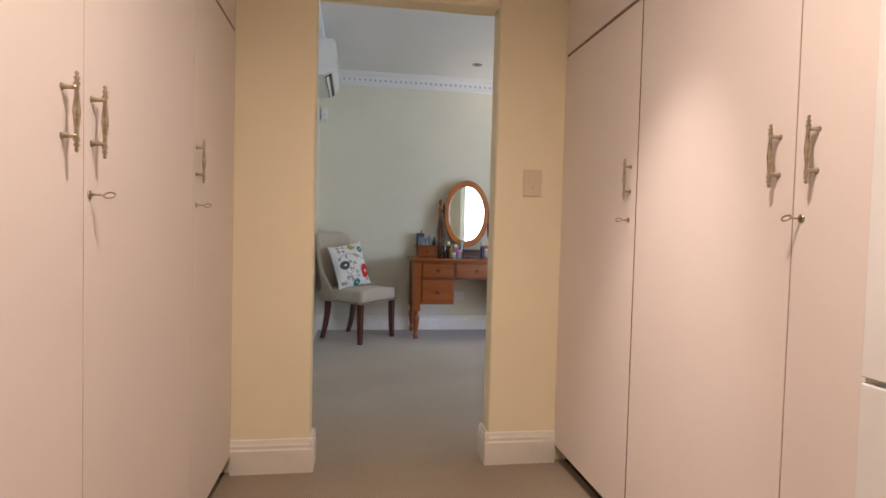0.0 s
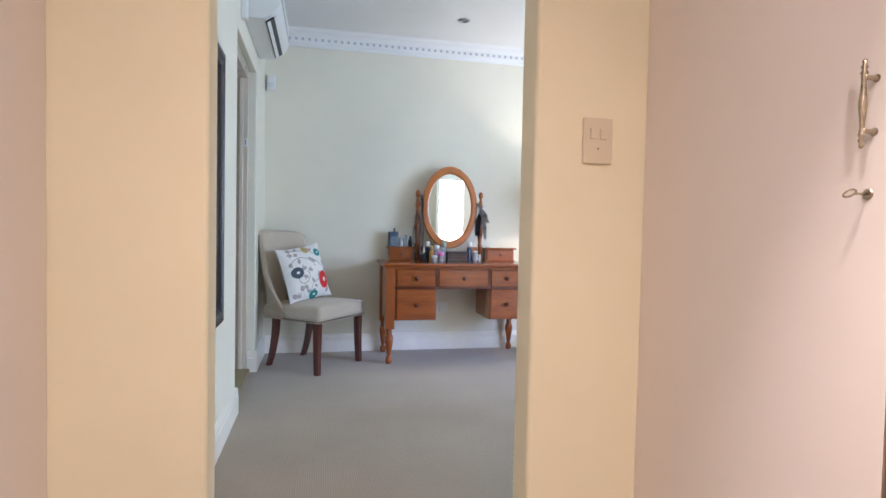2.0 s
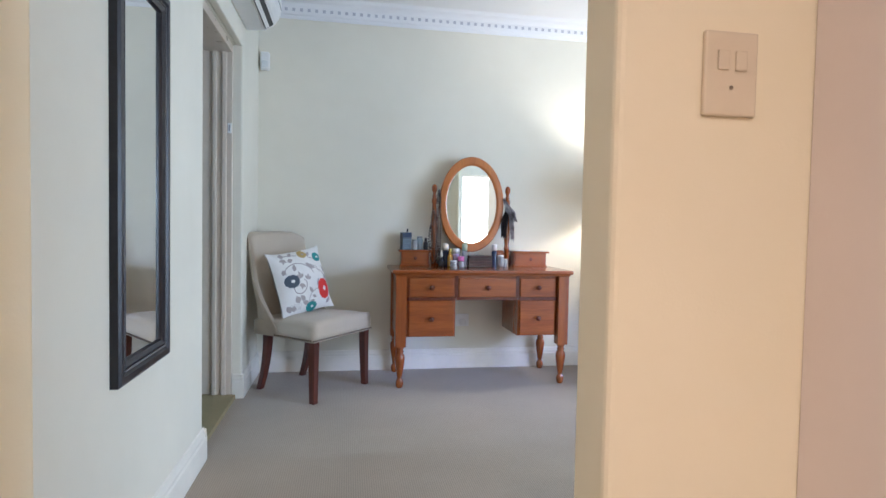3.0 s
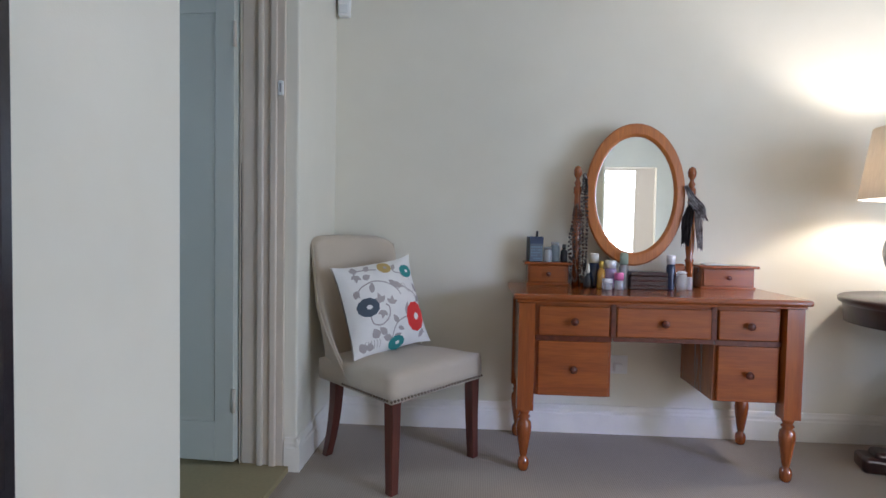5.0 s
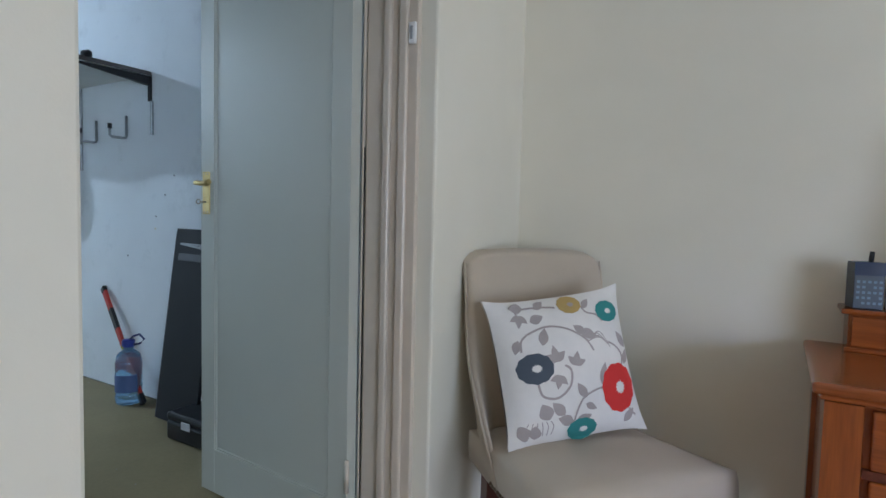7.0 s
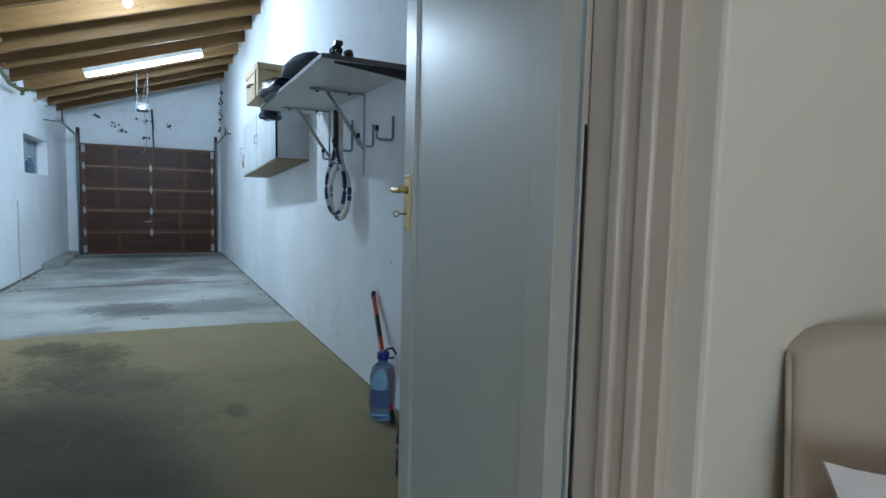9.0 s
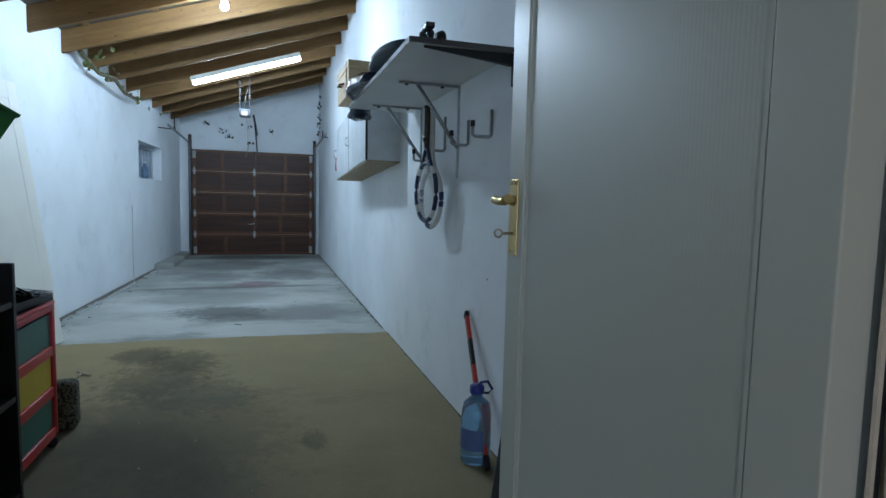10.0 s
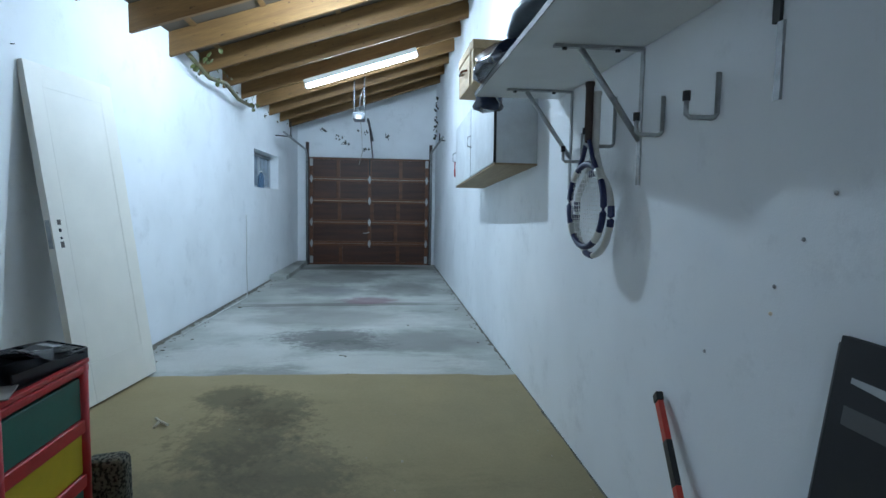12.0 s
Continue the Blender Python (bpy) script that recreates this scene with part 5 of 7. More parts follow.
maple(-0.050, 0.022, 0.050, 95)
maple(0.002, 0.004, 0.044, 70)
maple(-0.050, -0.024, 0.042, 250)
maple(-0.125, 0.152, 0.040, 255)
for x, z, ln, wd, ang in ((0.082, -0.034, 0.058, 0.018, 68), (0.007, -0.068, 0.044, 0.018, 118), (0.006, -0.145, 0.046, 0.020, 20), (-0.047, -0.140, 0.044, 0.022, 160), (-0.065, -0.107, 0.046, 0.022, 130), (-0.072, 0.089, 0.046, 0.020, 70),
                          (-0.078, 0.140, 0.040, 0.020, 15), (-0.128, 0.178, 0.036, 0.022, 170), (-0.060, 0.178, 0.036, 0.016, 30), (0.168, 0.050, 0.050, 0.018, 115), (0.172, 0.001, 0.044, 0.016, 60), (0.080, 0.165, 0.036, 0.014, 40),
                          (-0.101, -0.110, 0.044, 0.030, 110), (-0.165, -0.158, 0.036, 0.032, 20), (-0.135, -0.160, 0.034, 0.026, 80), (0.152, -0.160, 0.046, 0.018, 40), (0.062, 0.078, 0.050, 0.022, -30), (0.035, 0.095, 0.036, 0.018, 140),
                          (0.030, -0.115, 0.034, 0.014, 330), (-0.150, 0.070, 0.036, 0.018, 250)):
    leafs(x, z, ln * 1.08, wd * 1.1, ang)

# ---- round table, lamp, bed ----
rt = thing("round_table", pose(2.50, 5.60, 0), "dark mahogany round pedestal table with a spiral stem", "table")
part("tabletop", lathe([(0.36, 0.655), (0.385, 0.66), (0.39, 0.735), (0.395, 0.74), (0.41, 0.752), (0.412, 0.766), (0.402, 0.774), (0.0005, 0.775)], 56), MAHOGANY, rt)
bm = bmesh.new()
for k in range(3):
    tube([(0.058 * math.cos(a + k * math.pi * 2 / 3), 0.058 * math.sin(a + k * math.pi * 2 / 3), 0.20 + 0.38 * i / 30) for i, a in ((i, i * 0.17) for i in range(31))], 0.022, 8, bm)
part("stem", bm, MAHOGANY, rt, "open barley-twist stem")
part("collar", lathe([(0.13, 0.09), (0.15, 0.12), (0.12, 0.15), (0.135, 0.17), (0.10, 0.20), (0.05, 0.215)], 28), MAHOGANY, rt)
part("collar", lathe([(0.05, 0.57), (0.10, 0.585), (0.11, 0.62), (0.16, 0.657)], 28), MAHOGANY, rt)
for k in range(4):
    bm = boxes((0.05, 0.27, -0.055, 0.055, 0.025, 0.095), (0.21, 0.32, -0.065, 0.065, 0.0, 0.07), bevel=0.018, seg=3)
    p = part("foot", bm, MAHOGANY, rt)
    p.matrix_basis = pose(0, 0, 0, 0, 0, 75 + 90 * k)

tl = thing("table_lamp", pose(2.36, 5.56, 0.776), "patterned silver ball lamp with a lit beige shade", "lamp")
bm = lathe([(0.105, 0.0), (0.112, 0.01), (0.10, 0.03), (0.075, 0.045), (0.08, 0.055)], 40)
part("foot", bm, BLACKPL, tl)
bm = bmesh.new()
prof = [(0.075, 0.05)] + [(0.153 * math.sin(a) + 0.004, 0.205 - 0.16 * math.cos(a)) for a in (0.45 + 2.2 * i / 26 for i in range(27))] + [(0.055, 0.345), (0.05, 0.355), (0.03, 0.36)]
lathe(prof, 64, bm)
for v in bm.verts:
    r = math.hypot(v.co.x, v.co.y)
    if r > 0.09:
        a = math.atan2(v.co.y, v.co.x)
        band = abs((v.co.z - 0.21) * 26 % 1 - 0.5)
        k = 1 + 0.02 * noise.noise(Vector((math.cos(a) * 5, math.sin(a) * 5, v.co.z * 40))) + (0.014 if band > 0.42 else 0)
        v.co.x, v.co.y = v.co.x * k, v.co.y * k
PEWTER = plain("hammered_pewter", (0.40, 0.41, 0.42), 0.4, 0.25, vary=0.35, scale=34, bump=0.8, fine=70)
part("body", bm, PEWTER, tl)
part("stem", lathe([(0.012, 0.355), (0.012, 0.55)], 12), NICKEL, tl)
SHADE, t_, b_, L_ = nodes_of("linen_shade")
_n = link_noise(t_, 90, 3, 0.6, (1, 1, 0.15))
L_(ramp(t_, _n.outputs[0], (0.3, (0.62, 0.55, 0.45)), (0.7, (0.70, 0.63, 0.52))).outputs[0], b_.inputs["Base Color"])
b_.inputs["Roughness"].default_value = 0.9
tr_ = t_.nodes.new("ShaderNodeBsdfTranslucent")
tr_.inputs[0].default_value = (0.78, 0.66, 0.50, 1)
mx_ = t_.nodes.new("ShaderNodeMixShader")
mx_.inputs[0].default_value = 0.20
L_(b_.outputs[0], mx_.inputs[1]), L_(tr_.outputs[0], mx_.inputs[2])
L_(mx_.outputs[0], t_.nodes["Material Output"].inputs[0])
sh = part("shade", lathe([(0.256, 0.431), (0.212, 0.737), (0.210, 0.737), (0.254, 0.432)], 48, cap=False), SHADE, tl)
part("finial", lathe([(0.004, 0.40), (0.012, 0.415), (0.003, 0.432)], 10), NICKEL, tl)

for k, (w, d, h, c, lb) in enumerate(((0.13, 0.19, 0.028, (0.75, 0.72, 0.66), "thick paperback lying on the table"), (0.12, 0.17, 0.035, (0.72, 0.70, 0.68), "white paperback on the book pile"), (0.11, 0.165, 0.03, (0.74, 0.74, 0.73), "small white book on top of the pile"))):
    z = 0.7765 + (0, 0.029, 0.065)[k]
    bk = thing("book", pose(2.585 - 0.004 * k, 5.60, z, 0, 0, 8 - 9 * k), lb, "book", "books on the round table")
    part("cover", boxes((-w / 2, w / 2, -d / 2, d / 2, 0, 0.002), (-w / 2, w / 2, -d / 2, d / 2, h - 0.002, h), (-w / 2, -w / 2 + 0.002, -d / 2, d / 2, 0.002, h - 0.002)), plain("book_cover", c if k else (0.45, 0.03, 0.04), 0.4), bk)
    part("pages", boxes((-w / 2 + 0.003, w / 2 - 0.003, -d / 2 + 0.003, d / 2 - 0.003, 0.0022, h - 0.0022)), plain("book_pages", (0.74, 0.72, 0.66), 0.8), bk)

be = thing("bed", pose(2.85, 5.98, 0), "double bed with a dark headboard and pale bedding", "bed")
part("headboard", boxes((-0.06, 1.65, -0.07, -0.012, 0.0, 1.10), (-0.075, 1.665, -0.08, -0.005, 1.08, 1.125), bevel=0.008), MAHOGANY, be)
part("base", boxes((0.03, 1.57, -2.05, -0.09, 0.06, 0.33), bevel=0.01), LINEN, be)
part("mattress", boxes((0.02, 1.58, -2.07, -0.085, 0.331, 0.58), bevel=0.05, seg=4), CUSHCLOTH, be)
bm = bmesh.new()
gr = []
for i in range(31):
    r = []
    for j in range(33):
        u, v = i / 30, j / 32
        s = u * 2.5 - 0.45
        if s < 0:
            x, z = -0.012, 0.60 + s
        elif s > 1.6:
            x, z = 1.612, 0.60 - (s - 1.6)
        else:
            x, z = s, 0.60
        wv = 0.022 * noise.noise(Vector((s * 3, v * 7, 0.4))) + 0.012 * noise.noise(Vector((s * 9, v * 13, 4)))
        side = s < 0 or s > 1.6
        r.append(bm.verts.new((x - (wv * 2.2 + 0.02 * (0.60 - z)) * (1 if s < 0 else -1 if s > 1.6 else 0), -0.75 - 1.34 * v, max(0.12, z + (0 if side else abs(wv))))))
    gr.append(r)
for i in range(30):
    for j in range(32):
        f = bm.faces.new((gr[i][j], gr[i + 1][j], gr[i + 1][j + 1], gr[i][j + 1]))
        f.smooth = True
bmesh.ops.solidify(bm, geom=list(bm.faces), thickness=0.012)
dv = solid("duvet", bm, CUSHCLOTH, "rumpled white duvet hanging over the bed", "duvet", m=pose(2.85, 5.98, 0))


def pillow(x, y, z, w, h, mat, label, lean, turn=0):
    bm = bmesh.new()
    for side in (-1, 1):
        g = [[bm.verts.new((w * (i / 7 - 1), side * (0.006 + 0.075 * max(0, 1 - (i / 7 - 1) ** 2) ** 0.5 * max(0, 1 - (j / 7 - 1) ** 2) ** 0.5), h * (j / 7 - 1))) for j in range(15)] for i in range(15)]
        for i in range(14):
            for j in range(14):
                f = bm.faces.new((g[i][j], g[i + 1][j], g[i + 1][j + 1], g[i][j + 1]))
                f.smooth = True
    bmesh.ops.remove_doubles(bm, verts=list(bm.verts), dist=0.0001)
    solid("pillow", bm, mat, label, "pillow", "pillows on the bed", m=pose(x, y, z, -lean, 0, turn))


pillow(3.22, 5.80, 0.85, 0.33, 0.24, CUSHCLOTH, "plump white pillow against the headboard", 18)
pillow(3.92, 5.80, 0.85, 0.33, 0.24, CUSHCLOTH, "plump white pillow against the headboard", 18)
pillow(3.15, 5.62, 0.765, 0.22, 0.15, plain("wine_velvet", (0.22, 0.015, 0.03), 0.85, sheen=0.4), "small wine red cushion on the bed", 28)

# ---- garage: lamps ----
TUBE = glow("lit_tube", (0.64, 0.84, 1.0), 180.0)


def tube_light(x, y0, length=1.5):
    """A bare fluorescent batten fixed under a rafter's edge."""
    f = thing("fluorescent_light", pose(x + 0.045, y0, rz(y0) - 0.06, tilt, 0, 0), "lit white fluorescent batten under a rafter", "light", "garage fluorescent lights")
    part("batten", boxes((-0.03, 0.03, 0, length, 0.0, 0.059), bevel=0.004), WHITEPL, f)
    for y in (0.01, length - 0.01):
        part("end_cap", boxes((-0.018, 0.018, y - 0.012, y + 0.012, -0.045, 0.0), bevel=0.003), WHITEPL, f)
    part("tube", lathe([(0.026, 0.0), (0.026, length - 0.05)], 16, m=pose(0, 0.025, -0.029, -90, 0, 0)), TUBE, f, "glowing fluorescent tube")


tube_light(-8.63, 3.90)

bl = thing("bulb_light", pose(-5.72, 4.52, rz(4.52) - 0.003), "lit white globe bulb under a rafter", "light")
part("holder", lathe([(0.04, 0.0), (0.04, -0.02), (0.022, -0.03), (0.022, -0.06)], 16), WHITEPL, bl)
part("globe", lathe([(0.018, -0.06), (0.026, -0.075), (0.034, -0.10), (0.030, -0.125), (0.015, -0.138)], 16), glow("lit_bulb", (0.64, 0.84, 1.0), 3900.0), bl, "glowing globe")

# ---- garage: sectional door ----
gd = thing("garage_door", pose(XB + 0.06, GDY0, GF + 0.004), "brown wooden sectional garage door with raised rails", "garage door")
GW, GH = GDY1 - GDY0, 2.075
SEC = 5
sh_ = GH / SEC
HINGE = plain("zinc_hinge", (0.42, 0.42, 0.41), 0.5, 0.4)
rnd = random.Random(11)
for k in range(SEC):
    z0 = k * sh_
    sec = part("section", boxes((-0.02, 0.0, 0.0, GW, z0 + 0.002, z0 + sh_ - 0.002)), SHUTTER, gd)
    for a, b in ((z0 + 0.002, z0 + 0.045), (z0 + sh_ - 0.045, z0 + sh_ - 0.002)):
        part("rail", boxes((0.0, 0.022, 0.0, GW, a, b), bevel=0.003, seg=1), RAIL, sec)
    cuts = {0: (0.26, 0.74), 1: (0.5, 0.72), 2: (0.25, 0.52, 0.74), 3: (0.24, 0.5, 0.76), 4: (0.24, 0.5, 0.76)}[k]
    for u in (0.018, *cuts, 0.982):
        y = u * GW
        part("stile", boxes((0.0005, 0.020, y - 0.035, y + 0.035, z0 + 0.045, z0 + sh_ - 0.045), bevel=0.003, seg=1), RAIL, sec)
hb = bmesh.new()
for s in (-1, 1):
    v = [hb.verts.new(p) for p in ((0, -0.028, s * 0.008), (0, 0.028, s * 0.008), (0, 0.006, s * 0.075), (0, -0.006, s * 0.075))]
    hb.faces.new(v)
r = bmesh.ops.extrude_face_region(hb, geom=list(hb.faces))
bmesh.ops.translate(hb, verts=[g for g in r["geom"] if isinstance(g, bmesh.types.BMVert)], vec=(0.006, 0, 0))
box(hb, 0, 0.012, -0.03, 0.03, -0.008, 0.008)
bmesh.ops.recalc_face_normals(hb, faces=list(hb.faces))
hinge_mesh = bpy.data.meshes.new("hinge")
hb.to_mesh(hinge_mesh)
hb.free()
hinge_mesh.materials.append(HINGE)
for k in range(1, SEC):
    for y in (0.045, GW / 2, GW - 0.045):
        h = new("hinge", hinge_mesh)
        h.parent = gd
        h.location = (0.0235, y, k * sh_)
for y in (0.045, GW - 0.045):
    for z in (0.10, GH - 0.10):
        part("corner_bracket", boxes((0.0225, 0.03, y - 0.03, y + 0.03, z - 0.07, z + 0.07), bevel=0.003), HINGE, gd)
part("strut", boxes((0.0225, 0.03, GW / 2 - 0.012, GW / 2 + 0.012, 1.75, GH)), BLACKMETAL, gd)
bm = tube([(0.03, GW / 2 - 0.12, 0.62), (0.05, GW / 2 - 0.06, 0.62), (0.05, GW / 2, 0.64)], 0.008, 8)
part("lock_lever", bm, HINGE, gd)

for y, s in ((GDY0 - 0.035, -1), (GDY1 + 0.03, 1)):
    tr = thing("door_track", pose(XB, y, GF), "dark brown steel garage door track", "door track", "garage door tracks")
    part("upright", boxes((0.0, 0.07, -0.028, 0.028, 0.0, 2.36), bevel=0.003), BROWNSTEEL, tr)
    pts = [(0.09, 0, 0.02), (0.09, 0, 1.95)] + [(0.09 + 0.25 * (1 - math.cos(a)), 0, 1.95 + 0.25 * math.sin(a)) for a in (math.pi / 2 * i / 8 for i in range(1, 9))] + [(2.5, 0, 2.24)]
    part("rail", tube(pts, 0.018, 8), STEEL, tr)
    part("hanger", tube([(1.9, 0, 2.245), (1.9, s * 0.14 if s > 0 else -0.24, 2.26)], 0.010, 6), BLACKMETAL, tr)
    part("hanger", tube([(1.9, 0, 2.245), (1.9, 0.0, 2.48 if s < 0 else 2.36)], 0.010, 6), BLACKMETAL, tr)
    part("bracket", boxes((1.87, 1.93, -0.015, 0.015, 2.22, 2.27)), BLACKMETAL, tr)
struct("trim_kerb", boxes((XB, -10.0, 3.14, 3.42, GF - 0.02, GF + 0.07), bevel=0.012), SCREED, "low concrete ledge at the wall foot", "ledge")

mo = thing("door_opener", pose(-9.35, 4.55, 2.41), "pale grey garage door opener hung from the rafters", "motor")
part("housing", boxes((-0.15, 0.15, -0.085, 0.085, 0.0, 0.105), bevel=0.025, seg=3), plain("opener_grey", (0.17, 0.18, 0.20), 0.45), mo)
part("lamp_cover", boxes((0.145, 0.165, -0.04, 0.04, 0.0, 0.06), bevel=0.009), WHITEPL, mo)
for y in (-0.07, 0.07):
    part("hanger_strap", boxes((-0.012, 0.012, y - 0.008, y + 0.008, 0.09, rz(4.55 + y) - 2.41 + 0.012)), BLACKPL, mo)
part("drive_rail", boxes((-2.95, -0.15, 0.105, 0.135, 0.03, 0.065), bevel=0.004), BLACKMETAL, mo)
part("arm", tube([(-1.0, 0.12, 0.04), (-2.95, 0.12, -0.30)], 0.012, 6), BLACKMETAL, mo)
part("pull_cord", tube([(0.02, 0.02, 0.0), (0.0, 0.04, -0.2), (0.03, 0.05, -0.45), (-0.02, 0.0, -0.62)], 0.004, 6), plain("cord", (0.35, 0.32, 0.27), 0.9), mo)
part("cable", tube([(0.1, 0.0, 0.10), (0.12, 0.02, 0.3), (0.08, 0.05, 0.42)], 0.004, 6), GREYPL, mo)

# ---- garage: window ----
wy = gy0(-9.95)
w2 = thing("window_2", pose(-9.95, wy - 0.15, WZ0, 0, 0, -1.98), "small steel garage window with dusty panes", "window", kind="structure")
part("window_frame", boxes((-0.70, 0.70, -0.02, 0.02, 0, 0.035), (-0.70, 0.70, -0.02, 0.02, 0.475, 0.51), (-0.70, -0.665, -0.02, 0.02, 0.035, 0.475), (0.665, 0.70, -0.02, 0.02, 0.035, 0.475), (-0.015, 0.015, -0.02, 0.02, 0.035, 0.475)), plain("window_grey", (0.42, 0.46, 0.50), 0.5), w2)
DUSTY = plain("dusty_glass", (0.26, 0.32, 0.38), 0.25, vary=0.3, scale=7)
for x in (-0.34, 0.34):
    part("pane", boxes((x - 0.325, x + 0.325, -0.006, 0.0, 0.035, 0.475)), DUSTY, w2)
bo = thing("plastic_bottle", pose(-9.75, wy - 0.06, WZ0 + 0.001), "clear blue plastic bottle on the window ledge", "bottle")
BLUEPET = plain("blue_pet", (0.25, 0.42, 0.62), 0.12, transmission=0.75)
part("body", lathe([(0.045, 0), (0.048, 0.01), (0.048, 0.16), (0.02, 0.21), (0.016, 0.23)], 16), BLUEPET, bo)
part("cap", lathe([(0.018, 0.231), (0.018, 0.25)], 12), WHITEPL, bo)
cbx = -8.75
solid("wall_cable", tube([(cbx, gy0(cbx) + 0.006, 1.06), (cbx - 0.015, gy0(cbx) + 0.006, 0.75), (cbx + 0.01, gy0(cbx) + 0.007, 0.4), (cbx, gy0(cbx) + 0.012, 0.06), (cbx + 0.4, gy0(cbx) + 0.10, GF + 0.006), (cbx + 1.4, gy0(cbx) + 0.05, GF + 0.006), (cbx + 2.4, gy0(cbx) + 0.02, GF + 0.006)], 0.006, 6),
      plain("cable_white", (0.6, 0.62, 0.6), 0.6), "thin white cable running down the wall", "cable")

# ---- garage: white door leaf leaning on the wall ----
od = thing("spare_door", pose(-4.42, 3.235, GF + 0.004), "spare white panel door leaning on the wall", "door")
od.matrix_world = pose(-4.44, 3.225, GF + 0.012, 0, 0, -7.5) @ pose(0, 0, 0, 8.0, 0, 0)
leaf(od, OLDDOOR, 0.76, 1.97, 0.12, 0.64, 0.24, 1.84, 0.0015)
part("mortise_lock", boxes((0.0003, 0.003, 0.008, 0.032, 0.93, 1.09)), STEEL, od, "bare steel mortise lock edge")
part("lock_face", boxes((-0.075, -0.05, 0.0398, 0.0425, 0.93, 0.965), (-0.075, -0.05, 0.0398, 0.0425, 1.06, 1.09)), plain("bare_patch", (0.10, 0.09, 0.08), 0.7), od, "bare screw holes")
bm = lathe([(0.011, 0), (0.011, 0.002)], 12, m=pose(-0.062, 0.04, 1.03, -90, 0, 0))
lathe([(0.008, 0), (0.008, 0.002)], 12, bm, pose(-0.062, 0.04, 0.985, -90, 0, 0))
part("keyhole", bm, BLACKPL, od)

# ---- garage: shelf on the north wall ----
SHX0, SHX1, SHY, SHZ = -4.23, -2.455, 5.432, 1.836
SHELFW = plain("shelf_melamine", (0.66, 0.68, 0.68), 0.4, vary=0.06, scale=2.5)
sf = thing("wall_shelf", pose(0, 0, 0), "deep white wall shelf on steel brackets", "shelf")
part("board", boxes((SHX0, SHX1, SHY, GY1 - 0.002, SHZ, SHZ + 0.022), bevel=0.002), SHELFW, sf)
part("edge_strip", boxes((SHX0, SHX1, SHY - 0.0035, SHY - 0.0005, SHZ, SHZ + 0.022)), plain("dark_edge", (0.10, 0.09, 0.085), 0.6), sf)
part("edge_strip", boxes((SHX1 + 0.0005, SHX1 + 0.0035, SHY, GY1 - 0.002, SHZ, SHZ + 0.022)), plain("dark_edge_end", (0.10, 0.09, 0.085), 0.6), sf)
for x in (-3.19, -3.985):
    br = part("bracket", boxes((x - 0.012, x + 0.012, GY1 - 0.008, GY1, 1.335, SHZ - 0.002), bevel=0.002), STEEL, sf, "galvanised steel bracket")
    part("arm", boxes((x - 0.012, x + 0.012, GY1 - 0.34, GY1 - 0.008, SHZ - 0.012, SHZ - 0.002)), STEEL, br)
    part("brace", tube([(x, GY1 - 0.006, 1.50), (x, GY1 - 0.24, SHZ - 0.012)], 0.011, 6), STEEL, br)
    for y in (GY1 - 0.30, GY1 - 0.10):
        part("bolt", lathe([(0.010, -0.02), (0.010, -0.011)], 8, m=pose(x, y, SHZ)), BLACKMETAL, br)
br = part("bracket", boxes((-2.478, -2.452, GY1 - 0.01, GY1, 1.70, SHZ - 0.002)), BLACKMETAL, sf, "black pressed iron bracket")
part("strap", boxes((-2.462, -2.440, GY1 - 0.007, GY1, 1.515, 1.70)), STEEL, br)
bm = bmesh.new()
v = [bm.verts.new(p) for p in ((-2.49, GY1 - 0.01, SHZ - 0.002), (-2.46, GY1 - 0.01, SHZ - 0.002), (-2.475, GY1 - 0.40, SHZ - 0.002), (-2.49, GY1 - 0.01, SHZ - 0.05), (-2.46, GY1 - 0.01, SHZ - 0.05), (-2.475, GY1 - 0.40, SHZ - 0.012))]
for f in ((0, 1, 2), (3, 5, 4), (0, 2, 5, 3), (1, 4, 5, 2), (0, 3, 4, 1)):
    bm.faces.new([v[i] for i in f])
part("arm", bm, BLACKMETAL, br)


def j_hook(x, z0, z1, out):
    h = thing("wall_hook", pose(x, GY1, z0), "bent steel storage hook screwed to the wall", "hook", "storage hooks on the wall")
    part("rod", tube([(0, -0.008, z1 - z0), (0, -0.008, 0.012), (0, -0.014, 0.003), (0, -0.024, 0.0), (0, -out + 0.012, 0.0), (0, -out, 0.008), (0, -out, 0.055)], 0.0075, 8), STEEL, h)
    part("cap", lathe([(0.011, 0.045), (0.011, 0.072)], 10, m=pose(0, -out, 0)), BLACKPL, h, "black rubber end cap")


for x, z0, z1, out in ((-2.692, 1.508, 1.635, 0.10), (-3.01, 1.498, 1.628, 0.10), (-3.42, 1.50, 1.70, 0.13), (-3.80, 1.465, 1.60, 0.10)):
    j_hook(x, z0, z1, out)

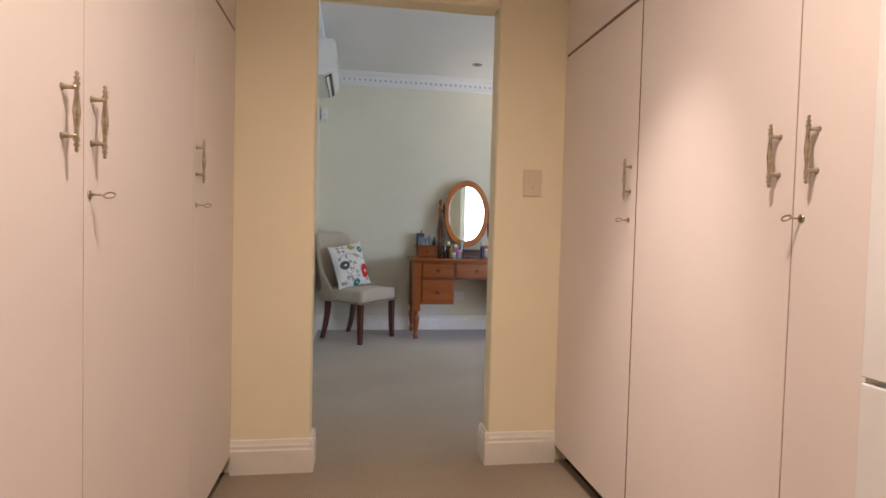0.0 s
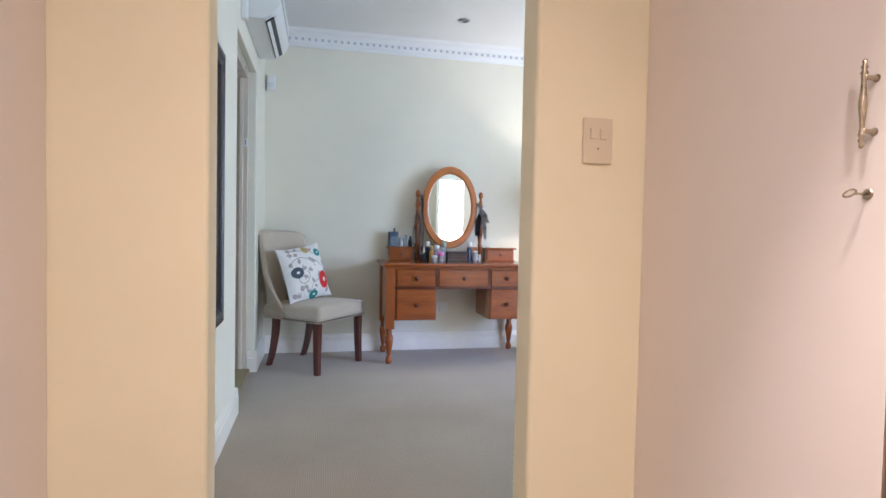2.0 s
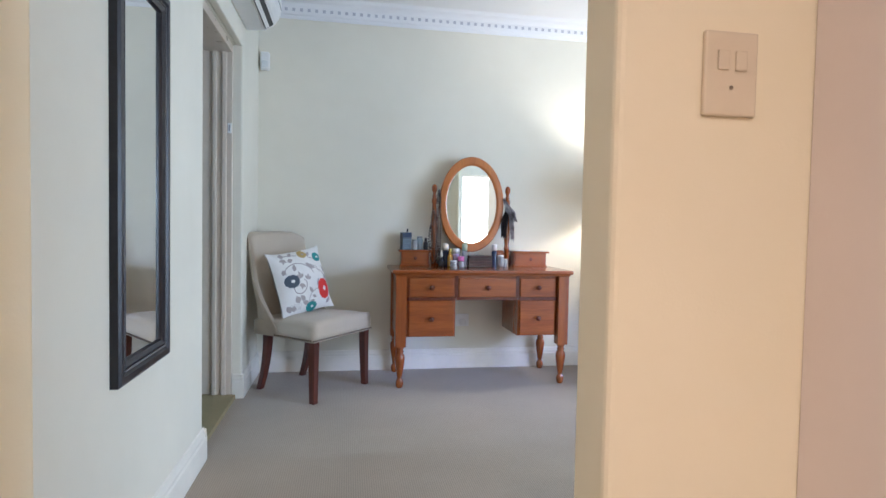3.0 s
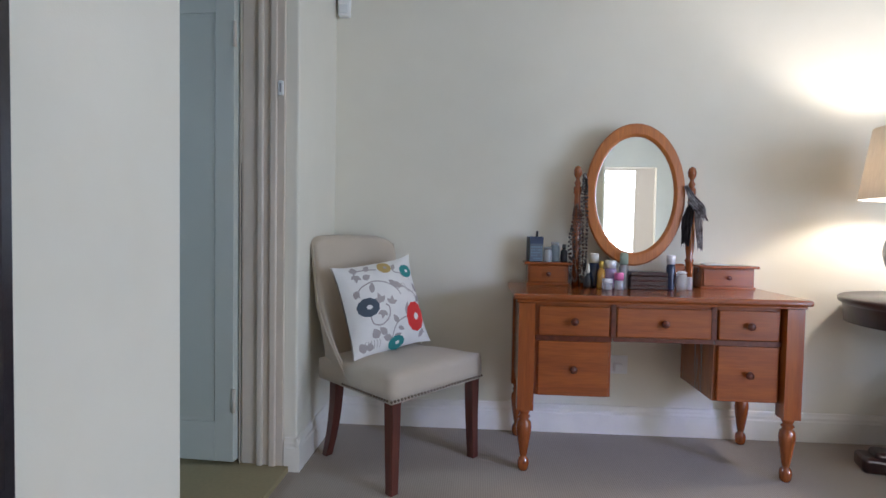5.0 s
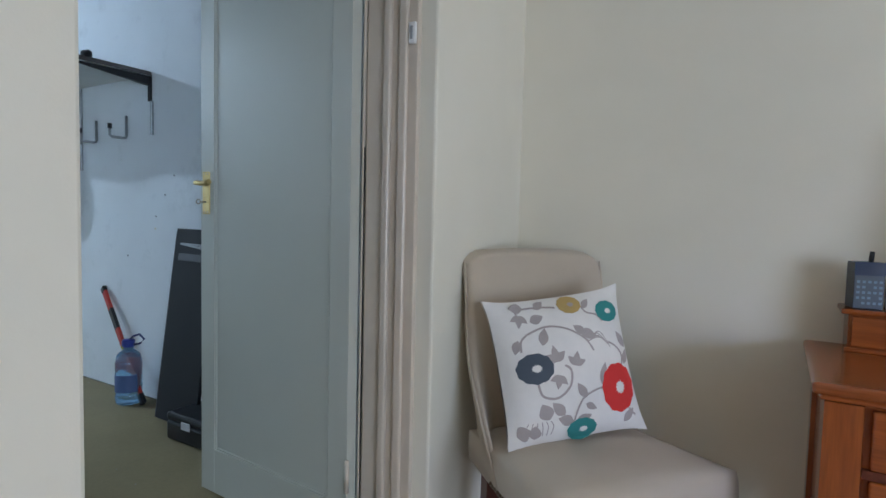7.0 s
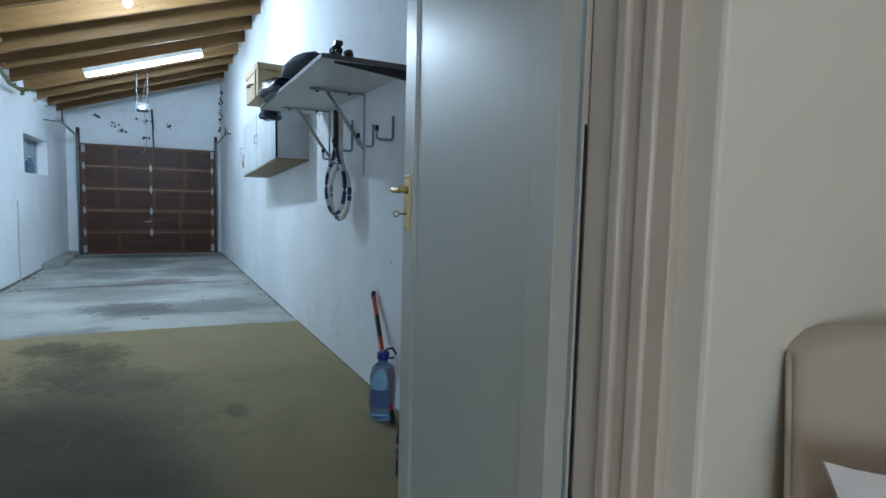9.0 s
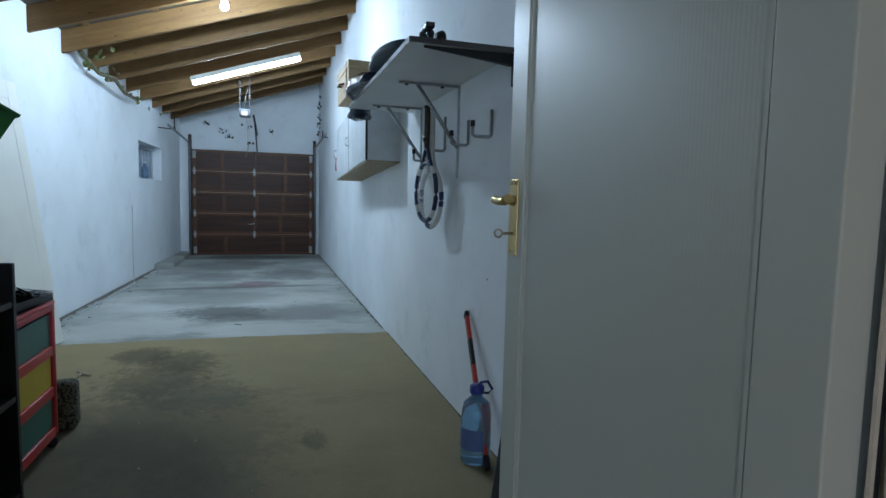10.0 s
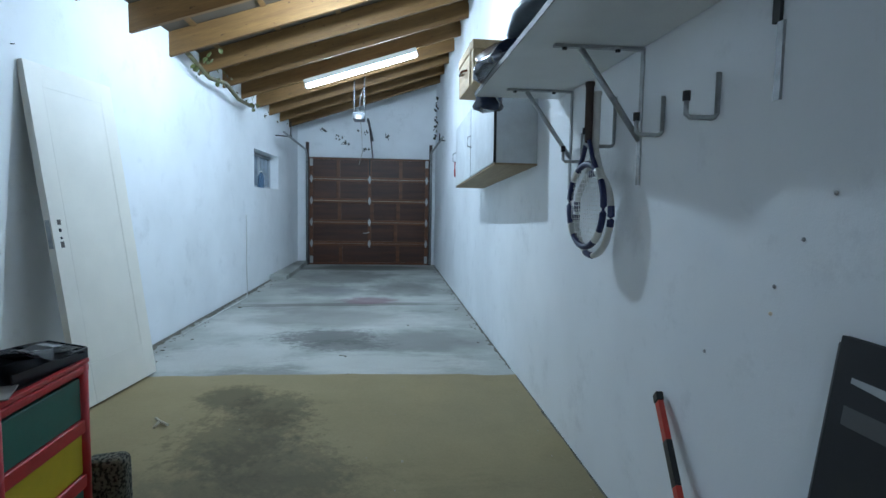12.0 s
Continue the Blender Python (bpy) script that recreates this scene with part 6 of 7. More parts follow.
# tennis racket hanging head down
tk = thing("tennis_racket", pose(-3.42, GY1 - 0.085, 1.06, 0, 0, 9), "blue and white tennis racket hanging head down", "racket")
RB, RW = plain("racket_blue", (0.022, 0.03, 0.10), 0.3), plain("racket_white", (0.62, 0.62, 0.58), 0.35)
for dy, mt, dz in ((-0.034, RB, 0.02), (0.0, RW, -0.015)):
    bm = bmesh.new()
    hp = [(0.14 * math.sin(a), dy, dz + 0.175 - 0.17 * math.cos(a)) for a in (2 * math.pi * i / 40 for i in range(40))]
    tube(hp, 0.0135, 8, bm, closed=True)
    part("hoop", bm, mt, tk, "oval racket hoop")
    bm = bmesh.new()
    for s in (-1, 1):
        tube([(s * 0.095, dy, dz + 0.295), (s * 0.04, dy, dz + 0.37), (s * 0.012, dy, dz + 0.44)], 0.010, 8, bm)
    part("throat", bm, mt, tk)
    part("grip", lathe([(0.013, 0.43 + dz), (0.016, 0.45 + dz), (0.0165, 0.655 + dz), (0.02, 0.665 + dz), (0.019, 0.675 + dz)], 10, m=pose(0, dy, 0)), plain("brown_grip", (0.045, 0.028, 0.022), 0.7) if dy else RW, tk, "wrapped grip")
    bm = bmesh.new()
    for i in range(-8, 9):
        u = i / 9
        hgt = 0.165 * math.sqrt(1 - u * u)
        tube([(0.135 * u, dy, dz + 0.175 - hgt), (0.135 * u, dy, dz + 0.175 + hgt)], 0.0011, 4, bm)
        wd = 0.135 * math.sqrt(1 - u * u)
        tube([(-wd, dy, dz + 0.175 + 0.165 * u), (wd, dy, dz + 0.175 + 0.165 * u)], 0.0011, 4, bm)
    p = part("strings", bm, WHITEPL, tk, "pale crossed strings")
    p["kind"] = "stuff"
for a0 in (1.3, 2.9, 4.4, 5.9):
    part("stripe", tube([(0.14 * math.sin(a), 0.0, 0.16 - 0.17 * math.cos(a)) for a in (a0 + 0.08 * i for i in range(7))], 0.0145, 8), RB, tk, "navy painted stripe")
for a0 in (0.6, 2.2, 3.7, 5.2):
    part("stripe", tube([(0.14 * math.sin(a), -0.034, 0.195 - 0.17 * math.cos(a)) for a in (a0 + 0.07 * i for i in range(6))], 0.0145, 8), RW, tk, "white painted stripe")

# things on the shelf
BAG = plain("black_bin_bag", (0.022, 0.034, 0.07), 0.18, vary=0.3, bump=0.5, fine=26)
BAG2 = plain("blue_grey_bag", (0.05, 0.075, 0.10), 0.3, vary=0.2, bump=0.2, fine=30)
S1 = SHZ + 0.022
solid("plastic_bag", blob(0.36, 0.15, 0.075, 3.0, 0.35), BAG, "stuffed black plastic bag slumped over the shelf", "bag", "bags on the shelf", m=pose(-3.80, 5.52, S1 + 0.054, 0, 0, 4))
solid("sports_bag", blob(0.30, 0.10, 0.045, 8.0, 0.15), BAG2, "flat blue-grey zipped bag on the pile", "bag", "bags on the shelf", m=pose(-3.30, 5.53, S1 + 0.115, 0, -3, 4))
solid("plastic_bag", blob(0.085, 0.08, 0.06, 6.0, 0.3), BAG, "small black plastic bag under the shelf end", "bag", "bags on the shelf", m=pose(-4.30, 5.52, 1.815, 0, 0, 0))
tr_b = thing("tripod_head", pose(-2.62, 5.55, S1), "small black tripod head on the shelf", "tripod head")
part("base", lathe([(0.035, 0), (0.035, 0.012), (0.018, 0.018), (0.016, 0.035)], 14), BLACKPL, tr_b)
part("ball", lathe([(0.001, 0.03), (0.02, 0.036), (0.027, 0.055), (0.02, 0.075), (0.001, 0.082)], 14), BLACKPL, tr_b)
part("clamp", boxes((-0.045, 0.045, -0.02, 0.02, 0.08, 0.105), bevel=0.006), BLACKPL, tr_b)
part("knob", lathe([(0.012, 0), (0.016, 0.01), (0.016, 0.03)], 10, m=pose(0.02, 0.0, 0.055, 0, 90, 0)), BLACKPL, tr_b)
part("handle", tube([(-0.02, 0, 0.07), (-0.06, -0.015, 0.085), (-0.075, -0.02, 0.03)], 0.006, 8), BLACKPL, tr_b)
for k, (x, y, r) in enumerate(((-2.50, 5.50, 0.02), (-2.46, 5.56, 0.024), (-2.55, 5.46, 0.016))):
    solid("clamp_part", blob(r * 1.5, r, r * 0.8, 20 + k, 0.3, 2), BLACKPL, "small black plastic fitting on the shelf", "fitting", "fittings on the shelf", m=pose(x, y, S1 + r * 0.55))

# wall cupboard
wc = thing("wall_cupboard", pose(-4.63, GY1, 1.502, 0, -2.7, 0), "old white two-door wall cupboard with a worn base", "cupboard")
CW, CD, CHh = 1.95, 0.28, 0.565
OLDW = plain("old_white_paint", (0.66, 0.70, 0.72), 0.45, vary=0.10, scale=5)
part("body", boxes((-CW, 0, -CD + 0.018, -0.002, 0.012, CHh), bevel=0.003), OLDW, wc)
part("bottom", boxes((-CW - 0.003, 0.003, -CD + 0.005, -0.002, 0, 0.0115)), wood("bare_ply", (0.36, 0.27, 0.16), (0.24, 0.17, 0.10), 0.7, 0), wc, "bare plywood underside")
# black sheet put in for the shade behind the cupboard doors
part("gap", boxes((-CW + 0.004, -0.004, -CD + 0.0165, -CD + 0.0185, 0.012, CHh)), BLACKPL, wc, "black sheet standing in for the shade behind the doors")
for x0, x1 in ((-CW / 2 + 0.006, -0.002), (-CW + 0.002, -CW / 2 - 0.012)):
    d = part("door", boxes((x0, x1, -CD, -CD + 0.016, 0.014, CHh - 0.01), bevel=0.003), OLDW, wc)
    # black strip draws the shaded gap line along the door
    part("door_edge", boxes((x1 + 0.0004, x1 + 0.0018, -CD + 0.0005, -CD + 0.0155, 0.014, CHh - 0.01)), BLACKPL, d, "black strip standing in for gap shade beside the worn door")
    kx = x0 + 0.03
    part("handle", tube([(kx, -CD, 0.24), (kx, -CD - 0.03, 0.25), (kx, -CD - 0.03, 0.32), (kx, -CD, 0.33)], 0.006, 8), STEEL, d)
part("ribbon", tube([(-CW + 0.05, -CD - 0.012, 0.24), (-CW + 0.045, -CD - 0.014, 0.16), (-CW + 0.055, -CD - 0.012, 0.10)], 0.007, 6), plain("red_tape", (0.5, 0.03, 0.03), 0.7), wc, "red tape tied to the handle")
cs2 = thing("wooden_case", pose(-5.15, 5.66, 1.502 + CHh - 0.024, 0, -2.7, 3), "pale wooden case with a strap on the cupboard", "case")
CASEW = wood("pale_case_wood", (0.50, 0.36, 0.20), (0.36, 0.25, 0.13), 0.6, 0)
part("body", boxes((-0.26, 0.26, -0.16, 0.16, 0, 0.22), bevel=0.006), CASEW, cs2)
part("lid", boxes((-0.265, 0.265, -0.165, 0.165, 0.2205, 0.28), bevel=0.006), CASEW, cs2)
part("handle", tube([(-0.06, -0.16, 0.13), (-0.05, -0.195, 0.12), (0.05, -0.195, 0.12), (0.06, -0.16, 0.13)], 0.008, 8), KNOB, cs2)
part("strap", boxes((0.15, 0.18, -0.1675, 0.1675, 0.002, 0.2825)), plain("canvas_strap", (0.45, 0.36, 0.24), 0.9), cs2)

# ---- along the north wall's foot ----
wb = thing("water_bottle", pose(-2.51, 5.785, GF + 0.005, 0, 0, 20), "large clear blue water bottle with a handle", "bottle")
part("body", lathe([(0.060, 0.0), (0.067, 0.008), (0.068, 0.05), (0.065, 0.058), (0.068, 0.066), (0.068, 0.10), (0.064, 0.108), (0.068, 0.116), (0.068, 0.17), (0.064, 0.178), (0.068, 0.186), (0.067, 0.225), (0.058, 0.27), (0.032, 0.293), (0.026, 0.30), (0.026, 0.312)], 28),
     plain("bottle_pet", (0.40, 0.70, 1.0), 0.10, vary=0.05, transmission=0.82, bump=0.0), wb)
part("cap", lathe([(0.031, 0.313), (0.033, 0.318), (0.033, 0.345), (0.028, 0.352)], 20), plain("blue_cap", (0.015, 0.03, 0.25), 0.35), wb)
part("handle", tube([(0.034, 0, 0.325), (0.075, 0, 0.335), (0.10, 0, 0.36), (0.07, 0, 0.385), (0.03, 0, 0.372), (0.01, 0, 0.352)], 0.006, 8), plain("navy_handle", (0.02, 0.03, 0.14), 0.4), wb)
lb = bmesh.new()
for i in range(13):
    a0, a1 = math.radians(-130 + i * 9), math.radians(-130 + (i + 1) * 9)
    q = [lb.verts.new((0.0687 * math.cos(a), 0.0687 * math.sin(a), z)) for a, z in ((a0, 0.07), (a1, 0.07), (a1, 0.165), (a0, 0.165))]
    lb.faces.new(q)
bmesh.ops.remove_doubles(lb, verts=list(lb.verts), dist=0.0001)
bmesh.ops.solidify(lb, geom=list(lb.faces), thickness=-0.0006)
part("label", lb, plain("bottle_label", (0.10, 0.16, 0.34), 0.5), wb, "dark blue paper label")

lv = thing("spirit_level", pose(0, 0, 0), "red and black spirit level leaning on the wall", "spirit level")
A, Bv = Vector((-2.925, GY1 - 0.022, 0.63)), Vector((-2.395, 5.80, GF + 0.012))
ax = (A - Bv)
LN = ax.length
lv.matrix_world = Matrix.Translation(Bv) @ ax.to_track_quat("Z", "Y").to_matrix().to_4x4()
REDL = plain("red_level", (0.55, 0.045, 0.03), 0.4)
part("web", boxes((-0.009, 0.009, -0.019, 0.019, 0.06, LN - 0.30), bevel=0.002), REDL, lv)
part("web", boxes((-0.009, 0.009, -0.019, 0.019, LN - 0.16, LN - 0.03), bevel=0.002), REDL, lv)
part("band", boxes((-0.0095, 0.0095, -0.0195, 0.0195, LN - 0.30, LN - 0.16), bevel=0.002), BLACKPL, lv, "black hand grip")
part("end_cap", boxes((-0.012, 0.012, -0.021, 0.021, 0, 0.06), bevel=0.004), BLACKPL, lv)
part("end_cap", boxes((-0.012, 0.012, -0.021, 0.021, LN - 0.03, LN), bevel=0.004), BLACKPL, lv)
part("vial", boxes((-0.0102, 0.0102, -0.015, 0.015, LN * 0.42, LN * 0.48), bevel=0.003), plain("vial_yellow", (0.55, 0.55, 0.12), 0.2), lv, "pale yellow bubble vial")

bp = thing("black_panel", pose(-2.02, 5.70, GF + 0.004), "black laminate board leaning on the wall", "board")
bp.matrix_world = pose(-2.17, 5.745, GF + 0.006, 0, 0, -2) @ pose(0, 0, 0, -7.5, 0, 0)
BLKLAM = plain("black_laminate", (0.009, 0.010, 0.013), 0.75, vary=0.2)
part("sheet", boxes((0.0, 0.335, -0.02, 0.0, 0, 0.98), bevel=0.002), BLKLAM, bp)
part("trim", boxes((-0.0035, -0.0005, -0.02, 0.0, 0, 0.965)), plain("grey_edge", (0.12, 0.12, 0.13), 0.5), bp)
part("handle_slot", boxes((0.04, 0.30, -0.0225, -0.0205, 0.815, 0.852), bevel=0.0009), plain("dull_slot", (0.06, 0.062, 0.066), 0.5), bp, "dull recessed finger slot")
for k in range(4):
    sl = part("slat", boxes((0.0, 0.265 - 0.010 * k, -0.0012, 0.0, -0.0022, 0.0022)), plain("pale_slat", (0.40, 0.42, 0.44), 0.4), bp, "pale slanted slat")
    sl.matrix_basis = pose(0.045, -0.0206, 0.905 - 0.002 * k, 0, 0.8 + 1.5 * k, 0)
bt = thing("tool_case", pose(-1.72, 5.70, GF + 0.005), "low black tool case with a silver catch", "case")
part("body", boxes((-0.16, 0.14, -0.10, 0.10, 0, 0.09), bevel=0.012), BLACKPL, bt)
part("lid", boxes((-0.16, 0.14, -0.10, 0.10, 0.091, 0.13), bevel=0.012), BLACKPL, bt)
part("catch", boxes((-0.04, 0.02, -0.106, -0.1005, 0.07, 0.105), bevel=0.002), SILVER, bt)

# ---- south side: bookcase and drawer tower ----
bc = thing("bookcase", pose(-2.515, 4.036, GF + 0.005), "low black open bookcase with things on it", "bookcase")
BK = plain("black_ash", (0.010, 0.010, 0.012), 0.5, vary=0.15)
part("side", boxes((-0.022, 0.0, -0.30, 0.0, 0, 0.915), bevel=0.002), BK, bc)
part("side", boxes((0.78, 0.802, -0.30, 0.0, 0, 0.915), bevel=0.002), BK, bc)
part("back", boxes((0.001, 0.779, -0.30, -0.292, 0.02, 0.78)), BK, bc)
for z in (0.06, 0.42, 0.76):
    part("shelf", boxes((0.001, 0.779, -0.291, -0.004, z, z + 0.02)), BK, bc)
fb = thing("wire_fan", pose(-2.30, 3.84, GF + 0.005 + 0.781), "small blue wire-caged fan on the bookcase", "fan")
bm = bmesh.new()
for k in range(14):
    a = math.pi * k / 14
    tube([(0.095 * math.sin(b) * math.cos(a), 0.095 * math.sin(b) * math.sin(a), 0.10 + 0.095 * math.cos(b)) for b in (2 * math.pi * i / 20 for i in range(20))], 0.0022, 5, bm, closed=True)
p = part("cage", bm, plain("blue_wire", (0.03, 0.06, 0.30), 0.4), fb, "round blue wire cage")
p["kind"] = "stuff"
part("foot", lathe([(0.06, 0), (0.06, 0.006), (0.02, 0.012)], 18), BLACKPL, fb)
pk = thing("paper_pack", pose(-2.43, 3.80, GF + 0.005 + 0.781), "white printed paper carton standing on the bookcase", "carton")
part("carton", boxes((-0.05, 0.05, -0.04, 0.04, 0, 0.26), bevel=0.003), WHITEPL, pk)
part("print", boxes((-0.02, 0.04, 0.0402, 0.0412, 0.09, 0.14)), REDL, pk)
tb2 = thing("white_tub", pose(-2.30, 3.90, GF + 0.005 + 0.441), "white plastic tub on the bookcase shelf", "tub")
part("tub", boxes((-0.12, 0.12, -0.09, 0.09, 0, 0.10), bevel=0.02), WHITEPL, tb2)
gt = thing("garden_stake", pose(0, 0, 0), "green plastic angle section leaning upright", "stake")
A, Bv = Vector((-2.02, 4.20, 1.42)), Vector((-1.84, 3.91, GF + 0.79))
ax = A - Bv
gt.matrix_world = Matrix.Translation(Bv) @ ax.to_track_quat("Z", "Y").to_matrix().to_4x4()
GREEN = plain("green_plastic", (0.03, 0.22, 0.05), 0.4)
part("angle", boxes((-0.035, 0.035, 0.0, 0.006, 0, ax.length), (-0.035, -0.029, -0.04, 0.0, 0, ax.length), bevel=0.001), GREEN, gt)
part("end_flange", boxes((-0.045, 0.05, -0.045, 0.012, ax.length, ax.length + 0.008)), GREEN, gt)

REDP, GREENP, YELP = plain("red_plastic", (0.55, 0.022, 0.026), 0.35), plain("green_drawer", (0.012, 0.13, 0.10), 0.4), plain("yellow_drawer", (0.62, 0.45, 0.012), 0.4)
dw = thing("drawer_tower", pose(-3.13, 3.957, GF + 0.005), "red plastic drawer tower with green and yellow drawers", "drawer unit")
DWd, DDp, DHt = 0.46, 0.38, 0.662
for x in (0.0, DWd - 0.03):
    for y in (-DDp, -0.03):
        part("post", lathe([(0.027, 0.07), (0.027, DHt)], 14, m=pose(x + 0.015, y + 0.012, 0)), REDP, dw)
        c = part("castor", lathe([(0.008, -0.012), (0.024, -0.010), (0.024, 0.010), (0.008, 0.012)], 14, m=pose(x + 0.015, y + 0.012, 0.025, 0, 90, 30)), BLACKPL, dw, "black castor wheel")
        part("fork", lathe([(0.008, 0.045), (0.014, 0.055), (0.014, 0.072)], 10, m=pose(x + 0.015, y + 0.012, 0)), BLACKPL, dw)
part("top", boxes((-0.008, DWd + 0.008, -DDp - 0.008, 0.006, DHt - 0.03, DHt), bevel=0.008), REDP, dw)
part("top_lip", boxes((-0.008, DWd + 0.008, -0.012, 0.006, DHt + 0.0005, DHt + 0.016), bevel=0.003), REDP, dw)
hgt = (DHt - 0.10) / 3
for k, mt in enumerate((GREENP, YELP, GREENP)):
    z = 0.08 + k * hgt
    part("cross_rail", boxes((0.02, DWd - 0.02, -DDp + 0.005, 0.004, z - 0.024, z + 0.023), bevel=0.005), REDP, dw)
    part("drawer", boxes((0.034, DWd - 0.034, -DDp + 0.02, -0.004, z + 0.024, z + hgt - 0.020), bevel=0.006), mt, dw, "translucent green drawer" if mt is GREENP else "translucent yellow drawer")
    for x in (-0.002, DWd - 0.012):
        part("side_rail", boxes((x, x + 0.014, -DDp + 0.03, -0.035, z - 0.012, z + 0.018)), REDP, dw)
    part("side_panel", boxes((0.012, 0.016, -DDp + 0.03, -0.03, z + 0.018, z + hgt - 0.012)), mt, dw)
ty = thing("document_tray", pose(-3.0, 3.825, GF + 0.005 + DHt + 0.001, 0, 0, -8), "black plastic tray heaped with papers", "tray")
part("tray", boxes((-0.16, 0.16, -0.11, 0.11, 0, 0.006), (-0.16, 0.16, 0.104, 0.11, 0.006, 0.05), (-0.16, 0.16, -0.11, -0.104, 0.006, 0.05), (-0.16, -0.154, -0.104, 0.104, 0.006, 0.05), bevel=0.002), BLACKPL, ty)
DARKPRINT = plain("dark_print", (0.012, 0.013, 0.022), 0.25, vary=0.2)


def curled(w, d, curl, mat, m, label):
    """A leaflet whose far end curls up."""
    bm = bmesh.new()
    rows = []
    for i in range(11):
        u = i / 10
        rows.append([bm.verts.new((-w / 2 + w * u, y, curl * u ** 3 + 0.004 * math.sin(u * 5))) for y in (-d / 2, d / 2)])
    for a, b in zip(rows, rows[1:]):
        f = bm.faces.new((a[0], b[0], b[1], a[1]))
        f.smooth = True
    bmesh.ops.solidify(bm, geom=list(bm.faces), thickness=0.0022)
    p = part("paper", bm, mat, ty, label)
    p.matrix_basis = m
    return p


curled(0.27, 0.19, 0.045, DARKPRINT, pose(0.0, 0.0, 0.052, 3, -2, 12), "dark glossy leaflet, curled")
curled(0.24, 0.17, 0.02, DARKPRINT, pose(-0.03, 0.02, 0.064, -2, 0, -14), "dark glossy leaflet, curled")
curled(0.25, 0.06, 0.05, DARKPRINT, pose(-0.01, 0.10, 0.058, -28, -3, 4), "dark glossy leaflet, curled")
curled(0.10, 0.075, 0.004, WHITEPL, pose(-0.05, 0.03, 0.072, -2, 0, -14), "loose white slip")
curled(0.13, 0.05, 0.02, plain("grey_slip", (0.42, 0.43, 0.45), 0.5), pose(0.02, 0.07, 0.068, -16, -4, 6), "loose grey slip")
cd_ = thing("card_sheet", pose(-2.76, 3.915, GF + 0.005 + DHt + 0.0175, 0, 0, 22), "torn piece of grey cardboard", "card")
part("sheet", boxes((-0.07, 0.06, -0.035, 0.035, 0, 0.004), bevel=0.001), plain("grey_card", (0.36, 0.33, 0.29), 0.8), cd_)

SPECK, t_, b_, L_ = nodes_of("speckled_fabric")
_n = link_noise(t_, 85, 2, 0.5)
L_(ramp(t_, _n.outputs[0], (0.42, (0.018, 0.018, 0.014)), (0.56, (0.15, 0.145, 0.11))).outputs[0], b_.inputs["Base Color"])
b_.inputs["Roughness"].default_value = 0.9
bm = boxes((-0.05, 0.05, -0.068, 0.068, 0.0, 0.245), bevel=0.03, seg=4)
for v in bm.verts:
    v.co.x += 0.018 * noise.noise(v.co * 7) + 0.03 * (v.co.z - 0.1)
    v.co.y += 0.02 * noise.noise(v.co * 5 + Vector((3, 1, 2)))
solid("fabric_bag", bm, SPECK, "dark speckled fabric bag on the floor", "bag", m=pose(-3.34, 3.92, GF + 0.005, 0, 0, 8))
for k in range(3):
    mg = thing("magazine", pose(-3.52 - 0.03 * k, 3.62 + 0.02 * k, GF + 0.005 + 0.0125 * k, 0, 0, 20 - 25 * k), "curled glossy magazine on the floor", "magazine", "magazines on the floor")
    part("cover", boxes((-0.11, 0.11, -0.15, 0.15, 0, 0.012), bevel=0.003), plain("magazine_print", ((0.5, 0.5, 0.52), (0.35, 0.12, 0.14), (0.6, 0.6, 0.62))[k], 0.3, vary=0.4, scale=14), mg)

# ---- creeper that has grown in under the eaves and over the gable ----
LEAF = plain("creeper_leaf", (0.10, 0.115, 0.030), 0.6, vary=0.3, scale=9)
LEAFD = plain("dry_leaf", (0.13, 0.115, 0.055), 0.7, vary=0.3, scale=9)
DARKLEAF = plain("dark_leaf", (0.022, 0.028, 0.020), 0.6, vary=0.3, scale=9)


def leaf_cluster(name, centres, count, size, mat, seed, flat=None, label="creeper leaves grown in under the roof"):
    rnd = random.Random(seed)
    bm = bmesh.new()
    for c in centres:
        for _ in range(count):
            m = pose(c[0] + rnd.gauss(0, c[3]), c[1] + rnd.gauss(0, c[4]), c[2] + rnd.gauss(0, c[5]), rnd.uniform(40, 130), rnd.uniform(-50, 50), rnd.uniform(0, 360))
            s = size * rnd.uniform(0.55, 1.25)
            pts = [(0, -1, 0), (0.55, -0.45, 0.12), (0.7, 0.1, 0.1), (0.3, 0.55, 0.02), (0, 1.1, -0.1), (-0.3, 0.55, 0.02), (-0.7, 0.1, 0.1), (-0.55, -0.45, 0.12)]
            vs = [bm.verts.new(m @ (Vector(p) * s)) for p in pts]
            mid = bm.verts.new(m @ Vector((0, 0, 0)))
            for i in range(8):
                bm.faces.new((mid, vs[i], vs[(i + 1) % 8]))
    return solid(name, bm, mat, label, "creeper", kind="stuff")


leaf_cluster("creeper_leaves", [(-6.8, gy0(-6.8) + 0.15, 2.60, 0.16, 0.09, 0.05), (-7.0, gy0(-7) + 0.10, 2.48, 0.12, 0.04, 0.04), (-8.9, gy0(-8.9) + 0.13, 2.50, 0.22, 0.07, 0.04)], 13, 0.032, LEAF, 4)
leaf_cluster("creeper_leaves", [(-7.6, gy0(-7.6) + 0.12, 2.50, 0.45, 0.06, 0.04), (-9.6, gy0(-9.6) + 0.10, 2.47, 0.5, 0.05, 0.04)], 9, 0.026, LEAFD, 5, label="dry creeper leaves caught on the rafter ends")
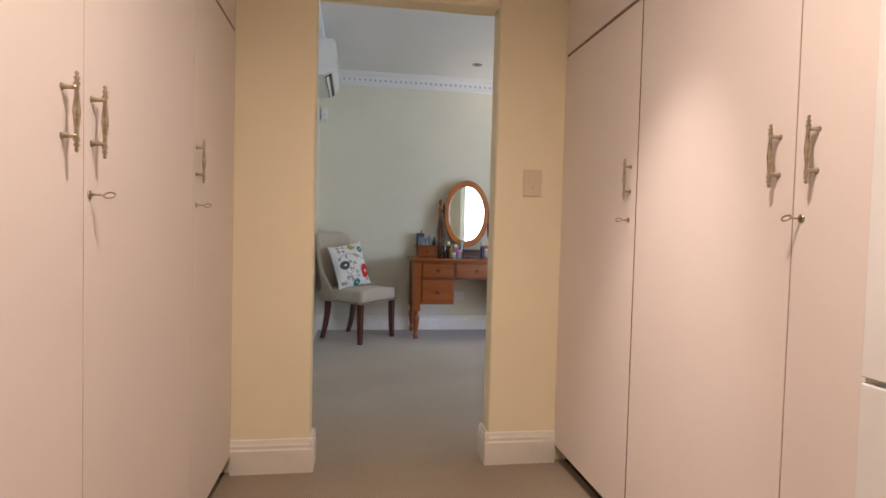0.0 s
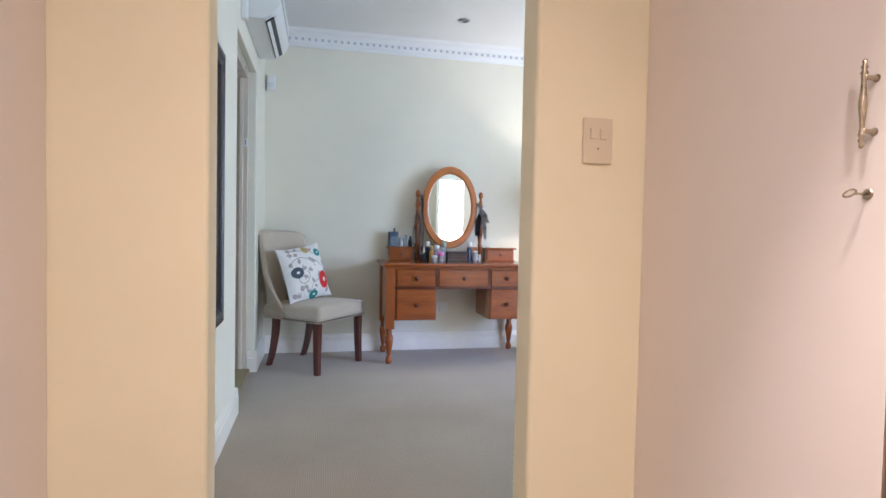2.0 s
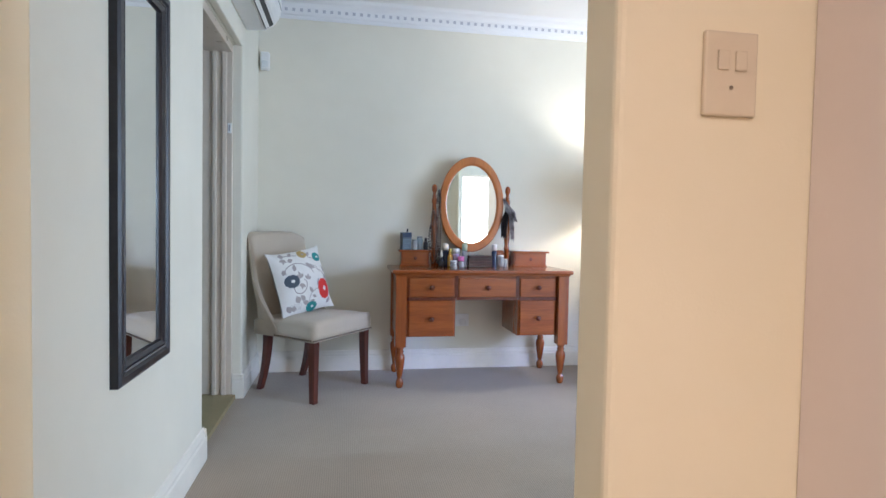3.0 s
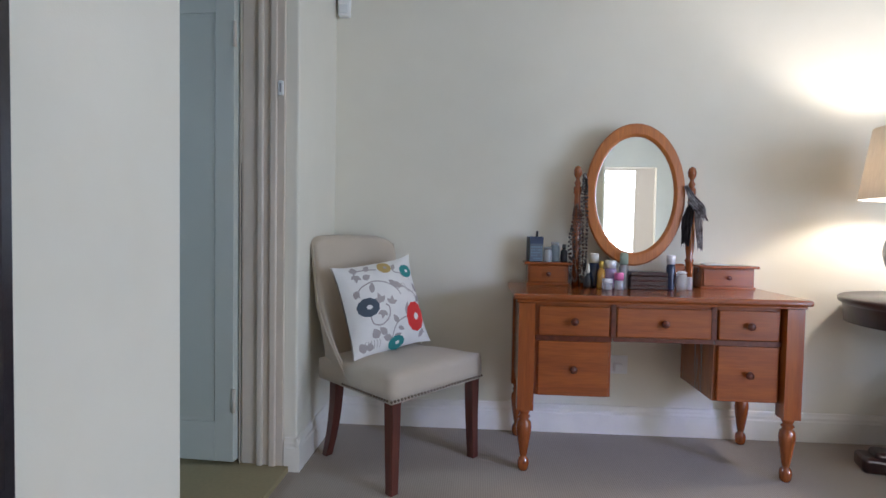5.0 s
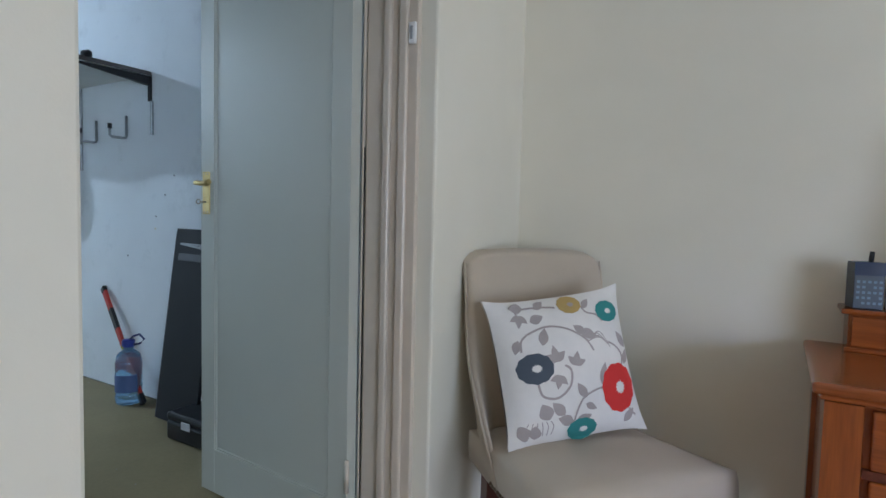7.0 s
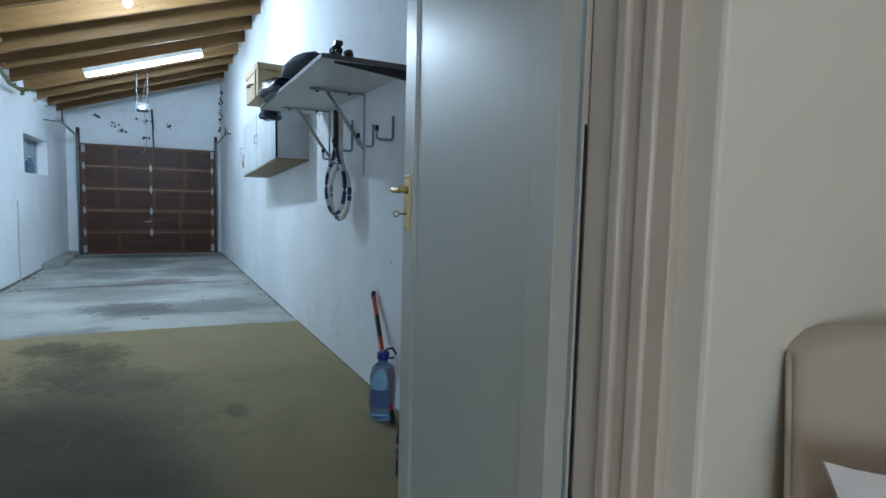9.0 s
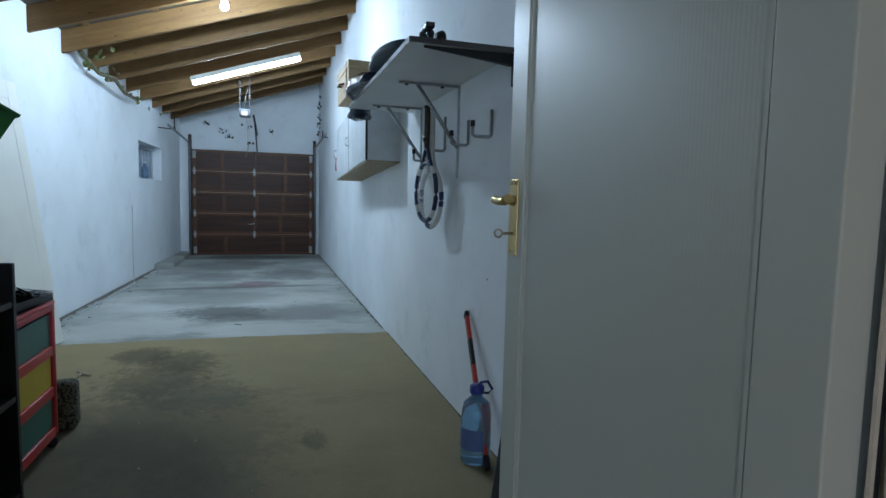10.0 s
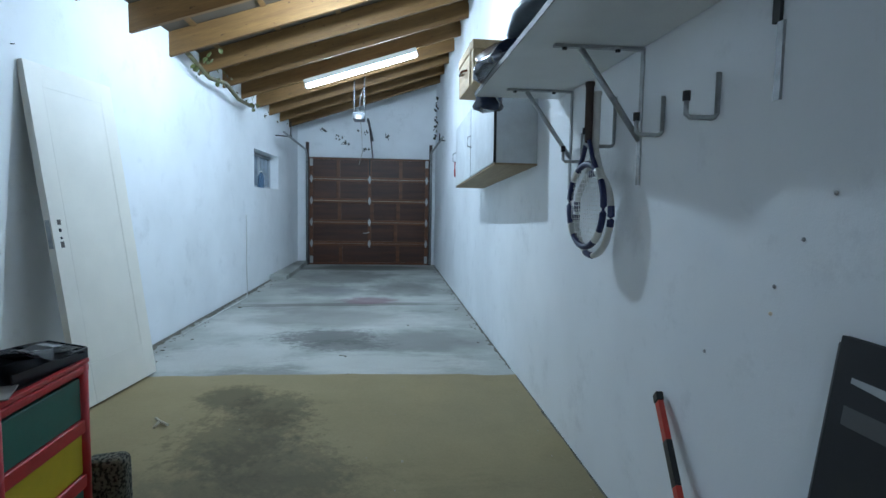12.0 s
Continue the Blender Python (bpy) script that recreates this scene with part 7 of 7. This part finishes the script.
solid("creeper_stem", tube([(-6.6, gy0(-6.6) + 0.10, 2.58), (-7.1, gy0(-7.1) + 0.12, 2.47), (-7.5, gy0(-7.5) + 0.16, 2.50), (-8.1, gy0(-8.1) + 0.11, 2.44), (-8.7, gy0(-8.7) + 0.10, 2.46)], 0.022, 7), LEAFD, "woody pale creeper stem along the eaves", "creeper")
gx = XB + 0.02
leaf_cluster("creeper_leaves", [(gx, 3.75 + 0.13 * i, 2.62 - 0.05 * i + 0.08 * math.sin(i * 1.7), 0.006, 0.035, 0.02) for i in (0, 2, 3, 6)] + [(gx, 4.55, 2.60, 0.006, 0.06, 0.018), (gx, 4.95, 2.52, 0.006, 0.03, 0.03)], 8, 0.030, DARKLEAF, 6, label="dark creeper leaves on the gable wall")
leaf_cluster("creeper_leaves", [(XB + 0.25 + 0.1 * i, GY1 - 0.04, 2.55 + 0.15 * i, 0.10, 0.012, 0.05) for i in range(5)], 6, 0.034, DARKLEAF, 7, label="dark creeper leaves by the door track")

# ---- litter on the floor ----
rnd = random.Random(21)
DRY = plain("dry_debris", (0.34, 0.31, 0.24), 0.8, vary=0.2)
bm = tube([(-4.32, 3.70, GF + 0.012), (-4.26, 3.74, GF + 0.02), (-4.22, 3.80, GF + 0.012)], 0.008, 6)
tube([(-4.26, 3.74, GF + 0.016), (-4.19, 3.74, GF + 0.010)], 0.007, 6, bm)
solid("dry_twig", bm, plain("bleached_twig", (0.62, 0.56, 0.42), 0.8), "pale forked dry twig on the floor", "twig")
bm = bmesh.new()
for i in range(70):
    x, y = rnd.uniform(-5.0, -0.9), rnd.uniform(3.4, 5.75)
    if rnd.random() < 0.35:
        y = GY1 - abs(rnd.gauss(0, 0.06)) - 0.01
    r = rnd.uniform(0.0015, 0.005) * (2.2 if rnd.random() < 0.08 else 1)
    bmesh.ops.create_icosphere(bm, subdivisions=1, radius=r, matrix=pose(x, y, GF + 0.004 + r * 0.35) @ Matrix.Diagonal((1.4, 1, 0.5, 1)))
solid("floor_grit", bm, DRY, "scattered pale grit and crumbs on the floor", "grit", kind="stuff")
bm = bmesh.new()
for i in range(170):
    x = rnd.uniform(-12.1, -5.1)
    y = rnd.choice((gy0(x) + abs(rnd.gauss(0, 0.12)) + 0.02, gy0(x) + abs(rnd.gauss(0, 0.07)) + 0.02, GY1 - abs(rnd.gauss(0, 0.06)) - 0.02)) if i > 8 else rnd.uniform(3.3, 5.8)
    r = rnd.uniform(0.003, 0.011)
    bmesh.ops.create_icosphere(bm, subdivisions=1, radius=r, matrix=pose(x, y, GF + r * 0.3) @ pose(0, 0, 0, 0, 0, rnd.uniform(0, 180)) @ Matrix.Diagonal((2.2, 0.8, 0.4, 1)))
solid("floor_litter", bm, plain("dark_litter", (0.13, 0.11, 0.08), 0.9), "dark leaf litter along the walls", "litter", kind="stuff")
# rawlplugs and nails left in the walls
for k, (x, z) in enumerate(((-2.421, 1.068), (-2.428, 1.0), (-2.336, 1.187), (-2.253, 1.29), (-2.698, 0.835))):
    solid("wall_plug", lathe([(0.005, 0), (0.0055, 0.002), (0.003, 0.005)], 8, m=pose(0, 0, 0, 90, 0, 0)), GREYPL if k != 1 else IVORYPL, "old grey plug stuck in the plaster", "wall plug", "old plugs in the wall", m=pose(x, GY1, z))
solid("wall_plug", lathe([(0.003, 0), (0.003, 0.02)], 8, m=pose(0, 0, 0, -90, 0, 0)), BLACKMETAL, "old bent nail stuck in the plaster", "nail", m=pose(-4.43, gy0(-4.43), 2.06))
